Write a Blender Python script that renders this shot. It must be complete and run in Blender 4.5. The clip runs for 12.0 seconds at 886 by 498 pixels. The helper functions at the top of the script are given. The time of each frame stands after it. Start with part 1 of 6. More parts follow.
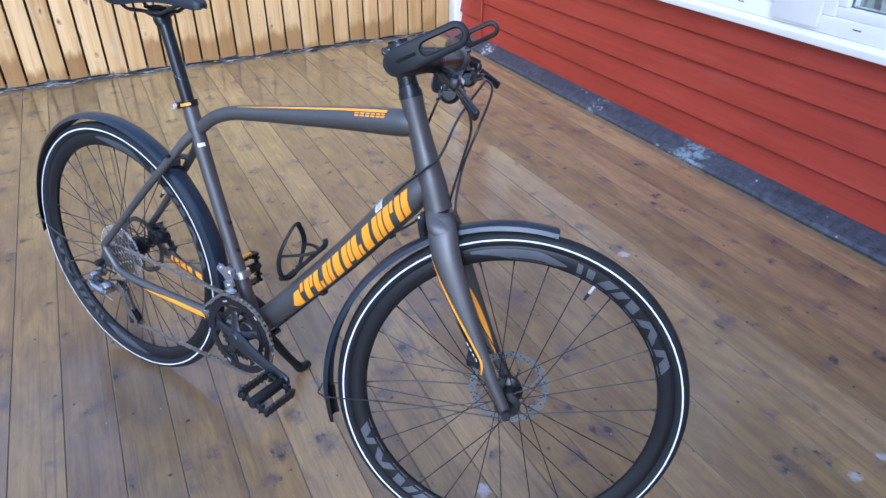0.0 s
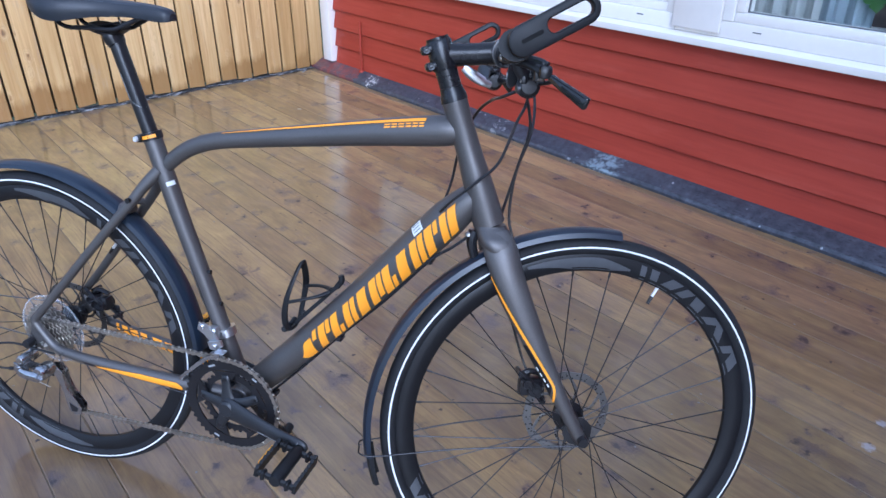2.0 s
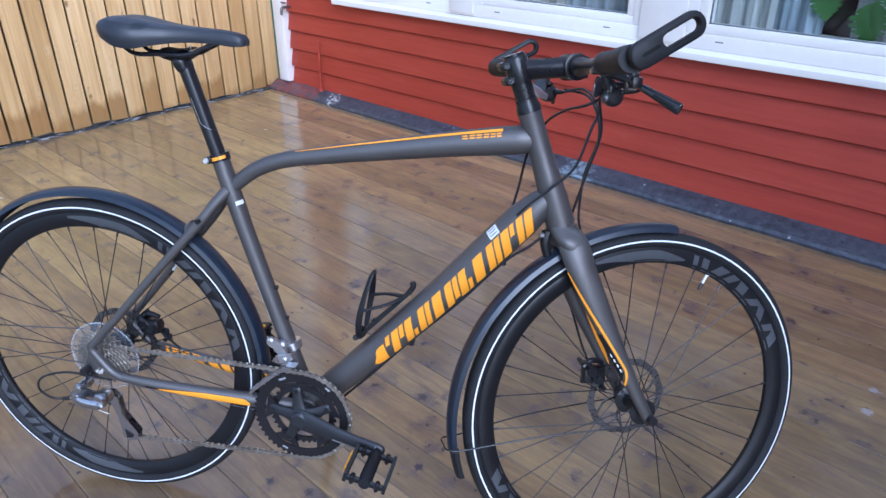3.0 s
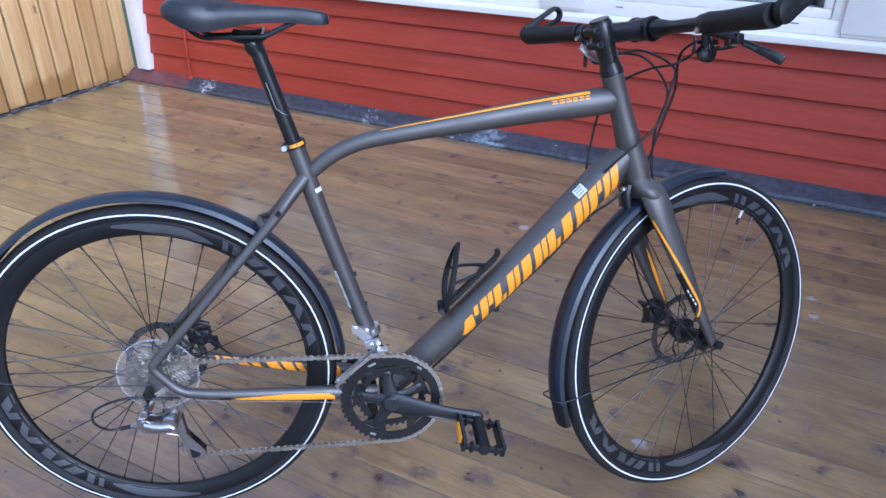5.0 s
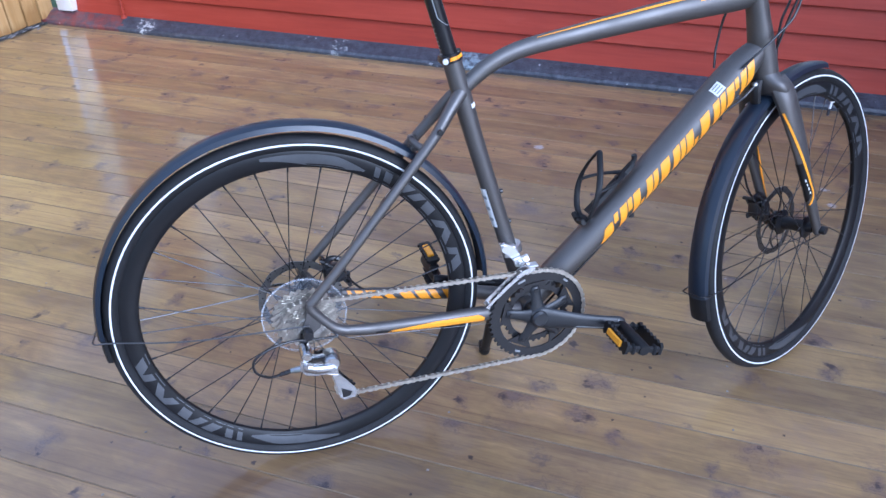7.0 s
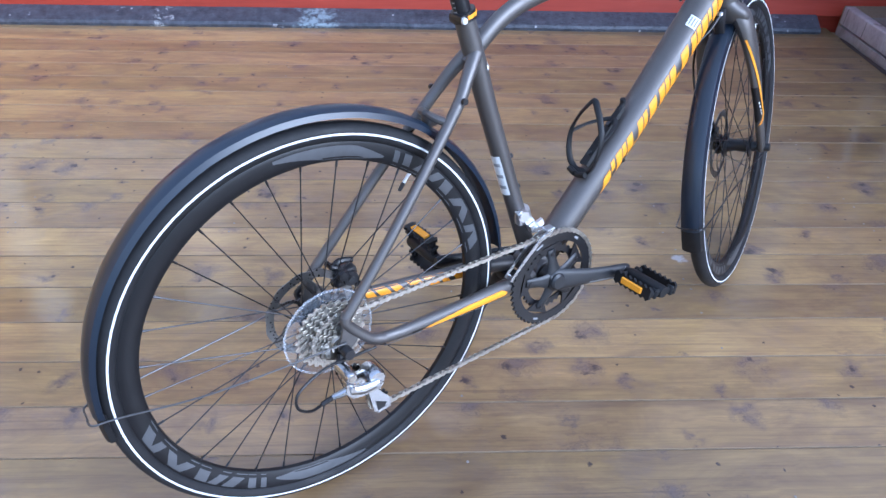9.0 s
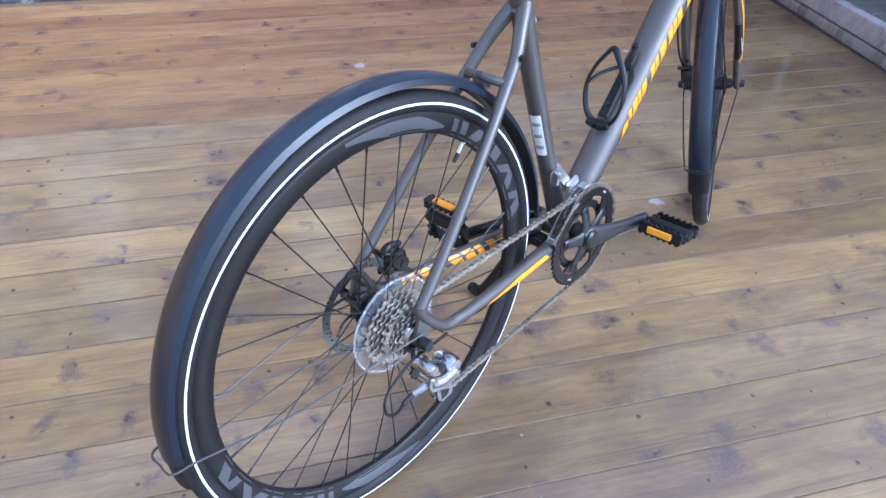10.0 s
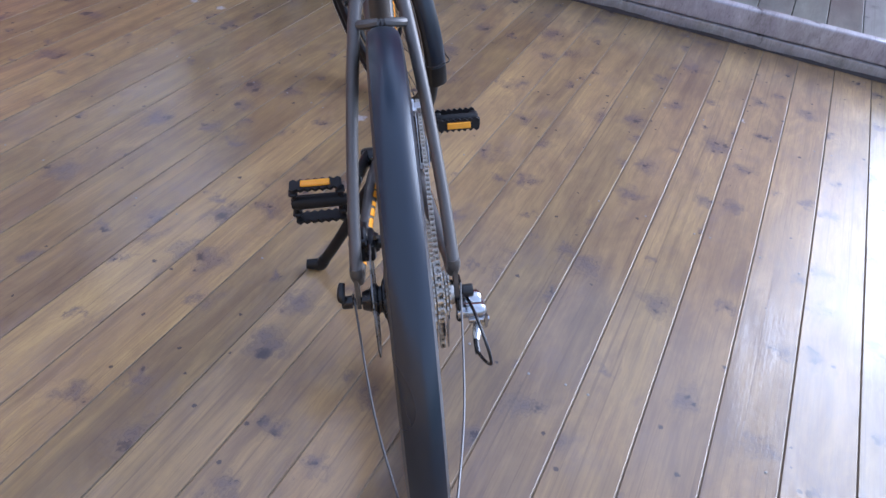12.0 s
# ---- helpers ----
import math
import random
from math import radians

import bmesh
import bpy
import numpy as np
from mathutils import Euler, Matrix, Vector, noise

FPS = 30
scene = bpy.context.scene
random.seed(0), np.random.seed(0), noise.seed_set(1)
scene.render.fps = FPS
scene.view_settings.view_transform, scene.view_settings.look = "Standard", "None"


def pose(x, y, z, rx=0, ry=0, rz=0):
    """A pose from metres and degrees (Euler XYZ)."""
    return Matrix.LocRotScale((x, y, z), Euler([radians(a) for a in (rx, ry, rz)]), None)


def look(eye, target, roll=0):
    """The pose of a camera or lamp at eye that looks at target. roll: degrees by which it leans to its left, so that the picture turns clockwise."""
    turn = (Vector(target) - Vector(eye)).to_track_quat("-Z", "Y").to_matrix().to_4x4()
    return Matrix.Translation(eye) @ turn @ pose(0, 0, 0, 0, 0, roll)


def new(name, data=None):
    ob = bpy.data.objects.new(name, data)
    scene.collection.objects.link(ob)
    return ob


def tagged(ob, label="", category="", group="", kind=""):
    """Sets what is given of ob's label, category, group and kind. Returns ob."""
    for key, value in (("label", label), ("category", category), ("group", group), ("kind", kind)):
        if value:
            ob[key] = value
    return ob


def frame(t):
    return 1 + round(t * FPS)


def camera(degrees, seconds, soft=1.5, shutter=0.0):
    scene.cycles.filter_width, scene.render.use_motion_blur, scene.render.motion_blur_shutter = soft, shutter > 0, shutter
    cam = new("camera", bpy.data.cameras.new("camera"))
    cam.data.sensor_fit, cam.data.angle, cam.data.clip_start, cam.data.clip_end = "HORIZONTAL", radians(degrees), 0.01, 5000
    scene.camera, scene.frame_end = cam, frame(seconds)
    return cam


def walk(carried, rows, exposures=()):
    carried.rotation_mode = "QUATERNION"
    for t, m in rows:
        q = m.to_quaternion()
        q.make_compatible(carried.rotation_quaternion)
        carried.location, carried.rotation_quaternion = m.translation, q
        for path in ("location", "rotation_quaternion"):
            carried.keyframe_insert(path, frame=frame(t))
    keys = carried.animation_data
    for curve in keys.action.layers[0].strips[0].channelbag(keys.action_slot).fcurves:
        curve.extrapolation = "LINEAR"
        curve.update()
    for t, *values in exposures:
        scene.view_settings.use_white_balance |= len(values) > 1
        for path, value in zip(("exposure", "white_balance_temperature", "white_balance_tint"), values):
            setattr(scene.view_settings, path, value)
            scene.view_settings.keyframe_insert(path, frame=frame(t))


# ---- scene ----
cam = camera(65.0, 12.0, soft=1.5)
PATH = [
    (0.0, 1.2919, -0.1205, 1.3059, 58.142, 0.321, 63.427),
    (0.5, 1.2485, -0.1945, 1.2809, 58.860, 1.400, 59.112),
    (1.0, 1.1778, -0.2271, 1.2260, 59.769, 2.902, 55.973),
    (1.5, 1.0929, -0.2487, 1.2001, 60.390, 1.343, 54.320),
    (2.0, 1.0150, -0.3509, 1.2080, 61.335, -0.033, 49.500),
    (2.5, 0.9625, -0.4887, 1.2317, 62.643, -0.079, 42.574),
    (3.0, 0.8938, -0.5868, 1.2264, 62.552, 0.122, 42.829),
    (3.2, 0.8516, -0.6120, 1.2217, 62.523, 0.766, 41.947),
    (4.8, 0.5468, -0.8629, 1.2238, 61.601, -0.732, 26.835),
    (5.0, 0.5078, -0.8922, 1.2207, 60.850, -0.518, 26.787),
    (5.5, 0.3743, -0.9311, 1.1902, 58.839, -0.691, 27.117),
    (6.0, 0.2498, -0.9615, 1.1845, 56.668, -0.888, 26.195),
    (6.5, 0.1704, -1.0135, 1.1733, 55.943, -0.997, 23.251),
    (7.0, 0.0663, -1.0714, 1.1680, 55.906, -0.426, 16.706),
    (7.2, 0.0299, -1.0834, 1.1606, 56.071, -0.288, 14.685),
    (8.8, -0.2773, -1.0019, 1.1451, 52.455, -0.814, 0.093),
    (9.0, -0.3242, -0.9986, 1.1364, 52.341, -1.437, -2.016),
    (9.5, -0.4752, -0.9587, 1.1156, 50.775, -2.397, -8.527),
    (10.0, -0.5977, -0.8824, 1.0917, 49.625, -2.581, -14.387),
    (10.5, -0.6750, -0.7596, 1.0773, 48.579, -2.836, -22.353),
    (11.0, -0.8030, -0.6671, 1.0552, 47.643, -4.458, -36.550),
    (11.5, -0.9917, -0.6016, 1.0578, 47.955, -4.979, -53.176),
    (12.0, -1.0973, -0.4729, 1.0458, 48.567, -4.829, -63.594),
]
EXPOSURES = [(0.0, 0.7, 4640.0, 12.5), (1.5, 0.59, 4640.0, 13.0), (2.5, 0.53, 4720.0, 14.0), (5.5, 0.62, 4690.0, 14.5), (7.2, 0.83, 4690.0, 14.5), (9.0, 1.11, 4760.0, 12.0), (10.5, 1.38, 4780.0, 12.0), (11.0, 1.43, 4800.0, 12.0), (11.5, 1.33, 4840.0, 13.0), (12.0, 0.86, 4960.0, 15.0)]
walk(cam, [(t, pose(x, y, z, rx, ry, rz)) for t, x, y, z, rx, ry, rz in PATH], EXPOSURES)

# ---- sky and sun ----
world = bpy.data.worlds.new("overcast_sky")
scene.world = world
world.use_nodes = True
wn = world.node_tree
sky = wn.nodes.new("ShaderNodeTexSky")
sky.sky_type = "NISHITA"
sky.sun_disc = False
SUN_ELEVATION, SUN_AZIMUTH = 31.0, 123.0
sky.sun_elevation, sky.sun_rotation = radians(SUN_ELEVATION), radians(SUN_AZIMUTH)
sky.air_density, sky.dust_density, sky.ozone_density = 1.0, 2.0, 1.5
cloud = wn.nodes.new("ShaderNodeMix")
cloud.data_type = "RGBA"
cloud.inputs[0].default_value = 0.5
cloud.inputs[7].default_value = (5.6, 5.5, 5.45, 1)
wn.links.new(sky.outputs[0], cloud.inputs[6])
wn.links.new(cloud.outputs[2], wn.nodes["Background"].inputs[0])
wn.nodes["Background"].inputs[1].default_value = 0.15

sun_data = bpy.data.lights.new("sun", "SUN")
sun_data.energy, sun_data.angle, sun_data.color = 1.75, radians(38), (1.0, 0.985, 0.96)
sun = new("sun", sun_data)
sun_way = Vector((math.sin(radians(SUN_AZIMUTH)) * math.cos(radians(SUN_ELEVATION)),
                  math.cos(radians(SUN_AZIMUTH)) * math.cos(radians(SUN_ELEVATION)), math.sin(radians(SUN_ELEVATION))))
sun.matrix_world = look(sun_way * 30, (0, 0, 0))


# ---- materials ----
class Mat:
    """A node material with a principled shader and short ways to add nodes."""

    def __init__(self, name, color=(0.5, 0.5, 0.5), rough=0.5, metal=0.0, **more):
        self.m = bpy.data.materials.new(name)
        self.m.use_nodes = True
        self.t = self.m.node_tree
        self.b = self.t.nodes["Principled BSDF"]
        self.set("Base Color", (*color, 1)), self.set("Roughness", rough), self.set("Metallic", metal)
        for k, v in more.items():
            self.set(k.replace("_", " "), v)

    def set(self, key, value):
        if hasattr(value, "is_output"):
            self.t.links.new(value, self.b.inputs[key])
        else:
            self.b.inputs[key].default_value = value

    def node(self, kind, props=(), **inputs):
        n = self.t.nodes.new(kind)
        props = dict(props)
        if "operation" in props:
            n.operation = props["operation"]
        if "data_type" in props:
            n.data_type, n.blend_type = props["data_type"], props["blend_type"]
        if "voronoi_dimensions" in props:
            n.voronoi_dimensions = props["voronoi_dimensions"]
        if "feature" in props:
            n.feature = props["feature"]
        for k, v in inputs.items():
            key = int(k[1:]) if k[0] == "i" and k[1:].isdigit() else k.replace("_", " ")
            if hasattr(v, "is_output"):
                self.t.links.new(v, n.inputs[key])
            else:
                n.inputs[key].default_value = v
        return n

    def coords(self, scale=(1, 1, 1), shift=0.0, world_space=False):
        """Object coordinates, scaled, and moved by the object's random number."""
        if world_space:
            out = self.node("ShaderNodeNewGeometry").outputs["Position"]
        else:
            out = self.node("ShaderNodeTexCoord").outputs["Object"]
        if shift:
            r = self.node("ShaderNodeObjectInfo").outputs["Random"]
            k = self.math("MULTIPLY", r, shift)
            v = self.node("ShaderNodeCombineXYZ", i0=k, i1=self.math("MULTIPLY", r, shift * 0.37), i2=self.math("MULTIPLY", r, shift * 0.61))
            out = self.node("ShaderNodeVectorMath", {"operation": "ADD"}, i0=out, i1=v.outputs[0]).outputs[0]
        return self.node("ShaderNodeVectorMath", {"operation": "MULTIPLY"}, i0=out, i1=scale).outputs[0]

    def math(self, op, a, b=0.0):
        return self.node("ShaderNodeMath", {"operation": op}, i0=a, i1=b).outputs[0]

    def noise(self, vec, scale=1.0, detail=4.0, rough=0.6, warp=0.0):
        return self.node("ShaderNodeTexNoise", Vector=vec, Scale=scale, Detail=detail, Roughness=rough, Distortion=warp).outputs["Fac"]

    def ramp(self, fac, *stops):
        n = self.node("ShaderNodeValToRGB", i0=fac)
        el = n.color_ramp.elements
        while len(el) < len(stops):
            el.new(0.5)
        for e, (p, c) in zip(el, stops):
            e.position = p
            e.color = (*c, 1) if isinstance(c, tuple) else (c, c, c, 1)
        return n.outputs[0]

    def mix(self, fac, a, b, how="MIX"):
        n = self.node("ShaderNodeMix", {"data_type": "RGBA", "blend_type": how})
        for i, v in ((0, fac), (6, a), (7, b)):
            if hasattr(v, "is_output"):
                self.t.links.new(v, n.inputs[i])
            else:
                n.inputs[i].default_value = (*v, 1) if isinstance(v, tuple) else v
        return n.outputs[2]

    def bump(self, height, strength=0.3, distance=0.002, under=None):
        n = self.node("ShaderNodeBump", Height=height, Strength=strength, Distance=distance)
        if under is not None:
            self.t.links.new(under, n.inputs["Normal"])
        self.set("Normal", n.outputs[0])
        return n.outputs[0]


def deck_wood(name, ochre, brown, dark, smudge, core, rough, wet, pooled=False, aged=(0.91, 0.855, 1.045)):
    """Oiled pine boards: soft ochre and brown figure, dark streaks, smudged mouldy knots with dark hearts, a wet film of uneven gloss. Grain runs along local x."""
    w = Mat(name)
    rnd = w.node("ShaderNodeObjectInfo").outputs["Random"]

    def shaken(p, scale, amount, shift):
        n = w.node("ShaderNodeTexNoise", Vector=w.coords(scale, shift), Scale=1.0, Detail=3.0, Roughness=0.65).outputs["Color"]
        n = w.node("ShaderNodeVectorMath", {"operation": "SUBTRACT"}, i0=n, i1=(0.5, 0.5, 0.5)).outputs[0]
        n = w.node("ShaderNodeVectorMath", {"operation": "MULTIPLY"}, i0=n, i1=amount).outputs[0]
        return w.node("ShaderNodeVectorMath", {"operation": "ADD"}, i0=p, i1=n).outputs[0]

    def cells(p, share, small, large):
        """Distance to ragged spots of many sizes, in their own radii, and whether the spot is there."""
        v = w.node("ShaderNodeTexVoronoi", {"feature": "F1", "voronoi_dimensions": "2D"}, Vector=p, Scale=1.0, Randomness=0.85)
        dice = w.node("ShaderNodeSeparateColor", i0=v.outputs["Color"])
        size = w.math("ADD", w.math("MULTIPLY", w.math("POWER", dice.outputs[1], 1.6), large - small), small)
        return w.math("DIVIDE", v.outputs["Distance"], size), w.math("GREATER_THAN", share, dice.outputs[0])

    # knots: one smudge every foot or so, with two or three dark hearts in it
    d, there = cells(shaken(w.coords((7.0, 6.6, 1), 71), (19, 23, 9), (0.75, 0.85, 0.0), 11), 0.72, 0.1, 0.32)
    halo = w.math("MULTIPLY", w.ramp(w.math("MULTIPLY", d, 0.5), (0.05, 1.0), (0.3, 0.55), (0.42, 0.3), (0.65, 0.0)), there)
    e, heart = cells(shaken(w.coords((22, 26, 1), 13), (60, 85, 9), (0.7, 0.85, 0.0), 29), 0.66, 0.16, 0.44)
    hearts = w.math("MULTIPLY", w.math("MULTIPLY", w.ramp(w.math("MULTIPLY", e, 0.5), (0.2, 1.0), (0.6, 0.0)), heart), w.ramp(halo, (0.3, 0.0), (0.6, 1.0)))
    # grain that swings round the knots
    bend = w.math("MULTIPLY", w.ramp(w.math("MULTIPLY", d, 0.25), (0.1, 1.0), (0.9, 0.0)), there)
    v = w.coords((2.0, 85, 30), 37)
    v = w.node("ShaderNodeVectorMath", {"operation": "ADD"}, i0=v, i1=w.node("ShaderNodeCombineXYZ", i0=0.0, i1=w.math("MULTIPLY", bend, 1.2), i2=0.0).outputs[0]).outputs[0]
    grain = w.noise(v, 1.0, 7, 0.7, 0.6)
    soft = w.noise(w.coords((4.5, 13, 6), 53), 1.0, 5, 0.66, 0.6)
    f = w.math("ADD", w.math("MULTIPLY", grain, 0.36), w.math("MULTIPLY", soft, 0.64))
    base = w.ramp(f, (0.39, brown), (0.5, tuple((p + q) / 2 for p, q in zip(ochre, brown))), (0.6, ochre), (0.72, tuple(min(1.0, c * 1.3) for c in ochre)))
    place = w.node("ShaderNodeSeparateXYZ", i0=w.coords((1, 1, 1), world_space=True))
    x, y = place.outputs[0], place.outputs[1]
    # some boards, and parts of them, have turned from ochre to a dull mauve
    turn = w.math("ADD", w.math("MULTIPLY", w.noise(w.coords((1.3, 6, 3), 83), 1.0, 3, 0.55), 0.75), w.math("MULTIPLY", w.math("FRACT", w.math("MULTIPLY", rnd, 7.3)), 0.4))
    if pooled:
        # less mauve by the step, where little bluish sky reflects; painted as board colour
        turn = w.math("SUBTRACT", turn, w.math("MULTIPLY", w.math("MULTIPLY", w.ramp(w.math("ADD", x, 0.3), (0.0, 0.0), (1.0, 1.0)), w.ramp(w.math("ADD", y, 0.5), (0.0, 0.0), (0.5, 1.0))), 0.32))
        # more mauve near the house: the sky's grazing reflection put into the colour
        turn = w.math("ADD", turn, w.math("MULTIPLY", w.ramp(w.math("SUBTRACT", y, 0.7), (0.0, 0.0), (1.0, 1.0)), 0.22))
    base = w.mix(w.math("MULTIPLY", w.ramp(turn, (0.42, 0.0), (0.72, 1.0)), 0.6), base, w.mix(1.0, base, aged, "MULTIPLY"))
    base = w.mix(1.0, base, w.ramp(rnd, (0.0, 0.76), (0.5, 0.96), (1.0, 1.16)), "MULTIPLY")
    streak = w.noise(w.coords((0.75, 21, 8), 91), 1.0, 3, 0.55)
    base = w.mix(w.math("MULTIPLY", w.ramp(streak, (0.54, 0.0), (0.68, 1.0)), 0.28), base, dark)
    pores = w.noise(w.coords((9, 240, 60), 7), 1.0, 2, 0.6)
    base = w.mix(w.math("MULTIPLY", w.ramp(pores, (0.5, 0.0), (0.7, 1.0)), 0.2), base, dark)
    # drying cracks: long hairlines along the grain
    checks = w.noise(w.coords((1.1, 130, 40), 67), 1.0, 3, 0.6)
    base = w.mix(w.math("MULTIPLY", w.ramp(checks, (0.6, 0.0), (0.68, 1.0)), 0.38), base, dark)
    mould = w.noise(w.coords((7, 11, 6), 17), 1.0, 6, 0.75)
    base = w.mix(w.math("MULTIPLY", w.ramp(mould, (0.52, 0.0), (0.72, 1.0)), 0.3), base, smudge)
    base = w.mix(w.math("MULTIPLY", halo, 0.75), base, tuple(c * 0.64 for c in smudge))
    # growth rings close round the knots
    wave = w.node("ShaderNodeMath", {"operation": "SINE"}, i0=w.math("MULTIPLY", d, 21.0)).outputs[0]
    rings = w.math("MULTIPLY", w.math("MULTIPLY", w.ramp(wave, (0.3, 0.0), (0.95, 1.0)), w.ramp(w.math("MULTIPLY", d, 0.25), (0.1, 1.0), (0.4, 0.0))), there)
    base = w.mix(w.math("MULTIPLY", rings, 0.4), base, dark)
    base = w.mix(w.math("MULTIPLY", hearts, 0.8), base, core)
    # specks of dirt, and a very few pale flakes
    g, speck = cells(shaken(w.coords((24, 24, 1), 3), (150, 150, 9), (0.25, 0.25, 0.0), 31), 0.06, 0.07, 0.14)
    base = w.mix(w.math("MULTIPLY", w.ramp(w.math("MULTIPLY", g, 0.5), (0.3, 1.0), (0.55, 0.0)), w.math("MULTIPLY", speck, 0.85)), base, core)
    h, flake = cells(shaken(w.coords((9, 9, 1), 43), (60, 60, 9), (0.3, 0.3, 0.0), 23), 0.006, 0.1, 0.2)
    base = w.mix(w.math("MULTIPLY", w.ramp(w.math("MULTIPLY", h, 0.5), (0.3, 1.0), (0.55, 0.0)), w.math("MULTIPLY", flake, 0.7)), base, (0.42, 0.42, 0.45))
    film = w.math("ADD", w.noise(w.coords((1.4, 2.2, 1), world_space=True), 1.6, 5, 0.65), w.math("MULTIPLY", w.math("SUBTRACT", w.math("FRACT", w.math("MULTIPLY", rnd, 3.1)), 0.5), 0.14))
    if pooled:
        # rain water has stayed longest on the low side, by the fence
        film = w.math("ADD", film, w.math("MULTIPLY", w.ramp(w.math("MULTIPLY", w.math("ADD", x, 2.6), 0.33), (0.0, 0.0), (1.0, 1.0)), 0.3))
        film = w.math("SUBTRACT", film, 0.12)
        # paler, more olive colour by the fence, painted for the reflected fence and sky
        olive_tone = w.ramp(w.math("SUBTRACT", w.math("MULTIPLY", x, -0.6), 0.4), (0.0, 0.0), (0.8, 1.0))
        base = w.mix(olive_tone, base, w.mix(1.0, base, (1.06, 1.15, 1.06), "MULTIPLY"))
        # sky sheen put into the colour towards the fence; darker by the step
        tone = w.math("ADD", w.math("MULTIPLY", w.noise(w.coords((1.0, 1.9, 1), world_space=True), 1.1, 4, 0.65), 0.6), w.math("MULTIPLY", w.math("MULTIPLY", w.ramp(w.math("MULTIPLY", w.math("ADD", x, 1.0), 0.45), (0.0, 0.0), (1.0, 1.0)), w.ramp(w.math("MULTIPLY", w.math("ADD", y, 0.4), 0.7), (0.0, 0.5), (1.0, 1.0))), 0.4))
        # darker on the open side, short of the step
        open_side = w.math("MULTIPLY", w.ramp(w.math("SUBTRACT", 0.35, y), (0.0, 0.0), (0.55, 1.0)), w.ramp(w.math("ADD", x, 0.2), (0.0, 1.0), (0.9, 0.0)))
        tone = w.math("ADD", tone, w.math("MULTIPLY", open_side, 0.31))
        base = w.mix(1.0, base, w.ramp(tone, (0.2, 1.5), (0.32, 1.3), (0.5, 1.04), (0.75, 0.66)), "MULTIPLY")
    w.set("Base Color", base)
    uneven = w.math("ADD", w.math("MULTIPLY", film, 0.65), w.math("MULTIPLY", grain, 0.35))
    w.set("Roughness", w.ramp(uneven, (0.3, rough[0]), (0.7, rough[1])))
    w.set("Coat Weight", w.ramp(film, (0.35, wet[0]), (0.65, wet[1])))
    w.set("Coat Roughness", w.ramp(uneven, (0.35, 0.03), (0.7, 0.2)))
    w.set("Coat IOR", 1.68)
    ripple = w.math("ADD", w.math("ADD", w.math("MULTIPLY", w.noise(w.coords((34, 80, 20), 19), 1.0, 5, 0.65), 0.6), w.math("MULTIPLY", w.noise(w.coords((4, 14, 5), 57), 1.0, 2, 0.5), 1.6)), w.math("MULTIPLY", pores, 0.25))
    skin = w.node("ShaderNodeBump", Height=ripple, Strength=0.35, Distance=0.0012)
    w.set("Coat Normal", skin.outputs[0])
    w.set("Specular IOR Level", 0.3)
    w.bump(w.math("ADD", w.math("MULTIPLY", grain, 0.8), w.math("MULTIPLY", pores, 0.5)), 0.3, 0.001)
    return w.m


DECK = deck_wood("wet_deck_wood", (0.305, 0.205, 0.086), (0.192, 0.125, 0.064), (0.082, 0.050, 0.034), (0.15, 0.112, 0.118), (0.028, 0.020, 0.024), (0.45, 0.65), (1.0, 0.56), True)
GREYDECK = deck_wood("grey_weathered_wood", (0.19, 0.205, 0.175), (0.115, 0.128, 0.108), (0.06, 0.07, 0.06), (0.12, 0.14, 0.125), (0.05, 0.05, 0.05), (0.3, 0.5), (0.8, 0.4))
BEAMWOOD = deck_wood("weathered_beam_wood", (0.44, 0.43, 0.41), (0.31, 0.295, 0.28), (0.13, 0.115, 0.10), (0.22, 0.21, 0.215), (0.05, 0.045, 0.04), (0.4, 0.6), (0.8, 0.5))


def plain(name, color, rough=0.5, metal=0.0, grain=0.12, scale=60, bump=0.0, **more):
    """A surface of one colour with fine and broad variation and uneven gloss."""
    w = Mat(name, color, rough, metal, **more)
    v = w.coords((1, 1, 1))
    a, b = w.noise(v, scale, 4), w.noise(v, scale / 9, 3)
    f = w.math("ADD", w.math("MULTIPLY", a, 0.5), w.math("MULTIPLY", b, 0.5))
    lo, hi = tuple(c * (1 - grain) for c in color), tuple(min(1.0, c * (1 + grain)) for c in color)
    w.set("Base Color", w.ramp(f, (0.3, lo), (0.7, hi)))
    w.set("Roughness", w.ramp(b, (0.3, max(0.02, rough * 0.8)), (0.7, min(1.0, rough * 1.2))))
    if bump:
        w.bump(a, bump, 0.001)
    return w.m


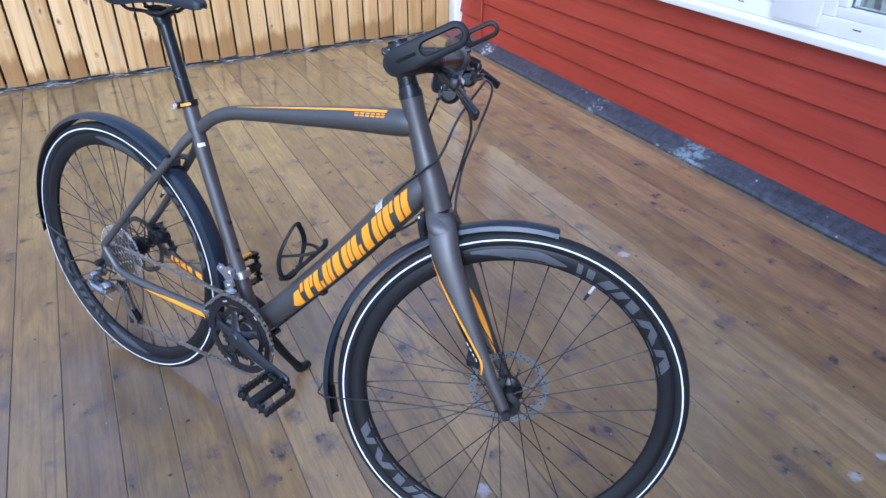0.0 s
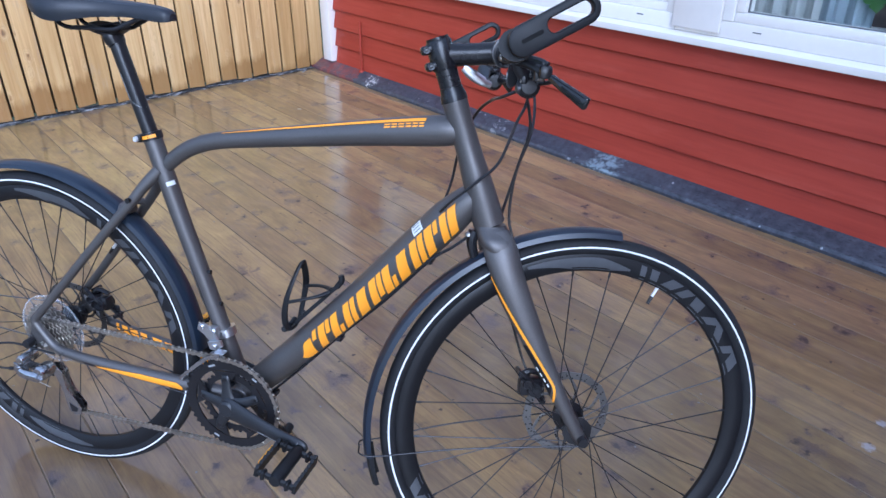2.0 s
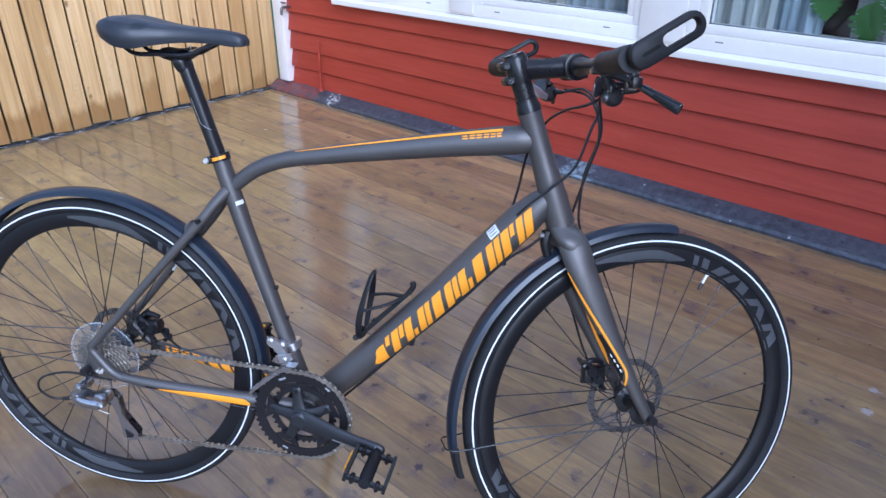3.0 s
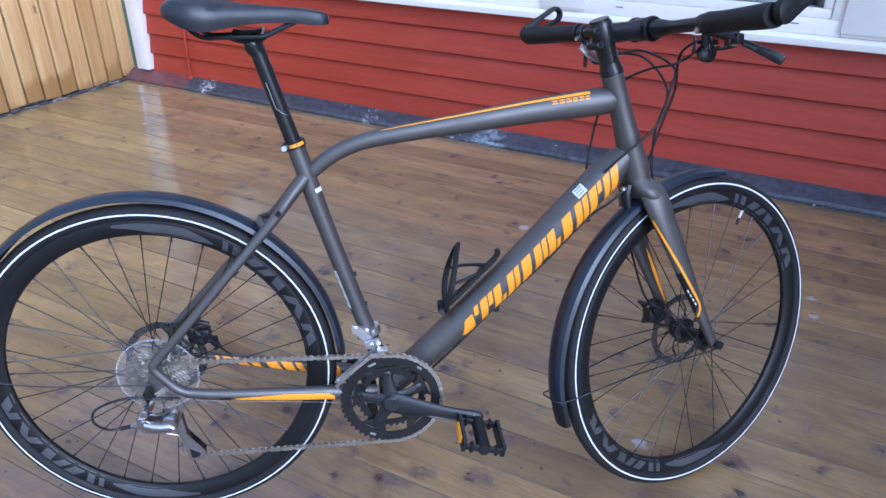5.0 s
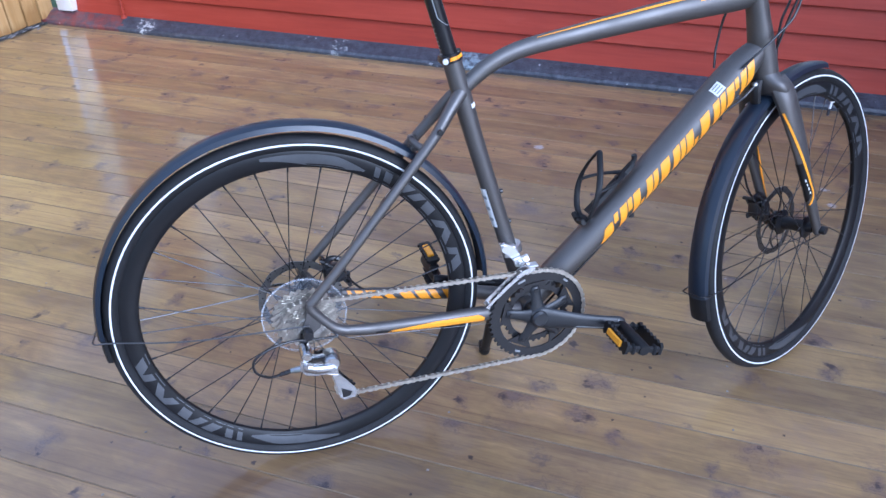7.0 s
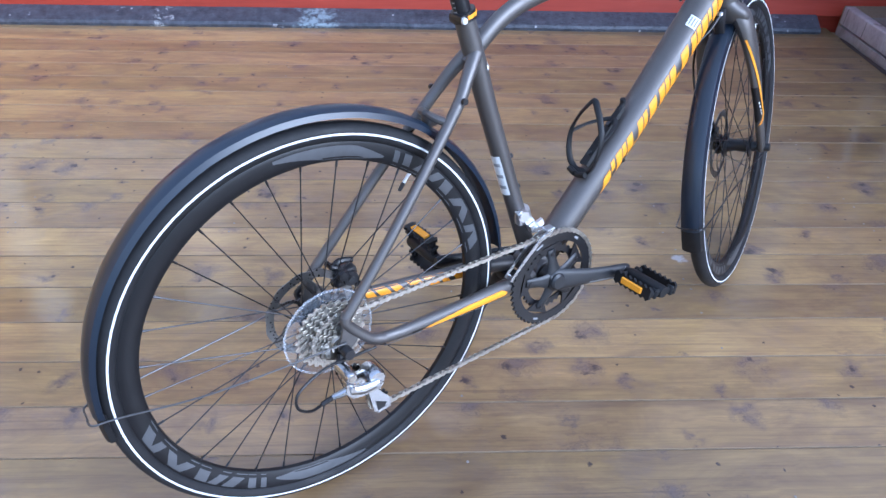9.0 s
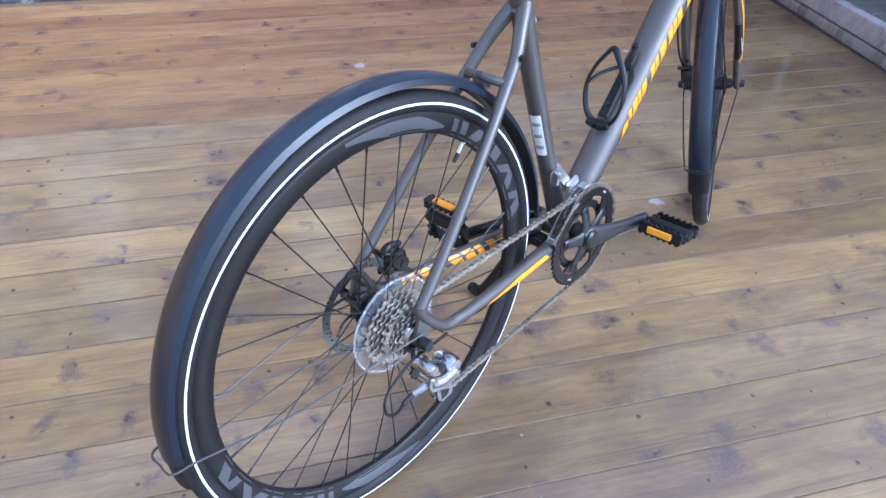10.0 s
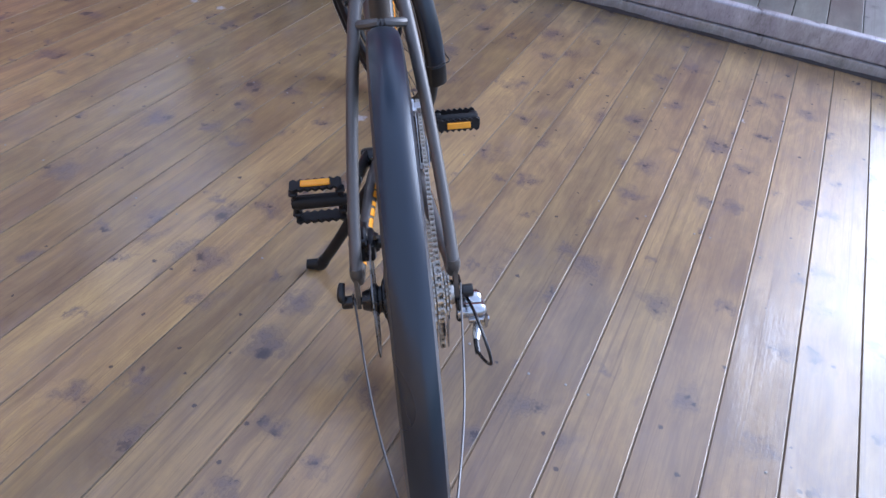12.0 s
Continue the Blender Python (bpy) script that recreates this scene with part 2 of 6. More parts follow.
def fence_wood():
    w = Mat("pale_pine_fence_boards", rough=0.55)
    grain = w.noise(w.coords((50, 50, 1.4), 41), 1.0, 5, 0.6, 0.5)
    broad = w.noise(w.coords((7, 7, 0.7), 23), 1.0, 3)
    base = w.ramp(w.math("ADD", w.math("MULTIPLY", grain, 0.5), w.math("MULTIPLY", broad, 0.5)), (0.3, (0.41, 0.235, 0.085)), (0.5, (0.64, 0.415, 0.18)), (0.7, (0.81, 0.6, 0.33)))
    rnd = w.node("ShaderNodeObjectInfo").outputs["Random"]
    base = w.mix(1.0, base, w.ramp(rnd, (0.0, (0.76, 0.72, 0.6)), (0.3, (0.94, 0.93, 0.88)), (1.0, (1.05, 1.07, 1.07))), "MULTIPLY")
    # knots: small dark hearts in a thin orange ring, drawn out along the board
    wobble = w.node("ShaderNodeTexNoise", Vector=w.coords((40, 40, 26), 7), Scale=1.0, Detail=2.0).outputs["Color"]
    spot = w.node("ShaderNodeVectorMath", {"operation": "ADD"}, i0=w.coords((12, 12, 6.5), 19), i1=w.node("ShaderNodeVectorMath", {"operation": "MULTIPLY"}, i0=wobble, i1=(0.3, 0.3, 0.3)).outputs[0]).outputs[0]
    vor = w.node("ShaderNodeTexVoronoi", {"feature": "F1", "voronoi_dimensions": "3D"}, Vector=spot, Scale=1.0)
    dice = w.node("ShaderNodeSeparateColor", i0=vor.outputs["Color"]).outputs[0]
    there = w.math("GREATER_THAN", 0.85, dice)
    base = w.mix(w.math("MULTIPLY", w.math("MULTIPLY", w.ramp(vor.outputs["Distance"], (0.16, 1.0), (0.34, 0.0)), there), 0.24), base, (0.84, 0.66, 0.38))
    base = w.mix(w.math("MULTIPLY", w.math("MULTIPLY", w.ramp(vor.outputs["Distance"], (0.09, 1.0), (0.19, 0.0)), there), 0.7), base, (0.36, 0.19, 0.06))
    eye = w.node("ShaderNodeMath", {"operation": "SINE"}, i0=w.math("MULTIPLY", vor.outputs["Distance"], 62.0)).outputs[0]
    base = w.mix(w.math("MULTIPLY", w.math("MULTIPLY", w.math("MULTIPLY", w.ramp(eye, (0.3, 0.0), (0.9, 1.0)), w.ramp(vor.outputs["Distance"], (0.2, 1.0), (0.45, 0.0))), there), 0.35), base, (0.36, 0.2, 0.07))
    base = w.mix(w.math("MULTIPLY", w.math("MULTIPLY", w.ramp(vor.outputs["Distance"], (0.06, 1.0), (0.11, 0.0)), there), 0.8), base, (0.15, 0.075, 0.03))
    # resin runs and grey weather stains
    run = w.noise(w.coords((60, 60, 3.2), 33), 1.0, 4, 0.6)
    base = w.mix(w.math("MULTIPLY", w.ramp(run, (0.6, 0.0), (0.7, 1.0)), 0.4), base, (0.34, 0.18, 0.055))
    stain = w.noise(w.coords((9, 9, 2.4), 71), 1.0, 5, 0.7)
    base = w.mix(w.math("MULTIPLY", w.ramp(stain, (0.58, 0.0), (0.7, 1.0)), 0.35), base, (0.42, 0.36, 0.27))
    # soaked board ends, each to its own ragged height
    z = w.node("ShaderNodeSeparateXYZ", i0=w.coords((1, 1, 1))).outputs[2]
    rag = w.noise(w.coords((26, 26, 5), 61), 1.0, 3, 0.6)
    soak = w.math("FRACT", w.math("MULTIPLY", rnd, 5.7))
    top = w.math("ADD", w.math("SUBTRACT", w.math("MULTIPLY", soak, 0.2), 0.05), w.math("MULTIPLY", rag, 0.15))
    wet = w.ramp(w.math("SUBTRACT", top, z), (0.0, 0.0), (0.05, 1.0))
    base = w.mix(w.math("MULTIPLY", wet, w.math("ADD", w.math("MULTIPLY", rnd, 0.2), 0.66)), base, (0.215, 0.095, 0.016))
    # the boards' lower half is browner, most so in the corner by the house
    tint = w.ramp(w.math("SUBTRACT", w.math("ADD", w.math("MULTIPLY", rag, 0.5), 0.35), z), (0.0, 0.0), (0.5, 1.0))
    along = w.node("ShaderNodeSeparateXYZ", i0=w.coords((1, 1, 1), world_space=True)).outputs[1]
    tint = w.math("MULTIPLY", tint, w.ramp(along, (0.2, 0.12), (1.0, 1.0)))
    base = w.mix(w.math("MULTIPLY", tint, 0.45), base, (0.32, 0.195, 0.065))
    w.set("Base Color", base)
    w.bump(grain, 0.25, 0.001)
    return w.m


def red_paint():
    w = Mat("red_painted_siding", rough=0.5)
    a = w.noise(w.coords((3, 40, 60), 29), 1.0, 5, 0.6)
    b = w.noise(w.coords((0.9, 2, 3), 47), 1.5, 3)
    f = w.math("ADD", w.math("MULTIPLY", a, 0.5), w.math("MULTIPLY", b, 0.5))
    base = w.ramp(f, (0.3, (0.245, 0.024, 0.011)), (0.5, (0.315, 0.036, 0.016)), (0.7, (0.375, 0.052, 0.026)))
    worn = w.noise(w.coords((2.2, 30, 9), 13), 1.0, 5, 0.7)
    base = w.mix(w.math("MULTIPLY", w.ramp(worn, (0.56, 0.0), (0.72, 1.0)), 0.22), base, (0.47, 0.11, 0.075))
    w.set("Base Color", base)
    w.set("Roughness", w.ramp(b, (0.3, 0.48), (0.7, 0.66)))
    w.bump(a, 0.3, 0.0015)
    return w.m


SMEAR_X, DRIP_X, SPLAT_X, RED_END = -0.745, -1.44, -2.58, -2.74


def plinth_paint():
    w = Mat("dark_tar_flashing", rough=0.45)
    a = w.noise(w.coords((1, 1, 1)), 30, 6, 0.65)
    b = w.noise(w.coords((1, 3, 3)), 4, 3)
    base = w.ramp(a, (0.3, (0.026, 0.030, 0.040)), (0.6, (0.07, 0.078, 0.1)), (0.8, (0.125, 0.137, 0.168)))
    # pale splashes
    tint = w.noise(w.coords((1, 2.2, 2.2)), 9, 5, 0.72)
    base = w.mix(w.ramp(tint, (0.66, 0.0), (0.7, 0.8)), base, (0.33, 0.36, 0.41))
    dust = w.noise(w.coords((1.2, 2, 6)), 1.7, 5, 0.7)
    base = w.mix(w.math("MULTIPLY", w.ramp(dust, (0.5, 0.0), (0.7, 1.0)), 0.16), base, (0.15, 0.16, 0.185))
    dot = w.node("ShaderNodeTexVoronoi", {"feature": "F1"}, Vector=w.coords((1, 1, 1)), Scale=16.0)
    base = w.mix(w.ramp(dot.outputs["Distance"], (0.06, 0.85), (0.1, 0.0)), base, (0.5, 0.53, 0.57))
    # blistered stretch, a big pale smear, a drip, and red paint that ran over the corner
    x = w.node("ShaderNodeSeparateXYZ", i0=w.coords((1, 1, 1))).outputs[0]
    ragged = w.math("MULTIPLY", w.math("SUBTRACT", w.noise(w.coords((1, 1.6, 1.6)), 22, 5, 0.7), 0.5), 0.35)

    def near(at, wide, soft):
        far = w.math("ABSOLUTE", w.math("SUBTRACT", w.math("ADD", x, ragged), at))
        return w.ramp(far, (max(0.0, wide - soft), 1.0), (wide + soft, 0.0))

    chips = w.noise(w.coords((1, 3, 3)), 38, 3, 0.6)
    base = w.mix(w.math("MULTIPLY", w.ramp(chips, (0.58, 0.0), (0.66, 0.75)), near(0.6, 1.1, 0.15)), base, (0.014, 0.015, 0.02))
    smear = w.noise(w.coords((1, 1, 2)), 26, 5, 0.7)
    base = w.mix(w.math("MULTIPLY", w.ramp(smear, (0.42, 0.0), (0.52, 0.9)), near(SMEAR_X, 0.055, 0.03)), base, (0.26, 0.33, 0.38))
    base = w.mix(w.math("MULTIPLY", w.ramp(smear, (0.45, 0.0), (0.55, 0.9)), near(DRIP_X, 0.012, 0.01)), base, (0.45, 0.48, 0.5))
    base = w.mix(w.math("MULTIPLY", w.ramp(smear, (0.46, 0.0), (0.52, 0.9)), near(SPLAT_X, 0.02, 0.012)), base, (0.6, 0.62, 0.62))
    red_part = w.node("ShaderNodeMath", {"operation": "LESS_THAN"}, i0=w.math("ADD", x, w.math("MULTIPLY", ragged, 0.4)), i1=RED_END).outputs[0]
    base = w.mix(w.math("MULTIPLY", red_part, w.ramp(w.noise(w.coords((1, 1, 1)), 17, 5, 0.7), (0.4, 0.8), (0.58, 0.15))), base, (0.24, 0.05, 0.038))
    w.set("Base Color", base)
    w.set("Roughness", w.ramp(b, (0.3, 0.28), (0.7, 0.55)))
    w.bump(w.math("ADD", a, chips), 0.5, 0.003)
    return w.m


FENCE, RED, TAR = fence_wood(), red_paint(), plinth_paint()
JOINT = plain("sandy_joint_dirt", (0.2, 0.152, 0.1), 0.8, grain=0.35, scale=120)
WHITE = plain("white_window_paint", (0.84, 0.82, 0.775), 0.35, grain=0.03, scale=30)
# backing behind the fence gaps; its dark colour includes their shade
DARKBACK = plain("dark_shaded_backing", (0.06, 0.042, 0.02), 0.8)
# felt colour; its near-black part also stands for the shade under the fence
FELT = Mat("felt_with_gap_shade", rough=0.7)
felt_vec = FELT.coords((1, 1, 1))
FELT.set("Base Color", FELT.mix(FELT.ramp(FELT.noise(FELT.coords((2, 0.6, 2)), 22, 5, 0.7), (0.52, 0.0), (0.6, 1.0)), FELT.ramp(FELT.noise(felt_vec, 60, 4), (0.3, 0.012), (0.7, 0.05)), (0.3, 0.3, 0.31)))
FELT.bump(FELT.noise(felt_vec, 90, 4), 0.5, 0.003)
FELT = FELT.m
SCRAP = plain("grey_felt_scraps", (0.16, 0.16, 0.165), 0.9, grain=0.6, scale=40, bump=0.4)
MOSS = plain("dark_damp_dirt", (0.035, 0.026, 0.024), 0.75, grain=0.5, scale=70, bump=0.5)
SOIL = plain("mown_grass", (0.06, 0.1, 0.035), 0.9, grain=0.4, scale=14)
ROOM = plain("room_paint", (0.45, 0.43, 0.40), 0.8)
STEEL = plain("galvanised_steel", (0.55, 0.56, 0.58), 0.35, 1.0)
SCREW = plain("screw_steel", (0.2, 0.19, 0.18), 0.6, 0.3, grain=0.4, scale=300)


# ---- builders ----
def mesh_of(bm, name, smooth=True, angle=35):
    me = bpy.data.meshes.new(name)
    bm.normal_update()
    bm.to_mesh(me)
    bm.free()
    if smooth:
        me.shade_smooth()
        me.set_sharp_from_angle(angle=radians(angle))
    return me


def part(name, bm, material, parent=None, label="", smooth=True):
    """Links a bmesh (or a ready mesh) as one object under its thing or part."""
    me = mesh_of(bm, name, smooth) if isinstance(bm, bmesh.types.BMesh) else bm
    if material is not None and not me.materials:
        me.materials.append(material)
    ob = new(name, me)
    ob.parent = parent
    if label:
        ob["label"] = label
    return ob


def box(size, at=(0, 0, 0), bevel=0.0, seg=1, bm=None):
    bm = bm or bmesh.new()
    r = bmesh.ops.create_cube(bm, size=1.0, matrix=Matrix.Translation(at) @ Matrix.Diagonal((*size, 1)))
    if bevel:
        vs = set(r["verts"])
        es = [e for e in bm.edges if e.verts[0] in vs and e.verts[1] in vs]
        bmesh.ops.bevel(bm, geom=es, offset=bevel, segments=seg, affect="EDGES", profile=0.5)
    return bm


def span(lo, hi, bevel=0.0, seg=1, bm=None):
    """A box from its low corner to its high corner."""
    lo, hi = Vector(lo), Vector(hi)
    return box(hi - lo, (lo + hi) / 2, bevel, seg, bm)


def grid_faces(bm, rows, close_u=False, close_v=False, caps=False):
    """Faces between rows of points; u runs along a row."""
    vs = [[bm.verts.new(p) for p in row] for row in rows]
    nu, nv = len(vs[0]), len(vs)
    for j in range(nv if close_v else nv - 1):
        for i in range(nu if close_u else nu - 1):
            bm.faces.new((vs[j][i], vs[j][(i + 1) % nu], vs[(j + 1) % nv][(i + 1) % nu], vs[(j + 1) % nv][i]))
    if caps:
        bm.faces.new(list(reversed(vs[0])))
        bm.faces.new(vs[-1])
    return vs


def smooth_points(pts, n):
    """A Catmull-Rom curve through pts, n steps to each stretch; each point may carry extra numbers."""
    p = [np.array(q, float) for q in pts]
    p = [2 * p[0] - p[1]] + p + [2 * p[-1] - p[-2]]
    out = []
    for i in range(1, len(p) - 2):
        a, b, c, d = p[i - 1:i + 3]
        for k in range(n):
            t = k / n
            out.append(0.5 * (2 * b + (c - a) * t + (2 * a - 5 * b + 4 * c - d) * t * t + (3 * b - a - 3 * c + d) * t ** 3))
    out.append(p[-2])
    return out


def tube(path, radius, sides=12, n=6, bm=None, flat=1.0, up=(0, 1, 0), caps=True):
    """A tube along a smooth path. Points are (x, y, z) or (x, y, z, r) or (x, y, z, r, flat): flat widens it along the side vector up."""
    bm = bm or bmesh.new()
    pts = [(*p, radius, flat)[:5] if len(p) == 3 else ((*p, flat) if len(p) == 4 else p) for p in path]
    cur = smooth_points(pts, n) if n > 1 else [np.array(p, float) for p in pts]
    rows = []
    up = Vector(up)
    for i, q in enumerate(cur):
        a, b = cur[max(0, i - 1)], cur[min(len(cur) - 1, i + 1)]
        way = Vector(b[:3] - a[:3]).normalized()
        side = (up - way * up.dot(way))
        if side.length < 1e-4:
            side = way.orthogonal()
        side.normalize()
        other = way.cross(side)
        rows.append([Vector(q[:3]) + side * math.cos(w) * q[3] * q[4] + other * math.sin(w) * q[3] for w in (2 * math.pi * k / sides for k in range(sides))])
        up = side if up.length == 0 else up
    grid_faces(bm, rows, close_u=True, caps=caps)
    return bm


def rod(a, b, r, sides=10, bm=None, r2=None):
    return tube([(*a, r), (*b, r if r2 is None else r2)], r, sides, 1, bm)


def lathe(profile, segs=48, axis="y", at=(0, 0, 0), bm=None, close=False):
    """Turns a profile of (radius, along) round an axis."""
    bm = bm or bmesh.new()
    rows = []
    for k in range(segs):
        w = 2 * math.pi * k / segs
        c, s = math.cos(w), math.sin(w)
        if axis == "y":
            rows.append([Vector((at[0] + r * c, at[1] + h, at[2] + r * s)) for r, h in profile])
        elif axis == "z":
            rows.append([Vector((at[0] + r * c, at[1] + r * s, at[2] + h)) for r, h in profile])
        else:
            rows.append([Vector((at[0] + h, at[1] + r * c, at[2] + r * s)) for r, h in profile])
    grid_faces(bm, rows, close_u=close, close_v=True)
    bmesh.ops.remove_doubles(bm, verts=bm.verts, dist=1e-6)
    bmesh.ops.recalc_face_normals(bm, faces=bm.faces)
    return bm


def plate(outline, lo, hi, bm=None, plane="xz"):
    """A flat plate: an outline of (a, b) points, thick from lo to hi across."""
    bm = bm or bmesh.new()
    put = (lambda a, b, h: (a, h, b)) if plane == "xz" else ((lambda a, b, h: (a, b, h)) if plane == "xy" else (lambda a, b, h: (h, a, b)))
    n = len(outline)
    low, top = [bm.verts.new(put(a, b, lo)) for a, b in outline], [bm.verts.new(put(a, b, hi)) for a, b in outline]
    fs = [bm.faces.new(low), bm.faces.new(list(reversed(top)))]
    for i in range(n):
        fs.append(bm.faces.new((low[i], top[i], top[(i + 1) % n], low[(i + 1) % n])))
    bmesh.ops.recalc_face_normals(bm, faces=fs)
    return bm


# ---- plan, in metres: x along the house wall, y towards it ----
WALL_Y = 2.18          # face of the red siding
FENCE_X = -3.225        # face of the fence
STEP_X = 1.63         # face of the timber edge
DECK_LOW = -3.3        # near end of the deck
PITCH = 0.124          # deck boards

ground = part("ground", span((-150, -150, -0.62), (150, 150, -0.6)), SOIL)
tagged(ground, "mown grass ground round the terrace", "ground", kind="structure")

# ---- the deck: joint bed and boards ----
floor = part("floor", span((FENCE_X - 0.1, DECK_LOW, -0.2), (STEP_X + 0.03, WALL_Y - 0.05, -0.0028)), JOINT)
tagged(floor, "wet brown terrace deck of oiled pine boards with sandy joints", "deck", kind="structure")


CUP = 0.0005            # hollow of the dried boards


def deck_board_mesh(length, width, name):
    bm = bmesh.new()
    h, b = width / 2, 0.0011
    cup = [(u * (h - b * 1.4), -CUP * (1 - u * u)) for u in (-1, -0.8, -0.6, -0.4, -0.2, 0, 0.2, 0.4, 0.6, 0.8, 1)]
    prof = [(-h, -0.02), (-h, -b), (-h + b * 0.4, -b * 0.3)] + cup + [(h - b * 0.4, -b * 0.3), (h, -b), (h, -0.02)]
    grid_faces(bm, [[Vector((x, y, z)) for y, z in prof] for x in (-length / 2, length / 2)], caps=True)
    bmesh.ops.recalc_face_normals(bm, faces=bm.faces)
    return mesh_of(bm, name, True, 8)


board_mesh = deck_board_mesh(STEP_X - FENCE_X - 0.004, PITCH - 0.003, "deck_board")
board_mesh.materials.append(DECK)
board_mesh.materials.append(JOINT)
for face in board_mesh.polygons:
    if abs(face.normal.z) < 0.95:
        face.material_index = 1
# ---- timber fascia of the higher grey side deck ----
EDGE_Z = 0.13
edge = part("timber_edge", span((STEP_X, -3.3, 0.0), (STEP_X + 0.045, WALL_Y - 0.083, 0.046), 0.005, 2), BEAMWOOD)
tagged(edge, "weathered pale timber boards facing the step up to the side deck", "edging", kind="structure")
part("upper_board", span((STEP_X + 0.004, -3.3, 0.0495), (STEP_X + 0.05, WALL_Y - 0.08, EDGE_Z), 0.008, 3), BEAMWOOD, edge)
dirt_bm, rows = bmesh.new(), []
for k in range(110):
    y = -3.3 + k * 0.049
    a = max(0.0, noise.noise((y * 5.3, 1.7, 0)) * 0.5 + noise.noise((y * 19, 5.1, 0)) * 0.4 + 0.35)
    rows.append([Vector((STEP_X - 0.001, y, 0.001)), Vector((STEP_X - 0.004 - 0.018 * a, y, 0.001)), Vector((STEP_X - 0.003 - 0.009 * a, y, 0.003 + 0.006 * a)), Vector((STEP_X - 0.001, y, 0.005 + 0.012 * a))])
grid_faces(dirt_bm, rows, close_u=True, caps=True)
bmesh.ops.recalc_face_normals(dirt_bm, faces=dirt_bm.faces)
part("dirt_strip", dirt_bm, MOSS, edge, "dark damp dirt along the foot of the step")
far_deck = part("floor_side", span((STEP_X + 0.052, -3.3, -0.2), (6.5, WALL_Y - 0.0, EDGE_Z - 0.026)), JOINT)
tagged(far_deck, "grey weathered side deck with algae", "deck", kind="structure")
grey_mesh = deck_board_mesh(4.6, 0.118, "grey_deck_board")
grey_mesh.materials.append(GREYDECK)

# ---- the house wall ----
LAP = 0.1165
SIDING_LOW = 0.052
WALL_TOP = 2.62
WIN_LOW, WIN_TOP = 0.62, 1.96
WIN_LEFT, WIN_RIGHT = -2.52, 1.78
wall = new("wall_north", None)
tagged(wall, "red painted house wall with horizontal lap siding", "wall", kind="structure")
for name, lo, hi in (("wall_core", (-3.2, WALL_Y + 0.03, -0.2), (6.5, WALL_Y + 0.2, WIN_LOW)),
                     ("wall_core", (-3.2, WALL_Y + 0.03, WIN_TOP), (6.5, WALL_Y + 0.2, WALL_TOP)),
                     ("wall_core", (-3.2, WALL_Y + 0.03, WIN_LOW), (WIN_LEFT, WALL_Y + 0.2, WIN_TOP)),
                     ("wall_core", (WIN_RIGHT, WALL_Y + 0.03, WIN_LOW), (6.5, WALL_Y + 0.2, WIN_TOP))):
    part(name, span(lo, hi), RED, wall)


def lap_mesh(x0, x1, tall):
    bm = bmesh.new()
    prof = [(0.03, tall + 0.012), (0.03, 0.0), (0.004, 0.0), (0.0, 0.004), (0.001, 0.012), (0.024, tall + 0.012)]
    grid_faces(bm, [[Vector((x, y, z)) for y, z in prof] for x in (x0, x1)], close_u=True, caps=True)
    bmesh.ops.recalc_face_normals(bm, faces=bm.faces)
    me = mesh_of(bm, "siding_board")
    me.materials.append(RED)
    return me


siding_runs = {"full": lap_mesh(-3.059, 6.4, LAP), "left": lap_mesh(-3.059, WIN_LEFT, LAP), "right": lap_mesh(WIN_RIGHT, 6.4, LAP)}
for k in range(23):
    z = SIDING_LOW + k * LAP
    runs = ("full",) if z + LAP < WIN_LOW + 0.03 or z > WIN_TOP - 0.01 else ("left", "right")
    if z + LAP > WALL_TOP:
        break
    for run in runs:
        ob = part("siding_board", siding_runs[run], None, wall)
        ob.location = (0, WALL_Y, z)

# unseen wall added at the side deck's far end to block reflected sky
blocker = part("wall_east", span((5.0, -1.45, -0.2), (5.2, WALL_Y + 0.02, 4.2)), RED)
tagged(blocker, "plain red wall, unseen, added to block sky from the deck's reflections", "wall", kind="structure")

# white corner board between fence and wall, red downpipe stub, tap
corner = part("corner_board", span((-3.16, WALL_Y - 0.035, 0.068), (-3.06, WALL_Y + 0.03, WALL_TOP), 0.004, 2), WHITE)
tagged(corner, "white painted corner board of the house", "trim", kind="structure")
plinth_bm = bmesh.new()
prof = [(2.096, -0.005), (2.094, 0.012), (2.102, 0.024), (2.108, 0.026), (2.165, 0.06), (2.2, 0.064), (2.2, -0.005)]
xs = [-3.3 + 0.09 * k for k in range(55)]
rows = []
for k, x in enumerate(xs):
    wob = noise.noise((x * 3.1, 0, 0)) * 0.004
    rows.append([Vector((x, y + wob * (j < 5), z + wob * 0.5 * (0 < j < 5))) for j, (y, z) in enumerate(prof)])
grid_faces(plinth_bm, rows, close_u=True, caps=True)
bmesh.ops.recalc_face_normals(plinth_bm, faces=plinth_bm.faces)
plinth = part("plinth_flashing", plinth_bm, TAR)
tagged(plinth, "dark tarred flashing with pale splashes along the wall foot", "trim", kind="structure")


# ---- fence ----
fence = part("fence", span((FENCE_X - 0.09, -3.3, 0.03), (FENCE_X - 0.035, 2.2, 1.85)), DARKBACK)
tagged(fence, "pale pine board fence with wet lower ends", "fence", kind="structure")
FPITCH = 0.108
fence_meshes = []
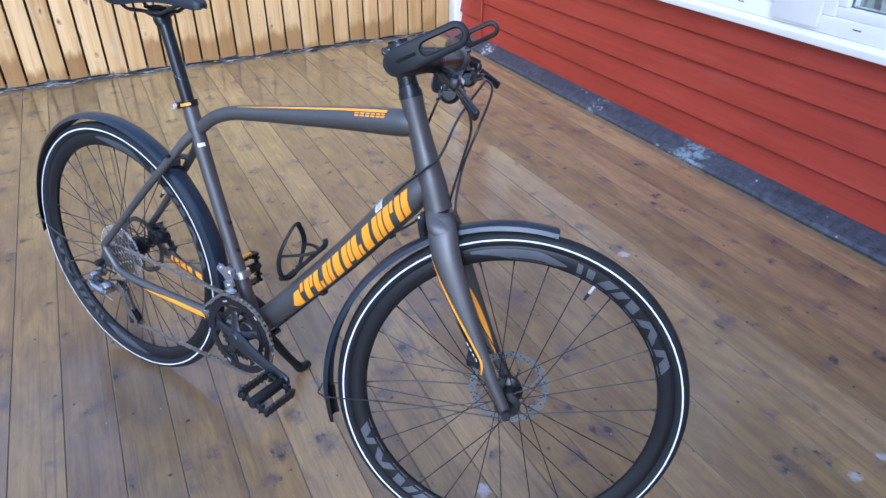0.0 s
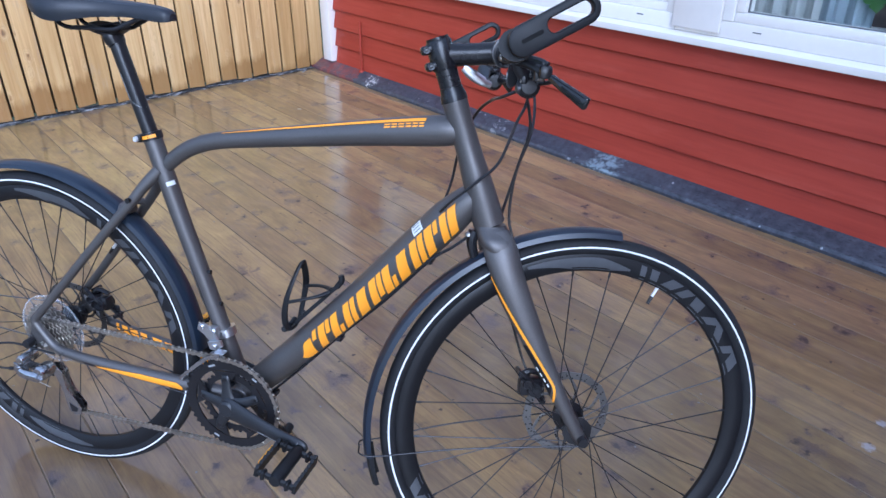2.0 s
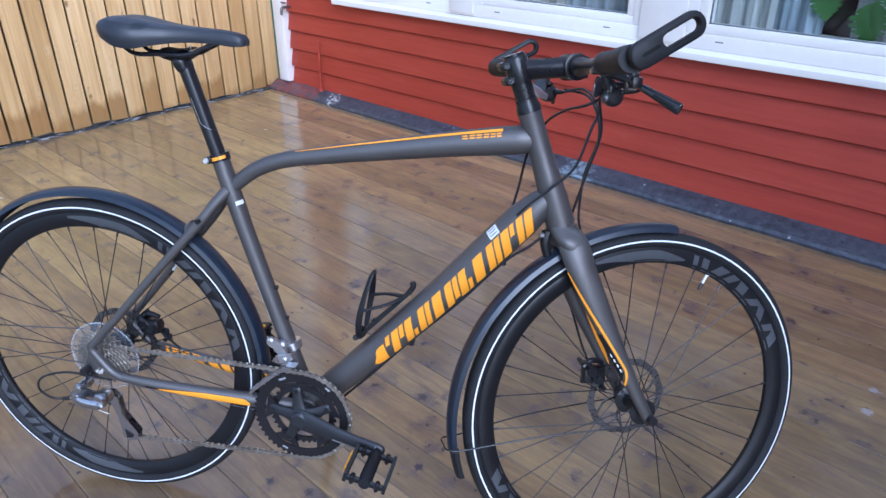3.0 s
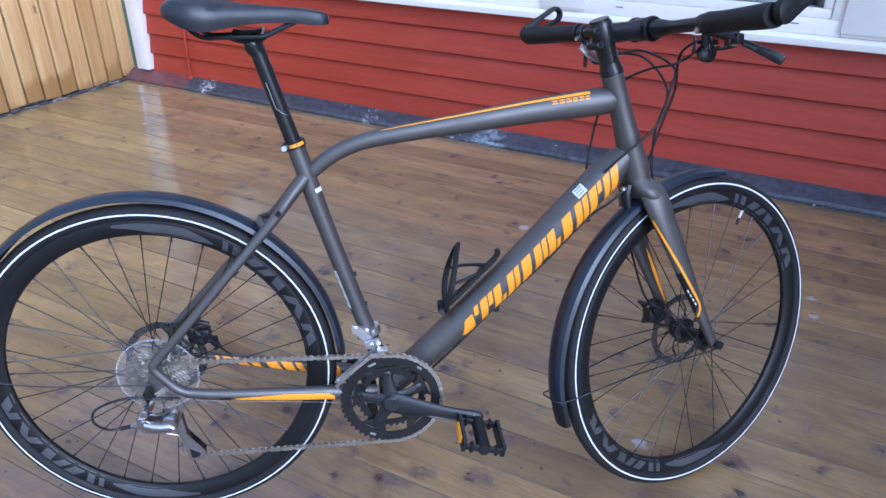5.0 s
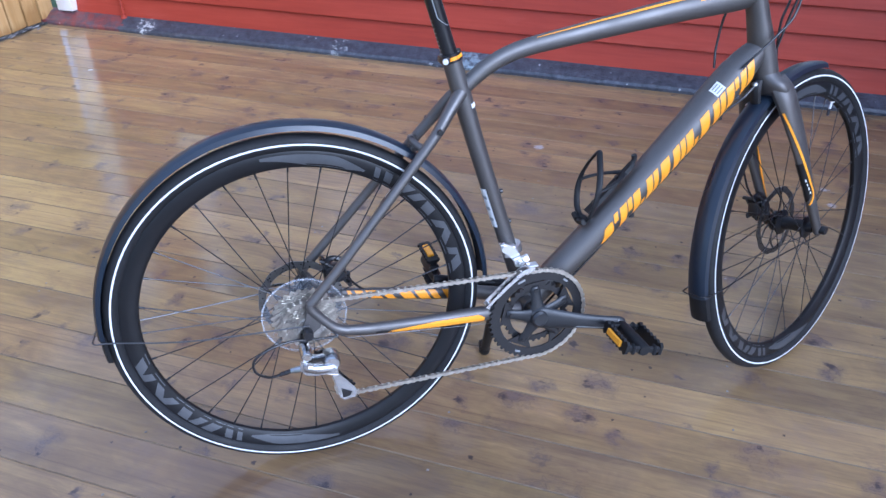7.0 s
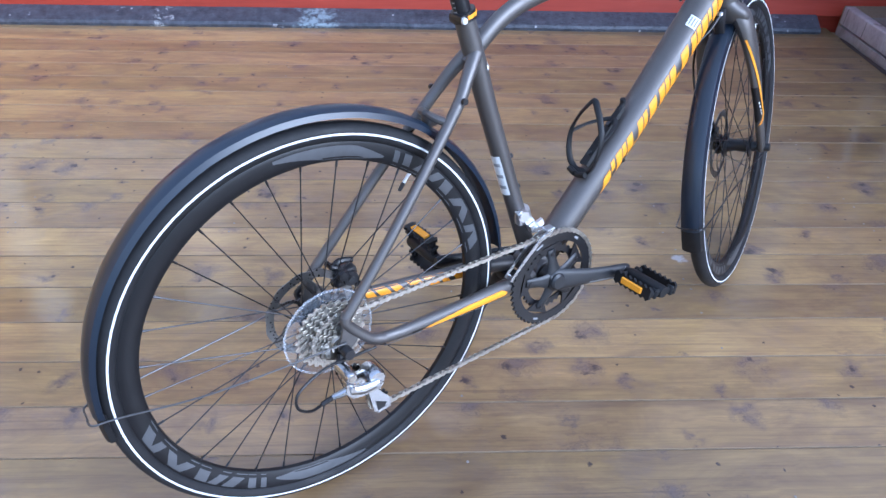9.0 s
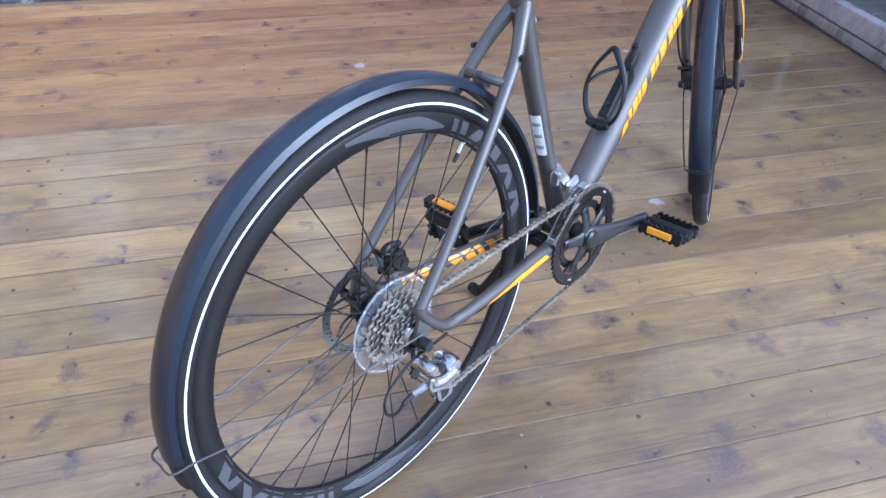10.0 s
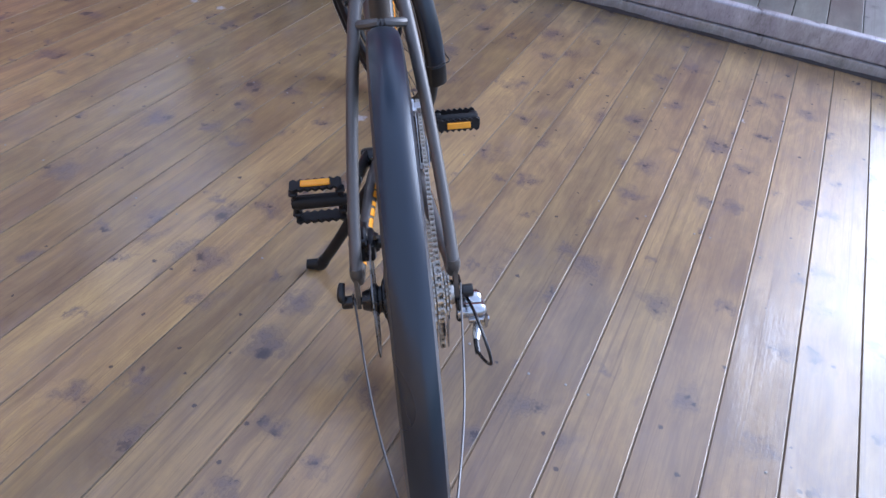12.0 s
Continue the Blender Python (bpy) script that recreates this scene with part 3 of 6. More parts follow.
for v in range(5):
    bm = span((-0.022, -0.0478, 0.0), (0.0, 0.0478, 1.84), 0.004, 2)
    rnd = random.Random(v)
    tilt = rnd.uniform(-0.004, 0.004)
    for q in bm.verts:
        if q.co.z < 0.2:
            q.co.z += 0.013 + rnd.uniform(-0.003, 0.003) + tilt * q.co.y * 20
    me = mesh_of(bm, "fence_board", False)
    me.materials.append(FENCE)
    fence_meshes.append(me)
felt_bm = bmesh.new()
rows = []
for k in range(120):
    y = -3.3 + k * 0.0462
    a, b = noise.noise((y * 4, 3, 0)) * 0.01, noise.noise((y * 7, 9, 0)) * 0.008
    rows.append([Vector((FENCE_X - 0.03, y, 0.012)), Vector((FENCE_X - 0.004, y, 0.009 + b * 0.3)), Vector((FENCE_X + 0.012 + a * 1.6, y, 0.009 + b * 0.6)), Vector((FENCE_X + 0.016 + a * 1.6, y, 0.001)), Vector((FENCE_X - 0.03, y, 0.001))])
grid_faces(felt_bm, rows, close_u=True, caps=True)
bmesh.ops.recalc_face_normals(felt_bm, faces=felt_bm.faces)
felt = part("felt_strip", felt_bm, FELT)
tagged(felt, "torn grey roofing felt strip and dark shade under the fence", "trim", kind="structure")
for k in range(30):
    rnd = random.Random(300 + k)
    long, wide = rnd.uniform(0.03, 0.11), rnd.uniform(0.012, 0.03)
    rim = [(long * 0.5 * math.cos(w) * rnd.uniform(0.65, 1.1), wide * 0.5 * math.sin(w) * rnd.uniform(0.6, 1.1)) for w in (radians(45 * q + rnd.uniform(-14, 14)) for q in range(8))]
    bm = bmesh.new()
    low_v = [bm.verts.new((v, u, 0.0)) for u, v in rim]
    top_v = [bm.verts.new((v, u, 0.003 + rnd.uniform(0.0, 0.0025))) for u, v in rim]
    bm.faces.new(low_v), bm.faces.new(top_v)
    for q in range(8):
        bm.faces.new((low_v[q], low_v[(q + 1) % 8], top_v[(q + 1) % 8], top_v[q]))
    bmesh.ops.recalc_face_normals(bm, faces=bm.faces)
    flake = part("felt_scrap", bm, FELT if k % 3 else SCRAP, felt, smooth=False)
    flake.matrix_basis = pose(FENCE_X + rnd.uniform(0.006, 0.03), -1.6 + 3.75 * (k + rnd.random()) / 30, rnd.uniform(0.003, 0.011), rnd.uniform(-12, 12), rnd.uniform(-25, 12), rnd.uniform(-18, 18))


# ---- windows ----
GLASS = Mat("window_glass", (0.9, 0.95, 0.95), 0.02, Transmission_Weight=1.0, IOR=1.45).m
CURTAIN = Mat("sheer_curtain", (0.72, 0.76, 0.8), 0.8, Transmission_Weight=0.0)
fold = CURTAIN.noise(CURTAIN.coords((30, 4, 1.0)), 1.0, 3)
CURTAIN.set("Base Color", CURTAIN.ramp(fold, (0.3, (0.36, 0.44, 0.50)), (0.7, (0.56, 0.64, 0.70))))
CURTAIN = CURTAIN.m
DRAPE = plain("pale_warm_drape", (0.62, 0.64, 0.62), 0.8, grain=0.08, scale=20)
GASKET = plain("grey_window_gasket", (0.12, 0.13, 0.14), 0.5)
LEAFY = plain("glossy_leaf", (0.085, 0.2, 0.045), 0.32, grain=0.3, scale=12)
POT = plain("white_glazed_pot", (0.75, 0.76, 0.76), 0.25, grain=0.04)
EARTH = plain("potting_soil", (0.04, 0.028, 0.02), 0.9, grain=0.4)
BASKET = plain("dark_brown_chair_fabric", (0.085, 0.038, 0.032), 0.7, grain=0.3, scale=40)

FRAME_Y = WALL_Y - 0.012


def window(number, x0, x1):
    """A white two-part window: outer frame, sash, pane, drip slots."""
    bm = bmesh.new()
    z0, z1 = WIN_LOW + 0.035, WIN_TOP
    for lo, hi in (((x0, FRAME_Y, z0), (x1, WALL_Y + 0.09, z0 + 0.06)), ((x0, FRAME_Y, z1 - 0.06), (x1, WALL_Y + 0.09, z1)),
                   ((x0, FRAME_Y, z0 + 0.0605), (x0 + 0.045, WALL_Y + 0.09, z1 - 0.0605)), ((x1 - 0.045, FRAME_Y, z0 + 0.0605), (x1, WALL_Y + 0.09, z1 - 0.0605))):
        span(lo, hi, 0.004, 2, bm)
    ob = part("window_%d" % number, bm, WHITE)
    tagged(ob, "white painted wooden window with clear pane", "window", kind="structure")
    sb = bmesh.new()
    a0, a1, b0, b1 = x0 + 0.046, x1 - 0.046, z0 + 0.061, z1 - 0.061
    w = 0.034
    for lo, hi in (((a0, FRAME_Y + 0.008, b0), (a1, WALL_Y + 0.07, b0 + w)), ((a0, FRAME_Y + 0.008, b1 - w), (a1, WALL_Y + 0.07, b1)),
                   ((a0, FRAME_Y + 0.008, b0 + w + 0.0005), (a0 + w, WALL_Y + 0.07, b1 - w - 0.0005)), ((a1 - w, FRAME_Y + 0.008, b0 + w + 0.0005), (a1, WALL_Y + 0.07, b1 - w - 0.0005))):
        span(lo, hi, 0.005, 2, sb)
    sash = part("window_frame", sb, WHITE, ob)
    gb = bmesh.new()
    g0, g1, h0, h1 = a0 + w, a1 - w, b0 + w, b1 - w
    for lo, hi in (((g0, WALL_Y + 0.02, h0), (g1, WALL_Y + 0.028, h0 + 0.004)), ((g0, WALL_Y + 0.02, h1 - 0.004), (g1, WALL_Y + 0.028, h1)), ((g0, WALL_Y + 0.02, h0), (g0 + 0.004, WALL_Y + 0.028, h1)), ((g1 - 0.004, WALL_Y + 0.02, h0), (g1, WALL_Y + 0.028, h1))):
        span(lo, hi, 0, 1, gb)
    part("gasket", gb, GASKET, sash)
    pane = part("pane", span((g0, WALL_Y + 0.028, h0), (g1, WALL_Y + 0.034, h1)), GLASS, sash)
    pane.visible_shadow = False
    for x in (x0 + 0.145, x1 - 0.165):
        part("drip_slot", span((x - 0.016, FRAME_Y - 0.0015, z0 + 0.034), (x + 0.016, FRAME_Y + 0.003, z0 + 0.0385), 0.001, 1), GASKET, ob)
    return ob


BAYS = [(-2.50, -1.60), (-1.45, -0.535), (-0.345, 0.64), (0.845, 1.76)]
for n, (x0, x1) in enumerate(BAYS):
    window(n + 1, x0, x1)
for x0, x1 in ((-1.60, -1.45), (-0.535, -0.345), (0.64, 0.845)):
    bm = span((x0 - 0.004, WALL_Y - 0.03, WIN_LOW + 0.052), (x1 + 0.004, WALL_Y - 0.0125, WIN_TOP), 0.003, 2)
    post_ob = part("window_post", bm, WHITE)
    tagged(post_ob, "white cover board between two windows", "trim", kind="structure")
    part("post_core", span((x0 + 0.002, WALL_Y - 0.012, WIN_LOW + 0.036), (x1 - 0.002, WALL_Y + 0.2, WIN_TOP), 0.002), WHITE, post_ob)
sill_bm = bmesh.new()
prof = [(-0.038, 0.0), (-0.04, 0.012), (-0.0395, 0.021), (-0.013, 0.034), (0.06, 0.0345), (0.06, 0.006), (-0.03, 0.004), (-0.032, -0.004), (-0.037, -0.004)]
grid_faces(sill_bm, [[Vector((x, WALL_Y + y, WIN_LOW + z)) for y, z in prof] for x in (WIN_LEFT - 0.02, WIN_RIGHT + 0.02)], close_u=True, caps=True)
bmesh.ops.recalc_face_normals(sill_bm, faces=sill_bm.faces)
sill = part("window_sill", sill_bm, WHITE)
tagged(sill, "white painted sill board under the windows", "trim", kind="structure")
for x0, x1 in ((WIN_LEFT - 0.06, -2.502), (1.762, WIN_RIGHT + 0.06)):
    tagged(part("trim", span((x0, WALL_Y - 0.02, WIN_LOW + 0.036), (x1, WALL_Y + 0.03, WIN_TOP + 0.06), 0.003, 2), WHITE), "white window casing board", "trim", kind="structure")
tagged(part("trim", span((WIN_LEFT - 0.06, WALL_Y - 0.021, WIN_TOP + 0.002), (WIN_RIGHT + 0.06, WALL_Y + 0.03, WIN_TOP + 0.1), 0.003, 2), WHITE), "white window casing board", "trim", kind="structure")

# ---- the room behind the panes ----
for name, lo, hi in (("room_wall_back", (-3.2, 5.4, 0.1), (6.5, 5.5, 2.6)), ("room_wall_west", (-3.3, 2.38, 0.1), (-3.2, 5.5, 2.6)), ("room_wall_east", (6.5, 2.38, 0.1), (6.6, 5.5, 2.6)),
                     ("room_floor", (-3.3, 2.38, 0.0), (6.6, 5.5, 0.1)), ("room_ceiling", (-3.3, 2.1, 2.62), (6.6, 5.5, 2.72))):
    tagged(part(name, span(lo, hi), ROOM), "dim painted room behind the windows", "room", kind="structure")
inner = part("inner_sill", span((WIN_LEFT, WALL_Y + 0.1, 0.68), (WIN_RIGHT, WALL_Y + 0.36, 0.705), 0.003, 1), WHITE)
tagged(inner, "white inner window sill", "trim", kind="structure")


def curtain(x0, x1, y, mat, label, waves, deep=0.014):
    bm = bmesh.new()
    rows = []
    n = max(24, int(waves * 12))
    for z in (0.71, 1.1, 1.6, 2.1):
        row = []
        for k in range(n + 1):
            u = k / n
            w = math.sin(u * waves * 2 * math.pi + noise.noise((u * 3, z, x0)) * 1.2) + 0.4 * math.sin(u * waves * 5.1 * math.pi + 1)
            row.append(Vector((x0 + (x1 - x0) * u, y + deep * w, z)))
        rows.append(row)
    grid_faces(bm, rows)
    r = bmesh.ops.solidify(bm, geom=bm.faces[:], thickness=0.001)
    ob = part("curtain", bm, mat)
    return tagged(ob, label, "curtain", "curtains behind the windows")


curtain(-2.4, -1.5, WALL_Y + 0.135, CURTAIN, "bluish sheer curtain hanging in folds", 8)
curtain(-1.5, -1.02, WALL_Y + 0.135, DRAPE, "pale drape hanging in folds", 4)
curtain(-1.02, -0.42, WALL_Y + 0.14, CURTAIN, "bluish sheer curtain hanging in folds", 7)
curtain(-0.36, -0.06, WALL_Y + 0.135, DRAPE, "pale drape hanging in folds", 4)
curtain(-0.08, 0.115, WALL_Y + 0.14, CURTAIN, "bluish sheer curtain hanging in folds", 2.5)
curtain(0.18, 0.62, WALL_Y + 0.27, DRAPE, "pale drape hanging in folds", 4)
curtain(0.95, 1.8, WALL_Y + 0.135, CURTAIN, "bluish sheer curtain hanging in folds", 7)
chair_bm = span((-0.25, WALL_Y + 0.5, 0.1), (0.4, WALL_Y + 0.68, 1.05), 0.06, 3)
seat_bm = span((-0.25, WALL_Y + 0.685, 0.1), (0.4, WALL_Y + 1.25, 0.5), 0.05, 3)
arm_chair = new("armchair")
tagged(arm_chair, "dark brown armchair seen dimly through the window", "armchair")
part("backrest", chair_bm, BASKET, arm_chair)
part("seat", seat_bm, BASKET, arm_chair)

# potted monstera on the inner sill
plant = new("potted_plant")
plant.location = (0.37, WALL_Y + 0.19, 0.7055)
tagged(plant, "monstera with large green leaves in a white pot", "potted plant")
part("pot", lathe([(0.0, 0.0), (0.05, 0.0), (0.056, 0.006), (0.072, 0.1), (0.074, 0.125), (0.07, 0.125), (0.066, 0.105), (0.0, 0.104)], 32, "z"), POT, plant)
part("soil", lathe([(0.0, 0.112), (0.05, 0.11), (0.066, 0.106), (0.05, 0.104), (0.0, 0.1045)], 24, "z"), EARTH, plant)


def leaf(size, seed):
    """A lobed leaf with slits and a folded middle rib."""
    bm = bmesh.new()
    rnd = random.Random(seed)
    rim = []
    for k in range(25):
        u = k / 24
        w = math.sin(math.pi * u ** 0.8) * 0.52 * (1 - 0.25 * u)
        if k % 4 == 2 and 4 < k < 22:
            w *= 0.62
        rim.append((u * size, w * size))
    mid = [bm.verts.new((x, 0, -0.1 * x * x / size)) for x, w in rim]
    for s in (1, -1):
        edge_v = [bm.verts.new((x + 0.12 * w, w * s, 0.22 * w - 0.1 * x * x / size)) for x, w in rim]
        for i in range(24):
            vs4 = (mid[i], mid[i + 1], edge_v[i + 1], edge_v[i])
            bm.faces.new(vs4 if s > 0 else tuple(reversed(vs4)))
    bmesh.ops.solidify(bm, geom=bm.faces[:], thickness=0.0008)
    return bm


LEAVES = [((-0.1, -0.07, 0.165), (0.03, -0.1, -1), 0.15), ((-0.265, -0.05, 0.2), (0.15, -0.2, -1), 0.12), ((0.03, -0.06, 0.2), (0.5, -0.3, -0.9), 0.16), ((-0.13, 0.0, 0.36), (-0.4, -0.3, -0.7), 0.17),
          ((0.02, -0.03, 0.4), (0.1, -0.4, -0.9), 0.18), ((0.13, 0.0, 0.35), (0.8, -0.2, -0.6), 0.17), ((-0.02, 0.04, 0.48), (-0.3, 0.2, -0.6), 0.18)]
for k, (at_point, hang, size) in enumerate(LEAVES):
    tip, along = Vector(at_point), Vector(hang).normalized()
    out = (Vector((0.12 * (k % 3 - 1), -1, 0.25)) - along * along.dot(Vector((0.12 * (k % 3 - 1), -1, 0.25)))).normalized()
    part("stalk", tube([(0, 0, 0.1), tuple(tip * 0.55 + Vector((0, 0, 0.09))), tuple(tip)], 0.003, 6, 5), LEAFY, plant)
    lf = part("leaf", leaf(size, k), LEAFY, plant)
    lf.matrix_basis = Matrix.Translation(tip) @ Matrix((along, out.cross(along), out)).transposed().to_4x4()
for k in range(3):
    part("aerial_root", tube([(0.01 * k, -0.02, 0.13), (-0.07 - 0.02 * k, -0.05, 0.16), (-0.09 - 0.01 * k, -0.06, 0.06), (-0.1 + 0.02 * k, -0.05, 0.015)], 0.0022, 6, 5), LEAFY, plant)

tagged(part("sticker", span((0.925, WALL_Y + 0.0245, 0.775), (0.972, WALL_Y + 0.0275, 0.835)), plain("pale_pink_sticker", (0.7, 0.5, 0.47), 0.5)), "small pale pink sticker inside the pane", "sticker")

# ---- small things on the wall foot ----
pipe = new("downpipe")
tagged(pipe, "thin red painted pipe down the siding", "pipe")
part("pipe_run", tube([(-2.735, WALL_Y - 0.012, 0.37), (-2.737, WALL_Y - 0.013, 0.25), (-2.74, WALL_Y - 0.014, 0.062)], 0.008, 12, 2), RED, pipe)
part("pipe_foot", lathe([(0, 0.0), (0.018, 0.0), (0.016, 0.012), (0.011, 0.016), (0, 0.016)], 16, "z", (-2.74, WALL_Y - 0.014, 0.056)), RED, pipe)
TAPMETAL = plain("dull_tap_metal", (0.22, 0.2, 0.18), 0.45, 0.9)
tap = new("garden_tap")
tagged(tap, "small metal garden tap on the red wall", "tap")
part("tap_body", tube([(-3.02, WALL_Y, 0.55), (-3.02, WALL_Y - 0.05, 0.55), (-3.02, WALL_Y - 0.065, 0.535), (-3.02, WALL_Y - 0.066, 0.505)], 0.009, 12, 4), TAPMETAL, tap)
part("tap_handle", box((0.05, 0.01, 0.012), (-3.02, WALL_Y - 0.045, 0.578), 0.004, 2), TAPMETAL, tap)

# ---- on the side deck: two steel legs and a dark tub ----
for x, y in ((1.83, 1.96), (1.84, 1.72)):
    leg = new("steel_post")
    tagged(leg, "round light grey steel post standing on the side deck", "post", "posts on the side deck")
    leg.location = (x, y, EDGE_Z)
    part("pole", rod((0, 0, 0.004), (0.02, 0.03, 0.95), 0.019, 16), STEEL, leg)
    part("foot_plate", lathe([(0, 0), (0.034, 0), (0.034, 0.004), (0.02, 0.006), (0, 0.006)], 20, "z"), STEEL, leg)
tub = part("storage_tub", span((2.0, 1.0, EDGE_Z + 0.001), (2.8, 2.1, 0.85), 0.03, 3), plain("dark_blue_plastic", (0.015, 0.018, 0.028), 0.4))
tagged(tub, "dark plastic storage box on the side deck", "storage box")


# ---- bicycle ----
def satin(name, color, rough, metal, coat=0.0):
    w = Mat(name, color, rough, metal, Coat_Weight=coat, Coat_Roughness=0.3)
    v = w.coords((1, 1, 1))
    fine, broad = w.noise(v, 900, 2), w.noise(v, 14, 4)
    w.set("Base Color", w.ramp(fine, (0.3, tuple(c * 0.88 for c in color)), (0.7, tuple(c * 1.12 for c in color))))
    w.set("Roughness", w.ramp(broad, (0.3, rough * 0.85), (0.7, rough * 1.18)))
    return w.m


PAINT = satin("charcoal_satin_paint", (0.130, 0.124, 0.121), 0.48, 0.72, 0.06)
ORANGE = plain("orange_decal", (0.92, 0.365, 0.012), 0.35, grain=0.04)
BLACK = plain("satin_black_alloy", (0.012, 0.012, 0.0138), 0.3, 0.0, grain=0.25, scale=40, Specular_IOR_Level=0.42)
MATT = plain("matt_black_plastic", (0.0115, 0.012, 0.0135), 0.48, grain=0.25, scale=50, bump=0.05, Specular_IOR_Level=0.28)
FENDER = plain("satin_black_fender_plastic", (0.0095, 0.0165, 0.03), 0.31, grain=0.2, scale=12, Specular_IOR_Level=0.55)
RUBBER = plain("tyre_rubber", (0.0165, 0.017, 0.019), 0.6, grain=0.3, scale=120, bump=0.35, Specular_IOR_Level=0.26)
RIMPAINT = plain("black_anodised_rim", (0.0098, 0.01, 0.0115), 0.4, grain=0.2, scale=30, Specular_IOR_Level=0.27)
GREYPRINT = plain("grey_rim_print", (0.1, 0.105, 0.115), 0.42, 0.5, grain=0.12, scale=60)
REFLEX = plain("white_reflective_stripe", (0.8, 0.82, 0.84), 0.4, grain=0.04, scale=90)
SPOKE = plain("black_steel_spoke", (0.03, 0.03, 0.033), 0.32, 0.6)
WIRE = plain("bare_wire_stay", (0.12, 0.118, 0.12), 0.35, 0.8)
MECH = plain("polished_grey_alloy", (0.47, 0.48, 0.5), 0.24, 1.0, grain=0.2, scale=90)
SILVER = plain("brushed_silver_alloy", (0.62, 0.63, 0.65), 0.3, 1.0, grain=0.1)
ZINC = plain("bright_zinc", (0.62, 0.63, 0.64), 0.35, 0.3, grain=0.1)
CHROME = plain("plated_steel", (0.5, 0.475, 0.43), 0.36, 1.0, grain=0.3, scale=300)
GREYALLOY = plain("grey_painted_alloy", (0.022, 0.0235, 0.027), 0.36, 0.2)
PODGREY = plain("grey_pod_cover", (0.09, 0.093, 0.1), 0.3, 0.6)
LEVERBLACK = plain("glossy_black_lever", (0.011, 0.0112, 0.0128), 0.16, grain=0.2, scale=40, Specular_IOR_Level=0.6)
SADDLE = plain("dark_saddle_vinyl", (0.016, 0.019, 0.026), 0.42, grain=0.15, scale=200, bump=0.15)
AMBER = plain("amber_reflector", (0.9, 0.40, 0.02), 0.18, grain=0.1, scale=400, bump=0.5)
SLOT = plain("dark_slot", (0.003, 0.003, 0.003), 0.9)
PAPER = plain("white_sticker", (0.74, 0.76, 0.76), 0.5, grain=0.05)
INK = plain("grey_sticker_print", (0.3, 0.31, 0.32), 0.5)
clear = Mat("clear_plastic", (0.74, 0.83, 0.96), 0.12, Transmission_Weight=0.6, IOR=1.3, Alpha=0.08)
CLEAR = clear.m
CLEARRIM = Mat("clear_plastic_edge", (0.82, 0.87, 0.94), 0.15, Transmission_Weight=0.5, IOR=1.4, Alpha=0.32).m

bike = new("bicycle")
bike.matrix_world = Matrix.Translation((-0.4488, -0.2055, 0.0)) @ Matrix.Rotation(radians(32.8), 4, "Z") @ Matrix.Rotation(radians(-6.63), 4, "X")
tagged(bike, "charcoal and orange city bicycle with black fenders on its kickstand", "bicycle")
AXIS_AT, AXIS = Vector((0.93, 0, 0.708)), Vector((-0.326, 0, 0.945)).normalized()
STEER = Matrix.Translation(AXIS_AT) @ Matrix.Rotation(radians(23.3), 4, AXIS) @ Matrix.Translation(-AXIS_AT)
BB, HUB_R, HUB_F = Vector((0.450, 0, 0.277)), Vector((0, 0, 0.343)), Vector((1.1045, 0, 0.343))


def bp(name, bm, mat, label="", steer=False, parent=None):
    """A part of the bicycle; the steered ones turn with the fork."""
    ob = part(name, bm, mat, parent or bike, label)
    if steer:
        ob.matrix_basis = STEER
    return ob


def ribbon(path, radius, s0, s1, a0, a1, lift=0.0006, slant=0.0, n=10, m=4, flat=1.0, bm=None, even=False):
    """A printed patch on a tube: along it from s0 to s1 (shares of its length), round it from a0 to a1 (degrees, 0: right side, 90: upper side)."""
    bm = bm or bmesh.new()
    pts = [(*p, radius, flat)[:5] if len(p) == 3 else ((*p, flat) if len(p) == 4 else p) for p in path]
    cur = smooth_points(pts, 8)
    gone = np.concatenate(([0.0], np.cumsum([np.linalg.norm((b - a)[:3]) for a, b in zip(cur, cur[1:])])))

    def at(s):
        f = max(0.0, min(0.9999, s)) * (len(cur) - 1)
        if even:
            f = min(len(cur) - 1.0001, float(np.interp(s, gone / gone[-1], range(len(cur)))))
        i = int(f)
        return cur[i] + (cur[i + 1] - cur[i]) * (f - i), Vector((cur[i + 1] - cur[i])[:3]).normalized()

    rows = []
    for i in range(n + 1):
        u = i / n
        lo, hi = (a0(u), a1(u)) if callable(a0) else (a0, a1)
        row = []
        for j in range(m + 1):
            q, way = at(s0 + (s1 - s0) * u + slant * (j / m - 0.5))
            side = Vector((0, 1, 0)) - way * way.y
            side.normalize()
            other = way.cross(side)
            w = radians(lo + (hi - lo) * j / m)
            row.append(Vector(q[:3]) - side * math.cos(w) * (q[3] * q[4] + lift) + other * math.sin(w) * (q[3] + lift))
        rows.append(row)
    grid_faces(bm, rows)
    return bm


def arc_sheet(r_of, a0, a1, steps, prof, bm=None):
    """A sheet bent round the wheel's axle: prof gives (across, outwards) points; angles in degrees, 0 ahead, 90 up."""
    bm = bm or bmesh.new()
    rows = []
    for k in range(steps + 1):
        w = radians(a0 + (a1 - a0) * k / steps)
        r = r_of(math.degrees(w)) if callable(r_of) else r_of
        rows.append([Vector(((r + h) * math.cos(w), y, (r + h) * math.sin(w))) for y, h in prof])
    grid_faces(bm, rows, close_u=True, caps=True)
    bmesh.ops.recalc_face_normals(bm, faces=bm.faces)
    return bm


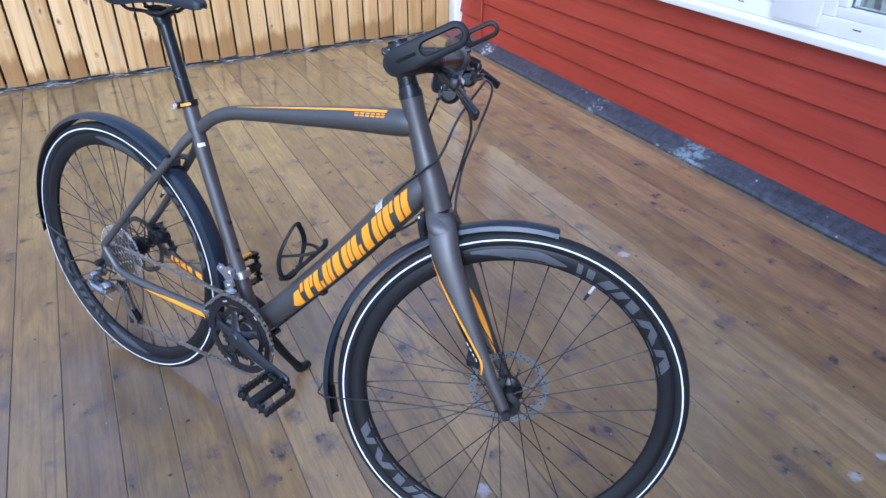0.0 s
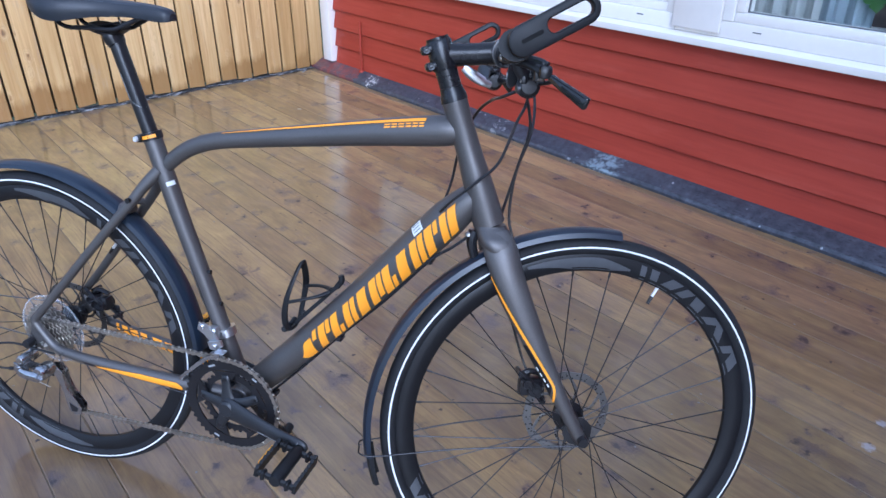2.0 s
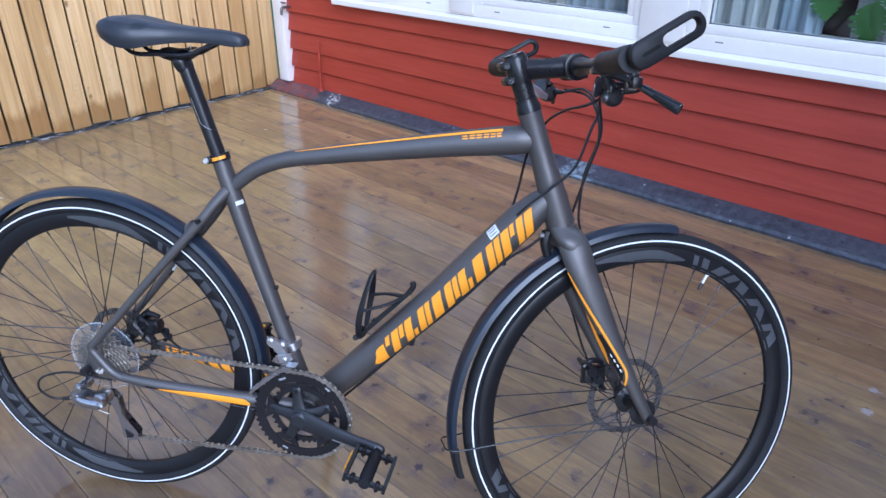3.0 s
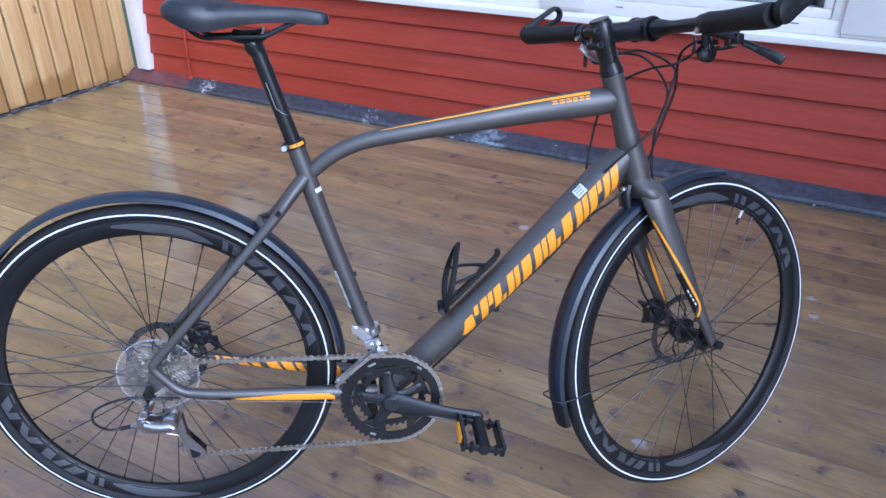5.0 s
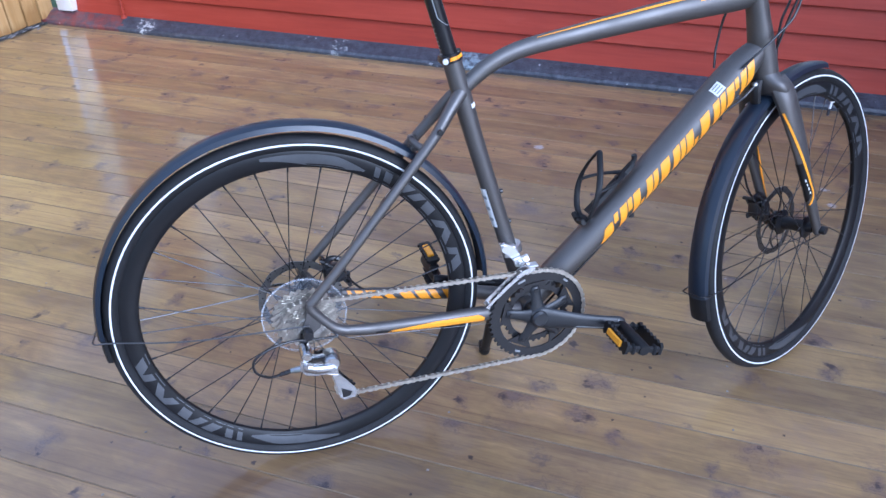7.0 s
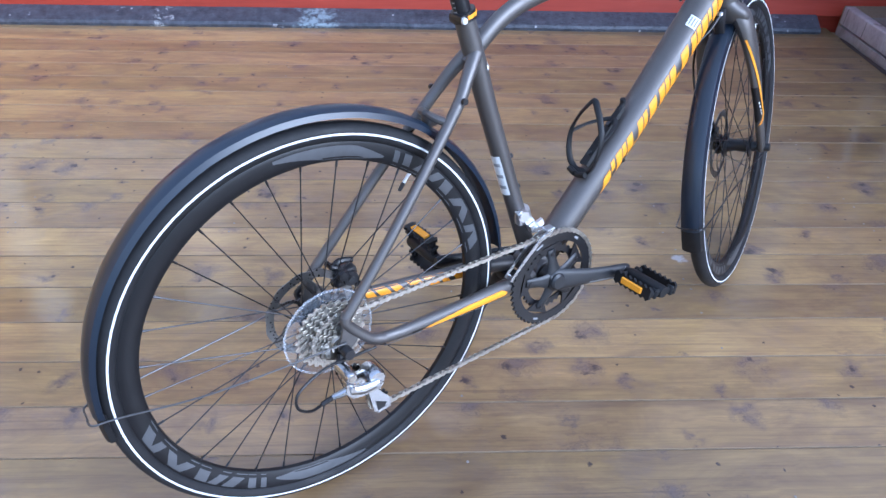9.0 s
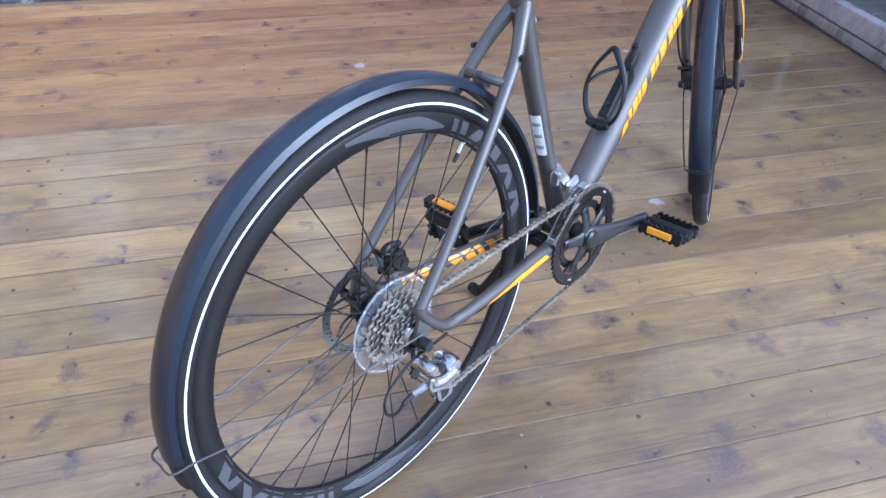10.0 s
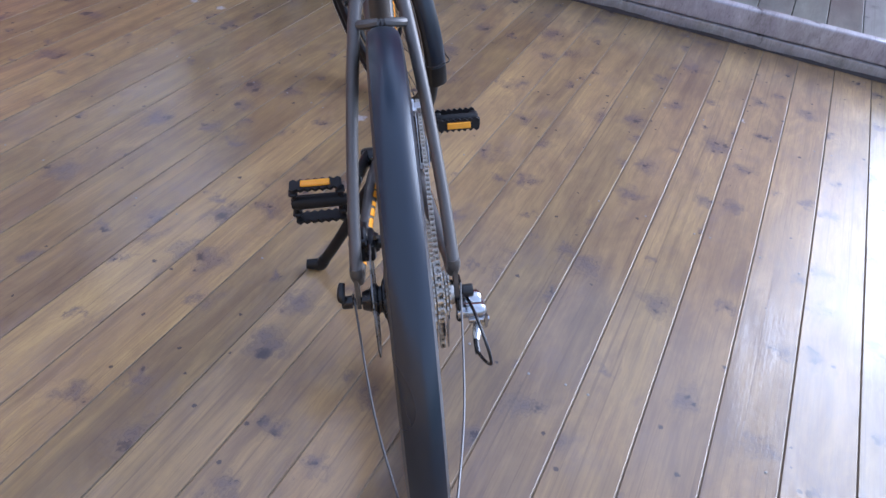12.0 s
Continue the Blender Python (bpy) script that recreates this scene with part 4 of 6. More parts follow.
# ---- frame ----
SEAT_TUBE = [(BB.x, 0, BB.z, 0.0175), (0.410, 0, 0.402, 0.0165), (0.344, 0, 0.6185, 0.0165), (0.3195, 0, 0.706, 0.0172), (0.2965, 0, 0.788, 0.0165)]
TOP_TUBE = [(0.302, 0, 0.712, 0.012), (0.33, 0, 0.741, 0.0138), (0.372, 0, 0.77, 0.0145), (0.428, 0, 0.79, 0.0152), (0.52, 0, 0.805, 0.017), (0.613, 0, 0.8185, 0.0193), (0.73, 0, 0.835, 0.0225), (0.83, 0, 0.847, 0.0252), (0.862, 0, 0.8505, 0.0235), (0.885, 0, 0.853, 0.0165)]
DOWN_TUBE = [(BB.x, 0, BB.z, 0.027), (0.55, 0, 0.372, 0.0295), (0.7, 0, 0.524, 0.0315), (0.845, 0, 0.685, 0.0325), (0.872, 0, 0.714, 0.0305), (0.893, 0, 0.737, 0.0262), (0.91, 0, 0.755, 0.0195)]
TOP_MARKS = TOP_TUBE[:7] + [(0.84, 0, 0.848, 0.0255), (0.885, 0, 0.853, 0.0215)]
DOWN_MARKS = DOWN_TUBE[:3] + [(0.85, 0, 0.69, 0.0325), (0.905, 0, 0.748, 0.0268)]
fb = tube(SEAT_TUBE, 0.017, 16, 4)
frame_ob = bp("frame", fb, PAINT, "charcoal satin-painted alloy frame")
tube(TOP_TUBE, 0.02, 16, 6, bm=(fb := bmesh.new()), flat=0.86)
bp("top_tube", fb, PAINT, parent=frame_ob)
bp("down_tube", tube(DOWN_TUBE, 0.03, 20, 4), PAINT, parent=frame_ob)
hb = tube([(0.8645, 0, 0.9, 0.0205), (0.874, 0, 0.872, 0.0195), (0.893, 0, 0.817, 0.0205), (0.914, 0, 0.756, 0.0245), (0.932, 0, 0.704, 0.0262)], 0.02, 20, 4)
bp("head_tube", hb, PAINT, parent=frame_ob)
bp("bottom_bracket_shell", lathe([(0.0, -0.036), (0.022, -0.036), (0.0235, -0.034), (0.0235, 0.034), (0.022, 0.036), (0.0, 0.036)], 24, "y", BB), PAINT, parent=frame_ob)
STAY_R = [(0.312, -0.008, 0.727, 0.0125), (0.285, -0.022, 0.697, 0.0108), (0.255, -0.034, 0.66, 0.0095), (0.17, -0.05, 0.567, 0.0088), (0.08, -0.062, 0.467, 0.0085), (0.01, -0.0675, 0.392, 0.0088)]
CHAIN_R = [(0.062, -0.069, 0.329, 0.0098), (0.12, -0.066, 0.319, 0.0112), (0.24, -0.054, 0.304, 0.0135), (0.34, -0.043, 0.293, 0.0152), (0.42, -0.03, 0.279, 0.016)]
for s in (1, -1):
    bp("seat_stay", tube([(x, y * s, z, r) for x, y, z, r in STAY_R], 0.009, 12, 5), PAINT, parent=frame_ob)
    bp("chain_stay", tube([(x, y * s, z, r, 0.85) for x, y, z, r in CHAIN_R], 0.01, 12, 5), PAINT, parent=frame_ob)
    db = tube([(0.012, -0.0675 * s, 0.396, 0.0094), (0.011, -0.068 * s, 0.384, 0.0092), (0.03, -0.0685 * s, 0.358, 0.0086), (0.05, -0.069 * s, 0.337, 0.009), (0.072, -0.069 * s, 0.327, 0.0096)], 0.009, 12, 4)
    plate([(0.004, 0.384), (0.013, 0.38), (0.028, 0.358), (0.023, 0.346), (0.009, 0.335), (-0.007, 0.334), (-0.009, 0.349), (-0.001, 0.365)], -0.0725 * s, -0.0665 * s, db)
    bp("dropout", db, PAINT, parent=frame_ob)
    bp("eyelet_bolt", lathe([(0, -0.003), (0.005, -0.003), (0.005, 0.003), (0, 0.003)], 10, "y", (0.263, -0.045 * s, 0.672)), BLACK, parent=frame_ob)
bridge = tube([(0.238, -0.037, 0.641, 0.007), (0.226, -0.02, 0.647, 0.0068), (0.223, 0, 0.649, 0.0066), (0.226, 0.02, 0.647, 0.0068), (0.238, 0.037, 0.641, 0.007)], 0.007, 10, 4)
bp("stay_bridge", bridge, PAINT, parent=frame_ob)
bp("fender_bracket", box((0.018, 0.024, 0.016), (0.2265, 0, 0.6385), 0.004, 2), PAINT, parent=frame_ob)
clamp_way = (Vector((0.2965, 0, 0.788)) - Vector((0.344, 0, 0.6185))).normalized()
cl = Vector((0.297, 0, 0.787))
cb = tube([tuple(cl - clamp_way * 0.007), tuple(cl + clamp_way * 0.007)], 0.0195, 20, 1)
box((0.014, 0.034, 0.014), (0.283, -0.006, 0.784), 0.004, 2, cb)
seat_clamp = bp("seat_clamp", cb, BLACK, "black seat clamp with an orange mark")
bp("clamp_bolt", lathe([(0, -0.002), (0.0045, -0.002), (0.0052, 0.002), (0, 0.002)], 14, "y", (0.281, -0.0245, 0.784)), ZINC, parent=seat_clamp)
bp("clamp_print", ribbon([tuple(cl - clamp_way * 0.01), tuple(cl + clamp_way * 0.01)], 0.0195, 0.35, 0.65, -60, 60, flat=1.0), ORANGE, parent=seat_clamp)

# printed decals of the frame, as plain slanted blocks
PRINT_LOW, PRINT_HIGH, SHEAR = -52.0, 25.0, 0.046


def slanted_block(s0, s1, a0, a1):
    """A block on the down tube's flank; blocks of any height lean alike."""
    lean = SHEAR / (PRINT_HIGH - PRINT_LOW)
    off = lean * ((a0 + a1) / 2 - (PRINT_HIGH + PRINT_LOW) / 2)
    bp("frame_print", ribbon(DOWN_MARKS, 0.03, s0 + off, s1 + off, a0, a1, slant=lean * (a1 - a0), n=4, m=8, even=True), ORANGE, parent=frame_ob)


SLOT_S, SLOT_W = 0.322, 0.0565
round_end = lambda u: math.sqrt(1 - (1 - min(1.0, 0.06 + u / 0.55)) ** 2)
bp("frame_print", ribbon(DOWN_MARKS, 0.03, 0.300, 0.346, lambda u: -18 - 34 * round_end(u), lambda u: -18 + 30 * round_end(u), n=14, m=8, slant=0.026, even=True), ORANGE, parent=frame_ob)
slanted_block(0.352, 0.369, -4, 25)
BLOCKS = [((0, 0.5, -52, 25), (0.58, 0.88, -14, 25)), ((0, 0.5, -52, 25), (0.58, 0.84, -52, -20)), ((0, 0.44, -52, 25), (0.53, 0.86, -52, 25)),
          ((0.08, 0.72, -52, 25),), ((0, 0.48, -52, 25), (0.57, 0.9, -40, 25)), ((0, 0.5, -52, 25), (0.58, 0.84, -52, -12)),
          ((0.06, 0.7, -52, 25),), ((0, 0.44, -52, 25), (0.53, 0.88, -52, 25)), ((0, 0.5, -52, 25), (0.58, 0.84, -6, 25)), ((0, 0.4, -52, 25), (0.5, 0.98, -52, 25))]
for k, slot_blocks in enumerate(BLOCKS):
    for u0, u1, a0, a1 in slot_blocks:
        slanted_block(SLOT_S + SLOT_W * (k + 1 + u0), SLOT_S + SLOT_W * (k + 1 + u1), a0, a1)
bp("frame_print", ribbon(TOP_MARKS, 0.02, 0.41, 0.855, lambda u: 54 - 6 * u, lambda u: 59 + 5 * min(1, u * 3), n=40, m=2, flat=0.86), ORANGE, parent=frame_ob)
for k in range(6):
    for a0, a1 in ((26, 32), (37, 43)):
        bp("name_print", ribbon(TOP_MARKS, 0.02, 0.778 + 0.0128 * k, 0.788 + 0.0128 * k, a0, a1, slant=0.0015, n=2, m=3, flat=0.86), ORANGE, parent=frame_ob)
STAY_MARKS = [(x, y, z, r, 0.85) for x, y, z, r in CHAIN_R]
bp("frame_print", ribbon(STAY_MARKS, 0.011, 0.31, 0.745, lambda u: -34 - 8 * min(1, u * 2), lambda u: -20 + 42 * min(1, u * 2.2) ** 0.7 - 46 * max(0, u - 0.93) / 0.07 * 0.6, n=24, m=5), ORANGE, parent=frame_ob)
bp("frame_print", ribbon(STAY_MARKS, 0.011, 0.255, 0.345, lambda u: -36, lambda u: -36 + 30 * min(1, 2.2 * (1 - u)), n=8, m=3), BLACK, parent=frame_ob)
for k in range(10):
    bp("frame_print", ribbon([(x, -y, z, r, f) for x, y, z, r, f in STAY_MARKS], 0.011, 0.15 + k * 0.066, (0.2 if k % 3 else 0.185) + k * 0.066, -38, 52, slant=-0.035, n=3, m=5), ORANGE, parent=frame_ob)
bp("sticker", ribbon(DOWN_MARKS, 0.03, 0.822, 0.856, 30, 66, lift=0.0008, n=3, m=4, even=True), PAPER, "small white sticker with grey print", parent=frame_ob)
for k in range(3):
    bp("sticker_print", ribbon(DOWN_MARKS, 0.03, 0.827, 0.851, 36 + 10 * k, 40 + 10 * k, lift=0.0014, n=3, m=2, even=True), INK, parent=frame_ob)
bp("sticker", ribbon(SEAT_TUBE, 0.017, 0.72, 0.745, -80, -25, lift=0.0008, n=3, m=4), PAPER, parent=frame_ob)
bp("label_sticker", ribbon(SEAT_TUBE, 0.0165, 0.325, 0.41, 40, 105, lift=0.0008, n=6, m=5), PAPER, "white printed label on the seat tube", parent=frame_ob)
for k in range(3):
    bp("label_print", ribbon(SEAT_TUBE, 0.0165, 0.34 + k * 0.024, 0.347 + k * 0.024, 50, 96, lift=0.0014, n=2, m=4), INK, parent=frame_ob)
for z in (0.465, 0.53):
    bp("bottle_bolt", lathe([(0, -0.004), (0.0045, -0.004), (0.0045, 0.004), (0, 0.004)], 10, "x", (0.417 + (0.465 - z) * 0.278 - 0.012 + 0.002, 0, z)), BLACK, parent=frame_ob)

# ---- fork, steered ----
kb = bmesh.new()
rows = []
for x, z, hx, hy, power in ((0.9325, 0.7035, 0.0262, 0.0262, 2.0), (0.934, 0.6995, 0.0268, 0.0285, 2.2), (0.9385, 0.6885, 0.0278, 0.0405, 2.8), (0.941, 0.6825, 0.0284, 0.0455, 3.2), (0.9435, 0.676, 0.0284, 0.0478, 3.2), (0.9465, 0.667, 0.0268, 0.0490, 3.0), (0.949, 0.660, 0.02, 0.0470, 3.0), (0.950, 0.657, 0.012, 0.044, 2.6)):
    row = []
    for k in range(32):
        w = 2 * math.pi * k / 32
        row.append(Vector((x + hx * math.copysign(abs(math.cos(w)) ** (2 / power), math.cos(w)), hy * math.copysign(abs(math.sin(w)) ** (2 / power), math.sin(w)), z)))
    rows.append(row)
grid_faces(kb, rows, close_u=True, caps=True)
bmesh.ops.recalc_face_normals(kb, faces=kb.faces)
fork = bp("fork", kb, PAINT, "charcoal carbon-look fork with orange lines", True)
LEG = [(0.94, -0.02, 0.69, 0.0235, 0.6), (0.9485, -0.0335, 0.664, 0.0275, 0.62), (0.9635, -0.0445, 0.62, 0.0255, 0.56), (0.995, -0.0525, 0.55, 0.0215, 0.54), (1.035, -0.0555, 0.47, 0.0155, 0.62), (1.07, -0.0565, 0.402, 0.0125, 0.75), (1.1, -0.057, 0.347, 0.0108, 0.8), (1.106, -0.057, 0.335, 0.0095, 0.8)]
for s in (1, -1):
    leg = [(x, y * s, z, r, f) for x, y, z, r, f in LEG]
    bp("fork_leg", tube(leg, 0.015, 16, 5), PAINT, parent=fork)
edge_line = ribbon(LEG, 0.015, 0.245, 0.675, lambda u: -84 + 68 * min(u, 0.86) / 0.86 - 70 * (max(0, u - 0.86) / 0.14) ** 2, lambda u: -70 + 70 * min(u, 0.86) / 0.86 - 58 * (max(0, u - 0.86) / 0.14) ** 2, n=48, m=2, lift=0.0012)
bp("fork_print", edge_line, ORANGE, parent=fork)
leafp = [(x, -y, z, r, f) for x, y, z, r, f in LEG]
bp("fork_print", ribbon(leafp, 0.015, 0.44, 0.71, lambda u: 10 - 12 * math.sin(u * math.pi) ** 0.8, lambda u: 10 + 22 * math.sin(u * math.pi) ** 0.8, n=24, m=4, lift=0.001), ORANGE, parent=fork)
bp("fork_insert", ribbon(LEG, 0.015, 0.478, 0.658, lambda u: -125, lambda u: -90 + 68 * min(0.86, 0.543 + 0.423 * u) / 0.86 - 72 * (max(0, u - 0.75) / 0.25) ** 2, n=20, m=4, lift=0.001), MATT, parent=fork)
for k in range(4):
    bp("insert_print", ribbon(LEG, 0.015, 0.545 + k * 0.02, 0.557 + k * 0.02, -58 + 5 * k, -48 + 5 * k, n=2, m=2, lift=0.002), PAPER, parent=fork)


# ---- wheels ----
def toothed(r, teeth, depth, lo, hi, hole, bm=None, at=(0, 0)):
    """A toothed ring: a disc between hole and r with teeth, thick from lo to hi across."""
    bm = bm or bmesh.new()
    n = teeth * 4
    outer, inner = [], []
    for k in range(n):
        w = 2 * math.pi * k / n
        rr = r if k % 4 in (1, 2) else r - depth
        outer.append((at[0] + rr * math.cos(w), at[1] + rr * math.sin(w)))
        inner.append((at[0] + hole * math.cos(w), at[1] + hole * math.sin(w)))
    rows = [[Vector((a, y, b)) for a, b in ring] for ring, y in ((inner, lo), (outer, lo), (outer, hi), (inner, hi))]
    grid_faces(bm, rows, close_u=True, close_v=True)
    bmesh.ops.recalc_face_normals(bm, faces=bm.faces)
    return bm


def rotor_mesh(y):
    bm = bmesh.new()
    n = 72
    rows = []
    for rad, yy in ((0.066, y - 0.0009), (0.08, y - 0.0009), (0.08, y + 0.0009), (0.066, y + 0.0009)):
        rows.append([Vector(((rad + (0.0012 * math.sin(k * math.pi / 3) if rad > 0.07 else 0)) * math.cos(2 * math.pi * k / n), yy, (rad + (0.0012 * math.sin(k * math.pi / 3) if rad > 0.07 else 0)) * math.sin(2 * math.pi * k / n))) for k in range(n)])
    grid_faces(bm, rows, close_u=True, close_v=True)
    bmesh.ops.recalc_face_normals(bm, faces=bm.faces)
    return bm


ROTOR = Mat("drilled_rotor_steel", (0.2, 0.2, 0.203), 0.38, 1.0)
dots = ROTOR.node("ShaderNodeTexVoronoi", {"feature": "F1"}, Vector=ROTOR.coords((1, 0.2, 1)), Scale=170.0)
ROTOR.set("Base Color", ROTOR.ramp(dots.outputs["Distance"], (0.24, 0.012), (0.32, 0.2)))
ROTOR = ROTOR.m


def wheel(front):
    """A 28-spoke disc wheel round its own axle: rim, tyre, stripe, hub, rotor, spokes, valve, print."""
    rim_prof = [(0.2835, -0.0), (0.2845, -0.0042), (0.2905, -0.0085), (0.302, -0.0108), (0.3115, -0.0112), (0.315, -0.0098), (0.315, 0.0098), (0.3115, 0.0112), (0.302, 0.0108), (0.2905, 0.0085), (0.2845, 0.0042)]
    rim = part("front_wheel" if front else "rear_wheel", lathe(rim_prof, 96, "y", close=True), RIMPAINT, bike, "black deep-rim spoked wheel")
    rim.matrix_basis = STEER @ Matrix.Translation(HUB_F) if front else Matrix.Translation(HUB_R)
    tyre_prof = []
    for k in range(20):
        w = 2 * math.pi * k / 20
        tyre_prof.append((0.3275 + 0.0155 * math.cos(w), 0.0162 * math.sin(w)))
    part("tyre", lathe(tyre_prof, 96, "y", close=True), RUBBER, rim)
    for s in (1, -1):
        sp = []
        for w in (94.5, 91, 87, 83.5):
            sp.append((0.3275 + 0.0161 * math.cos(radians(w)), -s * 0.0168 * math.sin(radians(w))))
        part("reflective_stripe", lathe(sp, 96, "y"), REFLEX, rim)
    # grey print on the rim's flanks: plain slanted blocks and a long wedge, twice round
    def flank(a_of, lo, hi, n, slant=0.0):
        bm = bmesh.new()
        rows = []
        for k in range(n + 1):
            u = k / n
            r0, r1 = lo(u), hi(u)
            row = []
            for j in range(4):
                r = r0 + (r1 - r0) * j / 3
                w = radians(a_of(u) + slant * (j / 3 - 0.5))
                y = np.interp(r, (0.2845, 0.2905, 0.302, 0.3115), (0.0042, 0.0085, 0.0108, 0.0112)) + 0.0005
                row.append(Vector((r * math.cos(w), -s * y, r * math.sin(w))))
            rows.append(row)
        grid_faces(bm, rows)
        part("rim_print", bm, GREYPRINT, rim)

    for s in (1, -1):
        for base in ((200, 20) if front else (187, 7)):
            for a0, wide, tilt in ((1.0, 4.6, 3.6), (7.4, 3.0, -2.0), (13.4, 4.0, 5.0), (19.6, 3.8, -4.6), (26.6, 4.4, 0.6), (33.6, 3.4, -3.6), (38.8, 4.4, -3.6), (46.0, 2.8, 1.2), (50.6, 2.0, 1.2)):
                flank(lambda u: base + a0 + wide * u, lambda u: 0.2872, lambda u: 0.3112, 3, tilt)
            flank(lambda u: base + 56 + 34 * u, lambda u: 0.2885 + 0.0165 * max(0, u - 0.55) / 0.45 + 0.006 * max(0, 0.2 - u) / 0.2, lambda u: 0.3098 - 0.012 * max(0, 0.3 - u) / 0.3, 18)
    # hub
    right, left = (-0.03, 0.022) if front else (-0.018, 0.03)
    hub_prof = [(0.0, right - 0.017), (0.011, right - 0.017), (0.012, right - 0.006), (0.0255, right - 0.004), (0.0255, right), (0.0155, right + 0.004), (0.0135, 0.0), (0.0165, left - 0.005), (0.0285, left), (0.0285, left + 0.004), (0.019, left + 0.007), (0.019, left + 0.014), (0.0, left + 0.014)]
    part("hub", lathe(hub_prof, 32, "y"), BLACK, rim)
    axle_out = 0.062 if front else 0.08
    part("axle", rod((0, -axle_out, 0), (0, axle_out, 0), 0.0052, 12), BLACK, rim)
    e = 0.06 if front else 0.078
    for s in (1, -1):
        part("axle_nut", lathe([(0, e * s), (0.0095, e * s), (0.0095, (e + 0.012) * s), (0.0085, (e + 0.015) * s), (0, (e + 0.015) * s)], 16, "y"), BLACK, rim)
    if not front:
        part("skewer_lever", tube([(0, 0.088, 0.004, 0.0058), (-0.003, 0.093, 0.012, 0.0058), (0.006, 0.092, 0.021, 0.0055), (0.013, 0.09, 0.026, 0.0045)], 0.005, 10, 4), BLACK, rim)
    part("rotor_carrier", lathe([(0.0, left + 0.011), (0.021, left + 0.011), (0.024, left + 0.014), (0.024, left + 0.02), (0.017, left + 0.022), (0.013, left + 0.034), (0.0, left + 0.034)], 24, "y"), BLACK, rim)
    ry = left + 0.016
    part("brake_rotor", rotor_mesh(ry), ROTOR, rim, "drilled steel brake rotor")
    for k in range(6):
        w = 2 * math.pi * k / 6
        part("rotor_arm", tube([(0.018 * math.cos(w), ry, 0.018 * math.sin(w)), (0.045 * math.cos(w + 0.16), ry, 0.045 * math.sin(w + 0.16)), (0.068 * math.cos(w + 0.5), ry, 0.068 * math.sin(w + 0.5))], 0.0032, 6, 3, flat=0.3), ROTOR, rim)
    # spokes: crossed, half of them to a side
    count = 28 if front else 32
    for k in range(count):
        side = k % 2
        y = (right - 0.002) if side == 0 else (left + 0.002)
        r = 0.0225 if side == 0 else 0.0255
        w = 2 * math.pi * (k + (0.37 if front else 0.88)) / count
        cross = (0.95 if (k // 2) % 2 else -0.95)
        a = Vector((r * math.cos(w + cross), y, r * math.sin(w + cross)))
        b = Vector((0.286 * math.cos(w), y * 0.06, 0.286 * math.sin(w)))
        bm = rod(a, b - (b - a).normalized() * 0.011, 0.00105, 6)
        rod(b - (b - a).normalized() * 0.012, b, 0.0019, 6, bm)
        part("spoke", bm, SPOKE, rim)
    wv = radians(63.4 if front else 50)
    d = Vector((math.cos(wv), 0, math.sin(wv)))
    valve = part("valve", rod(d * 0.286, d * 0.266, 0.0028, 10), ZINC, rim)
    part("valve_nut", rod(d * 0.287, d * 0.2835, 0.0052, 6), ZINC, valve)
    part("valve_cap", rod(d * 0.267, d * 0.252, 0.0036, 10, r2=0.003), BLACK, valve)
    return rim


rear_wheel = wheel(False)
wheel(True)
# rear only: cogs and the clear spoke guard
cogs = [(0.0585, 28), (0.0525, 25), (0.0475, 22), (0.043, 20), (0.0385, 18), (0.0345, 16), (0.0305, 14), (0.0265, 12)]
for k, (r, teeth) in enumerate(cogs):
    y = -0.0265 - 0.0046 * k
    part("cog", toothed(r * 1.05, teeth, 0.0042, y - 0.0012, y + 0.0012, max(0.016, r - 0.014)), CHROME, rear_wheel)
part("lock_ring", lathe([(0.008, -0.065), (0.017, -0.065), (0.018, -0.062), (0.018, -0.03), (0.008, -0.03)], 24, "y", close=True), CHROME, rear_wheel)
part("spoke_guard", lathe([(0.03, -0.0215), (0.058, -0.0205), (0.074, -0.019), (0.078, -0.021), (0.078, -0.0225), (0.074, -0.0205), (0.058, -0.022), (0.03, -0.023)], 64, "y", close=True), CLEAR, rear_wheel, "clear plastic spoke guard disc")
part("guard_rim", lathe([(0.0755, -0.0188), (0.0782, -0.0192), (0.0786, -0.0215), (0.0775, -0.0228), (0.0755, -0.0222)], 64, "y", close=True), CLEARRIM, rear_wheel, "thick clear rim of the guard")
for k in range(16):
    w = 2 * math.pi * k / 16
    part("guard_rib", rod((0.061 * math.cos(w), -0.0215, 0.061 * math.sin(w)), (0.073 * math.cos(w + 0.12), -0.0205, 0.073 * math.sin(w + 0.12)), 0.0009, 5), CLEAR, rear_wheel)


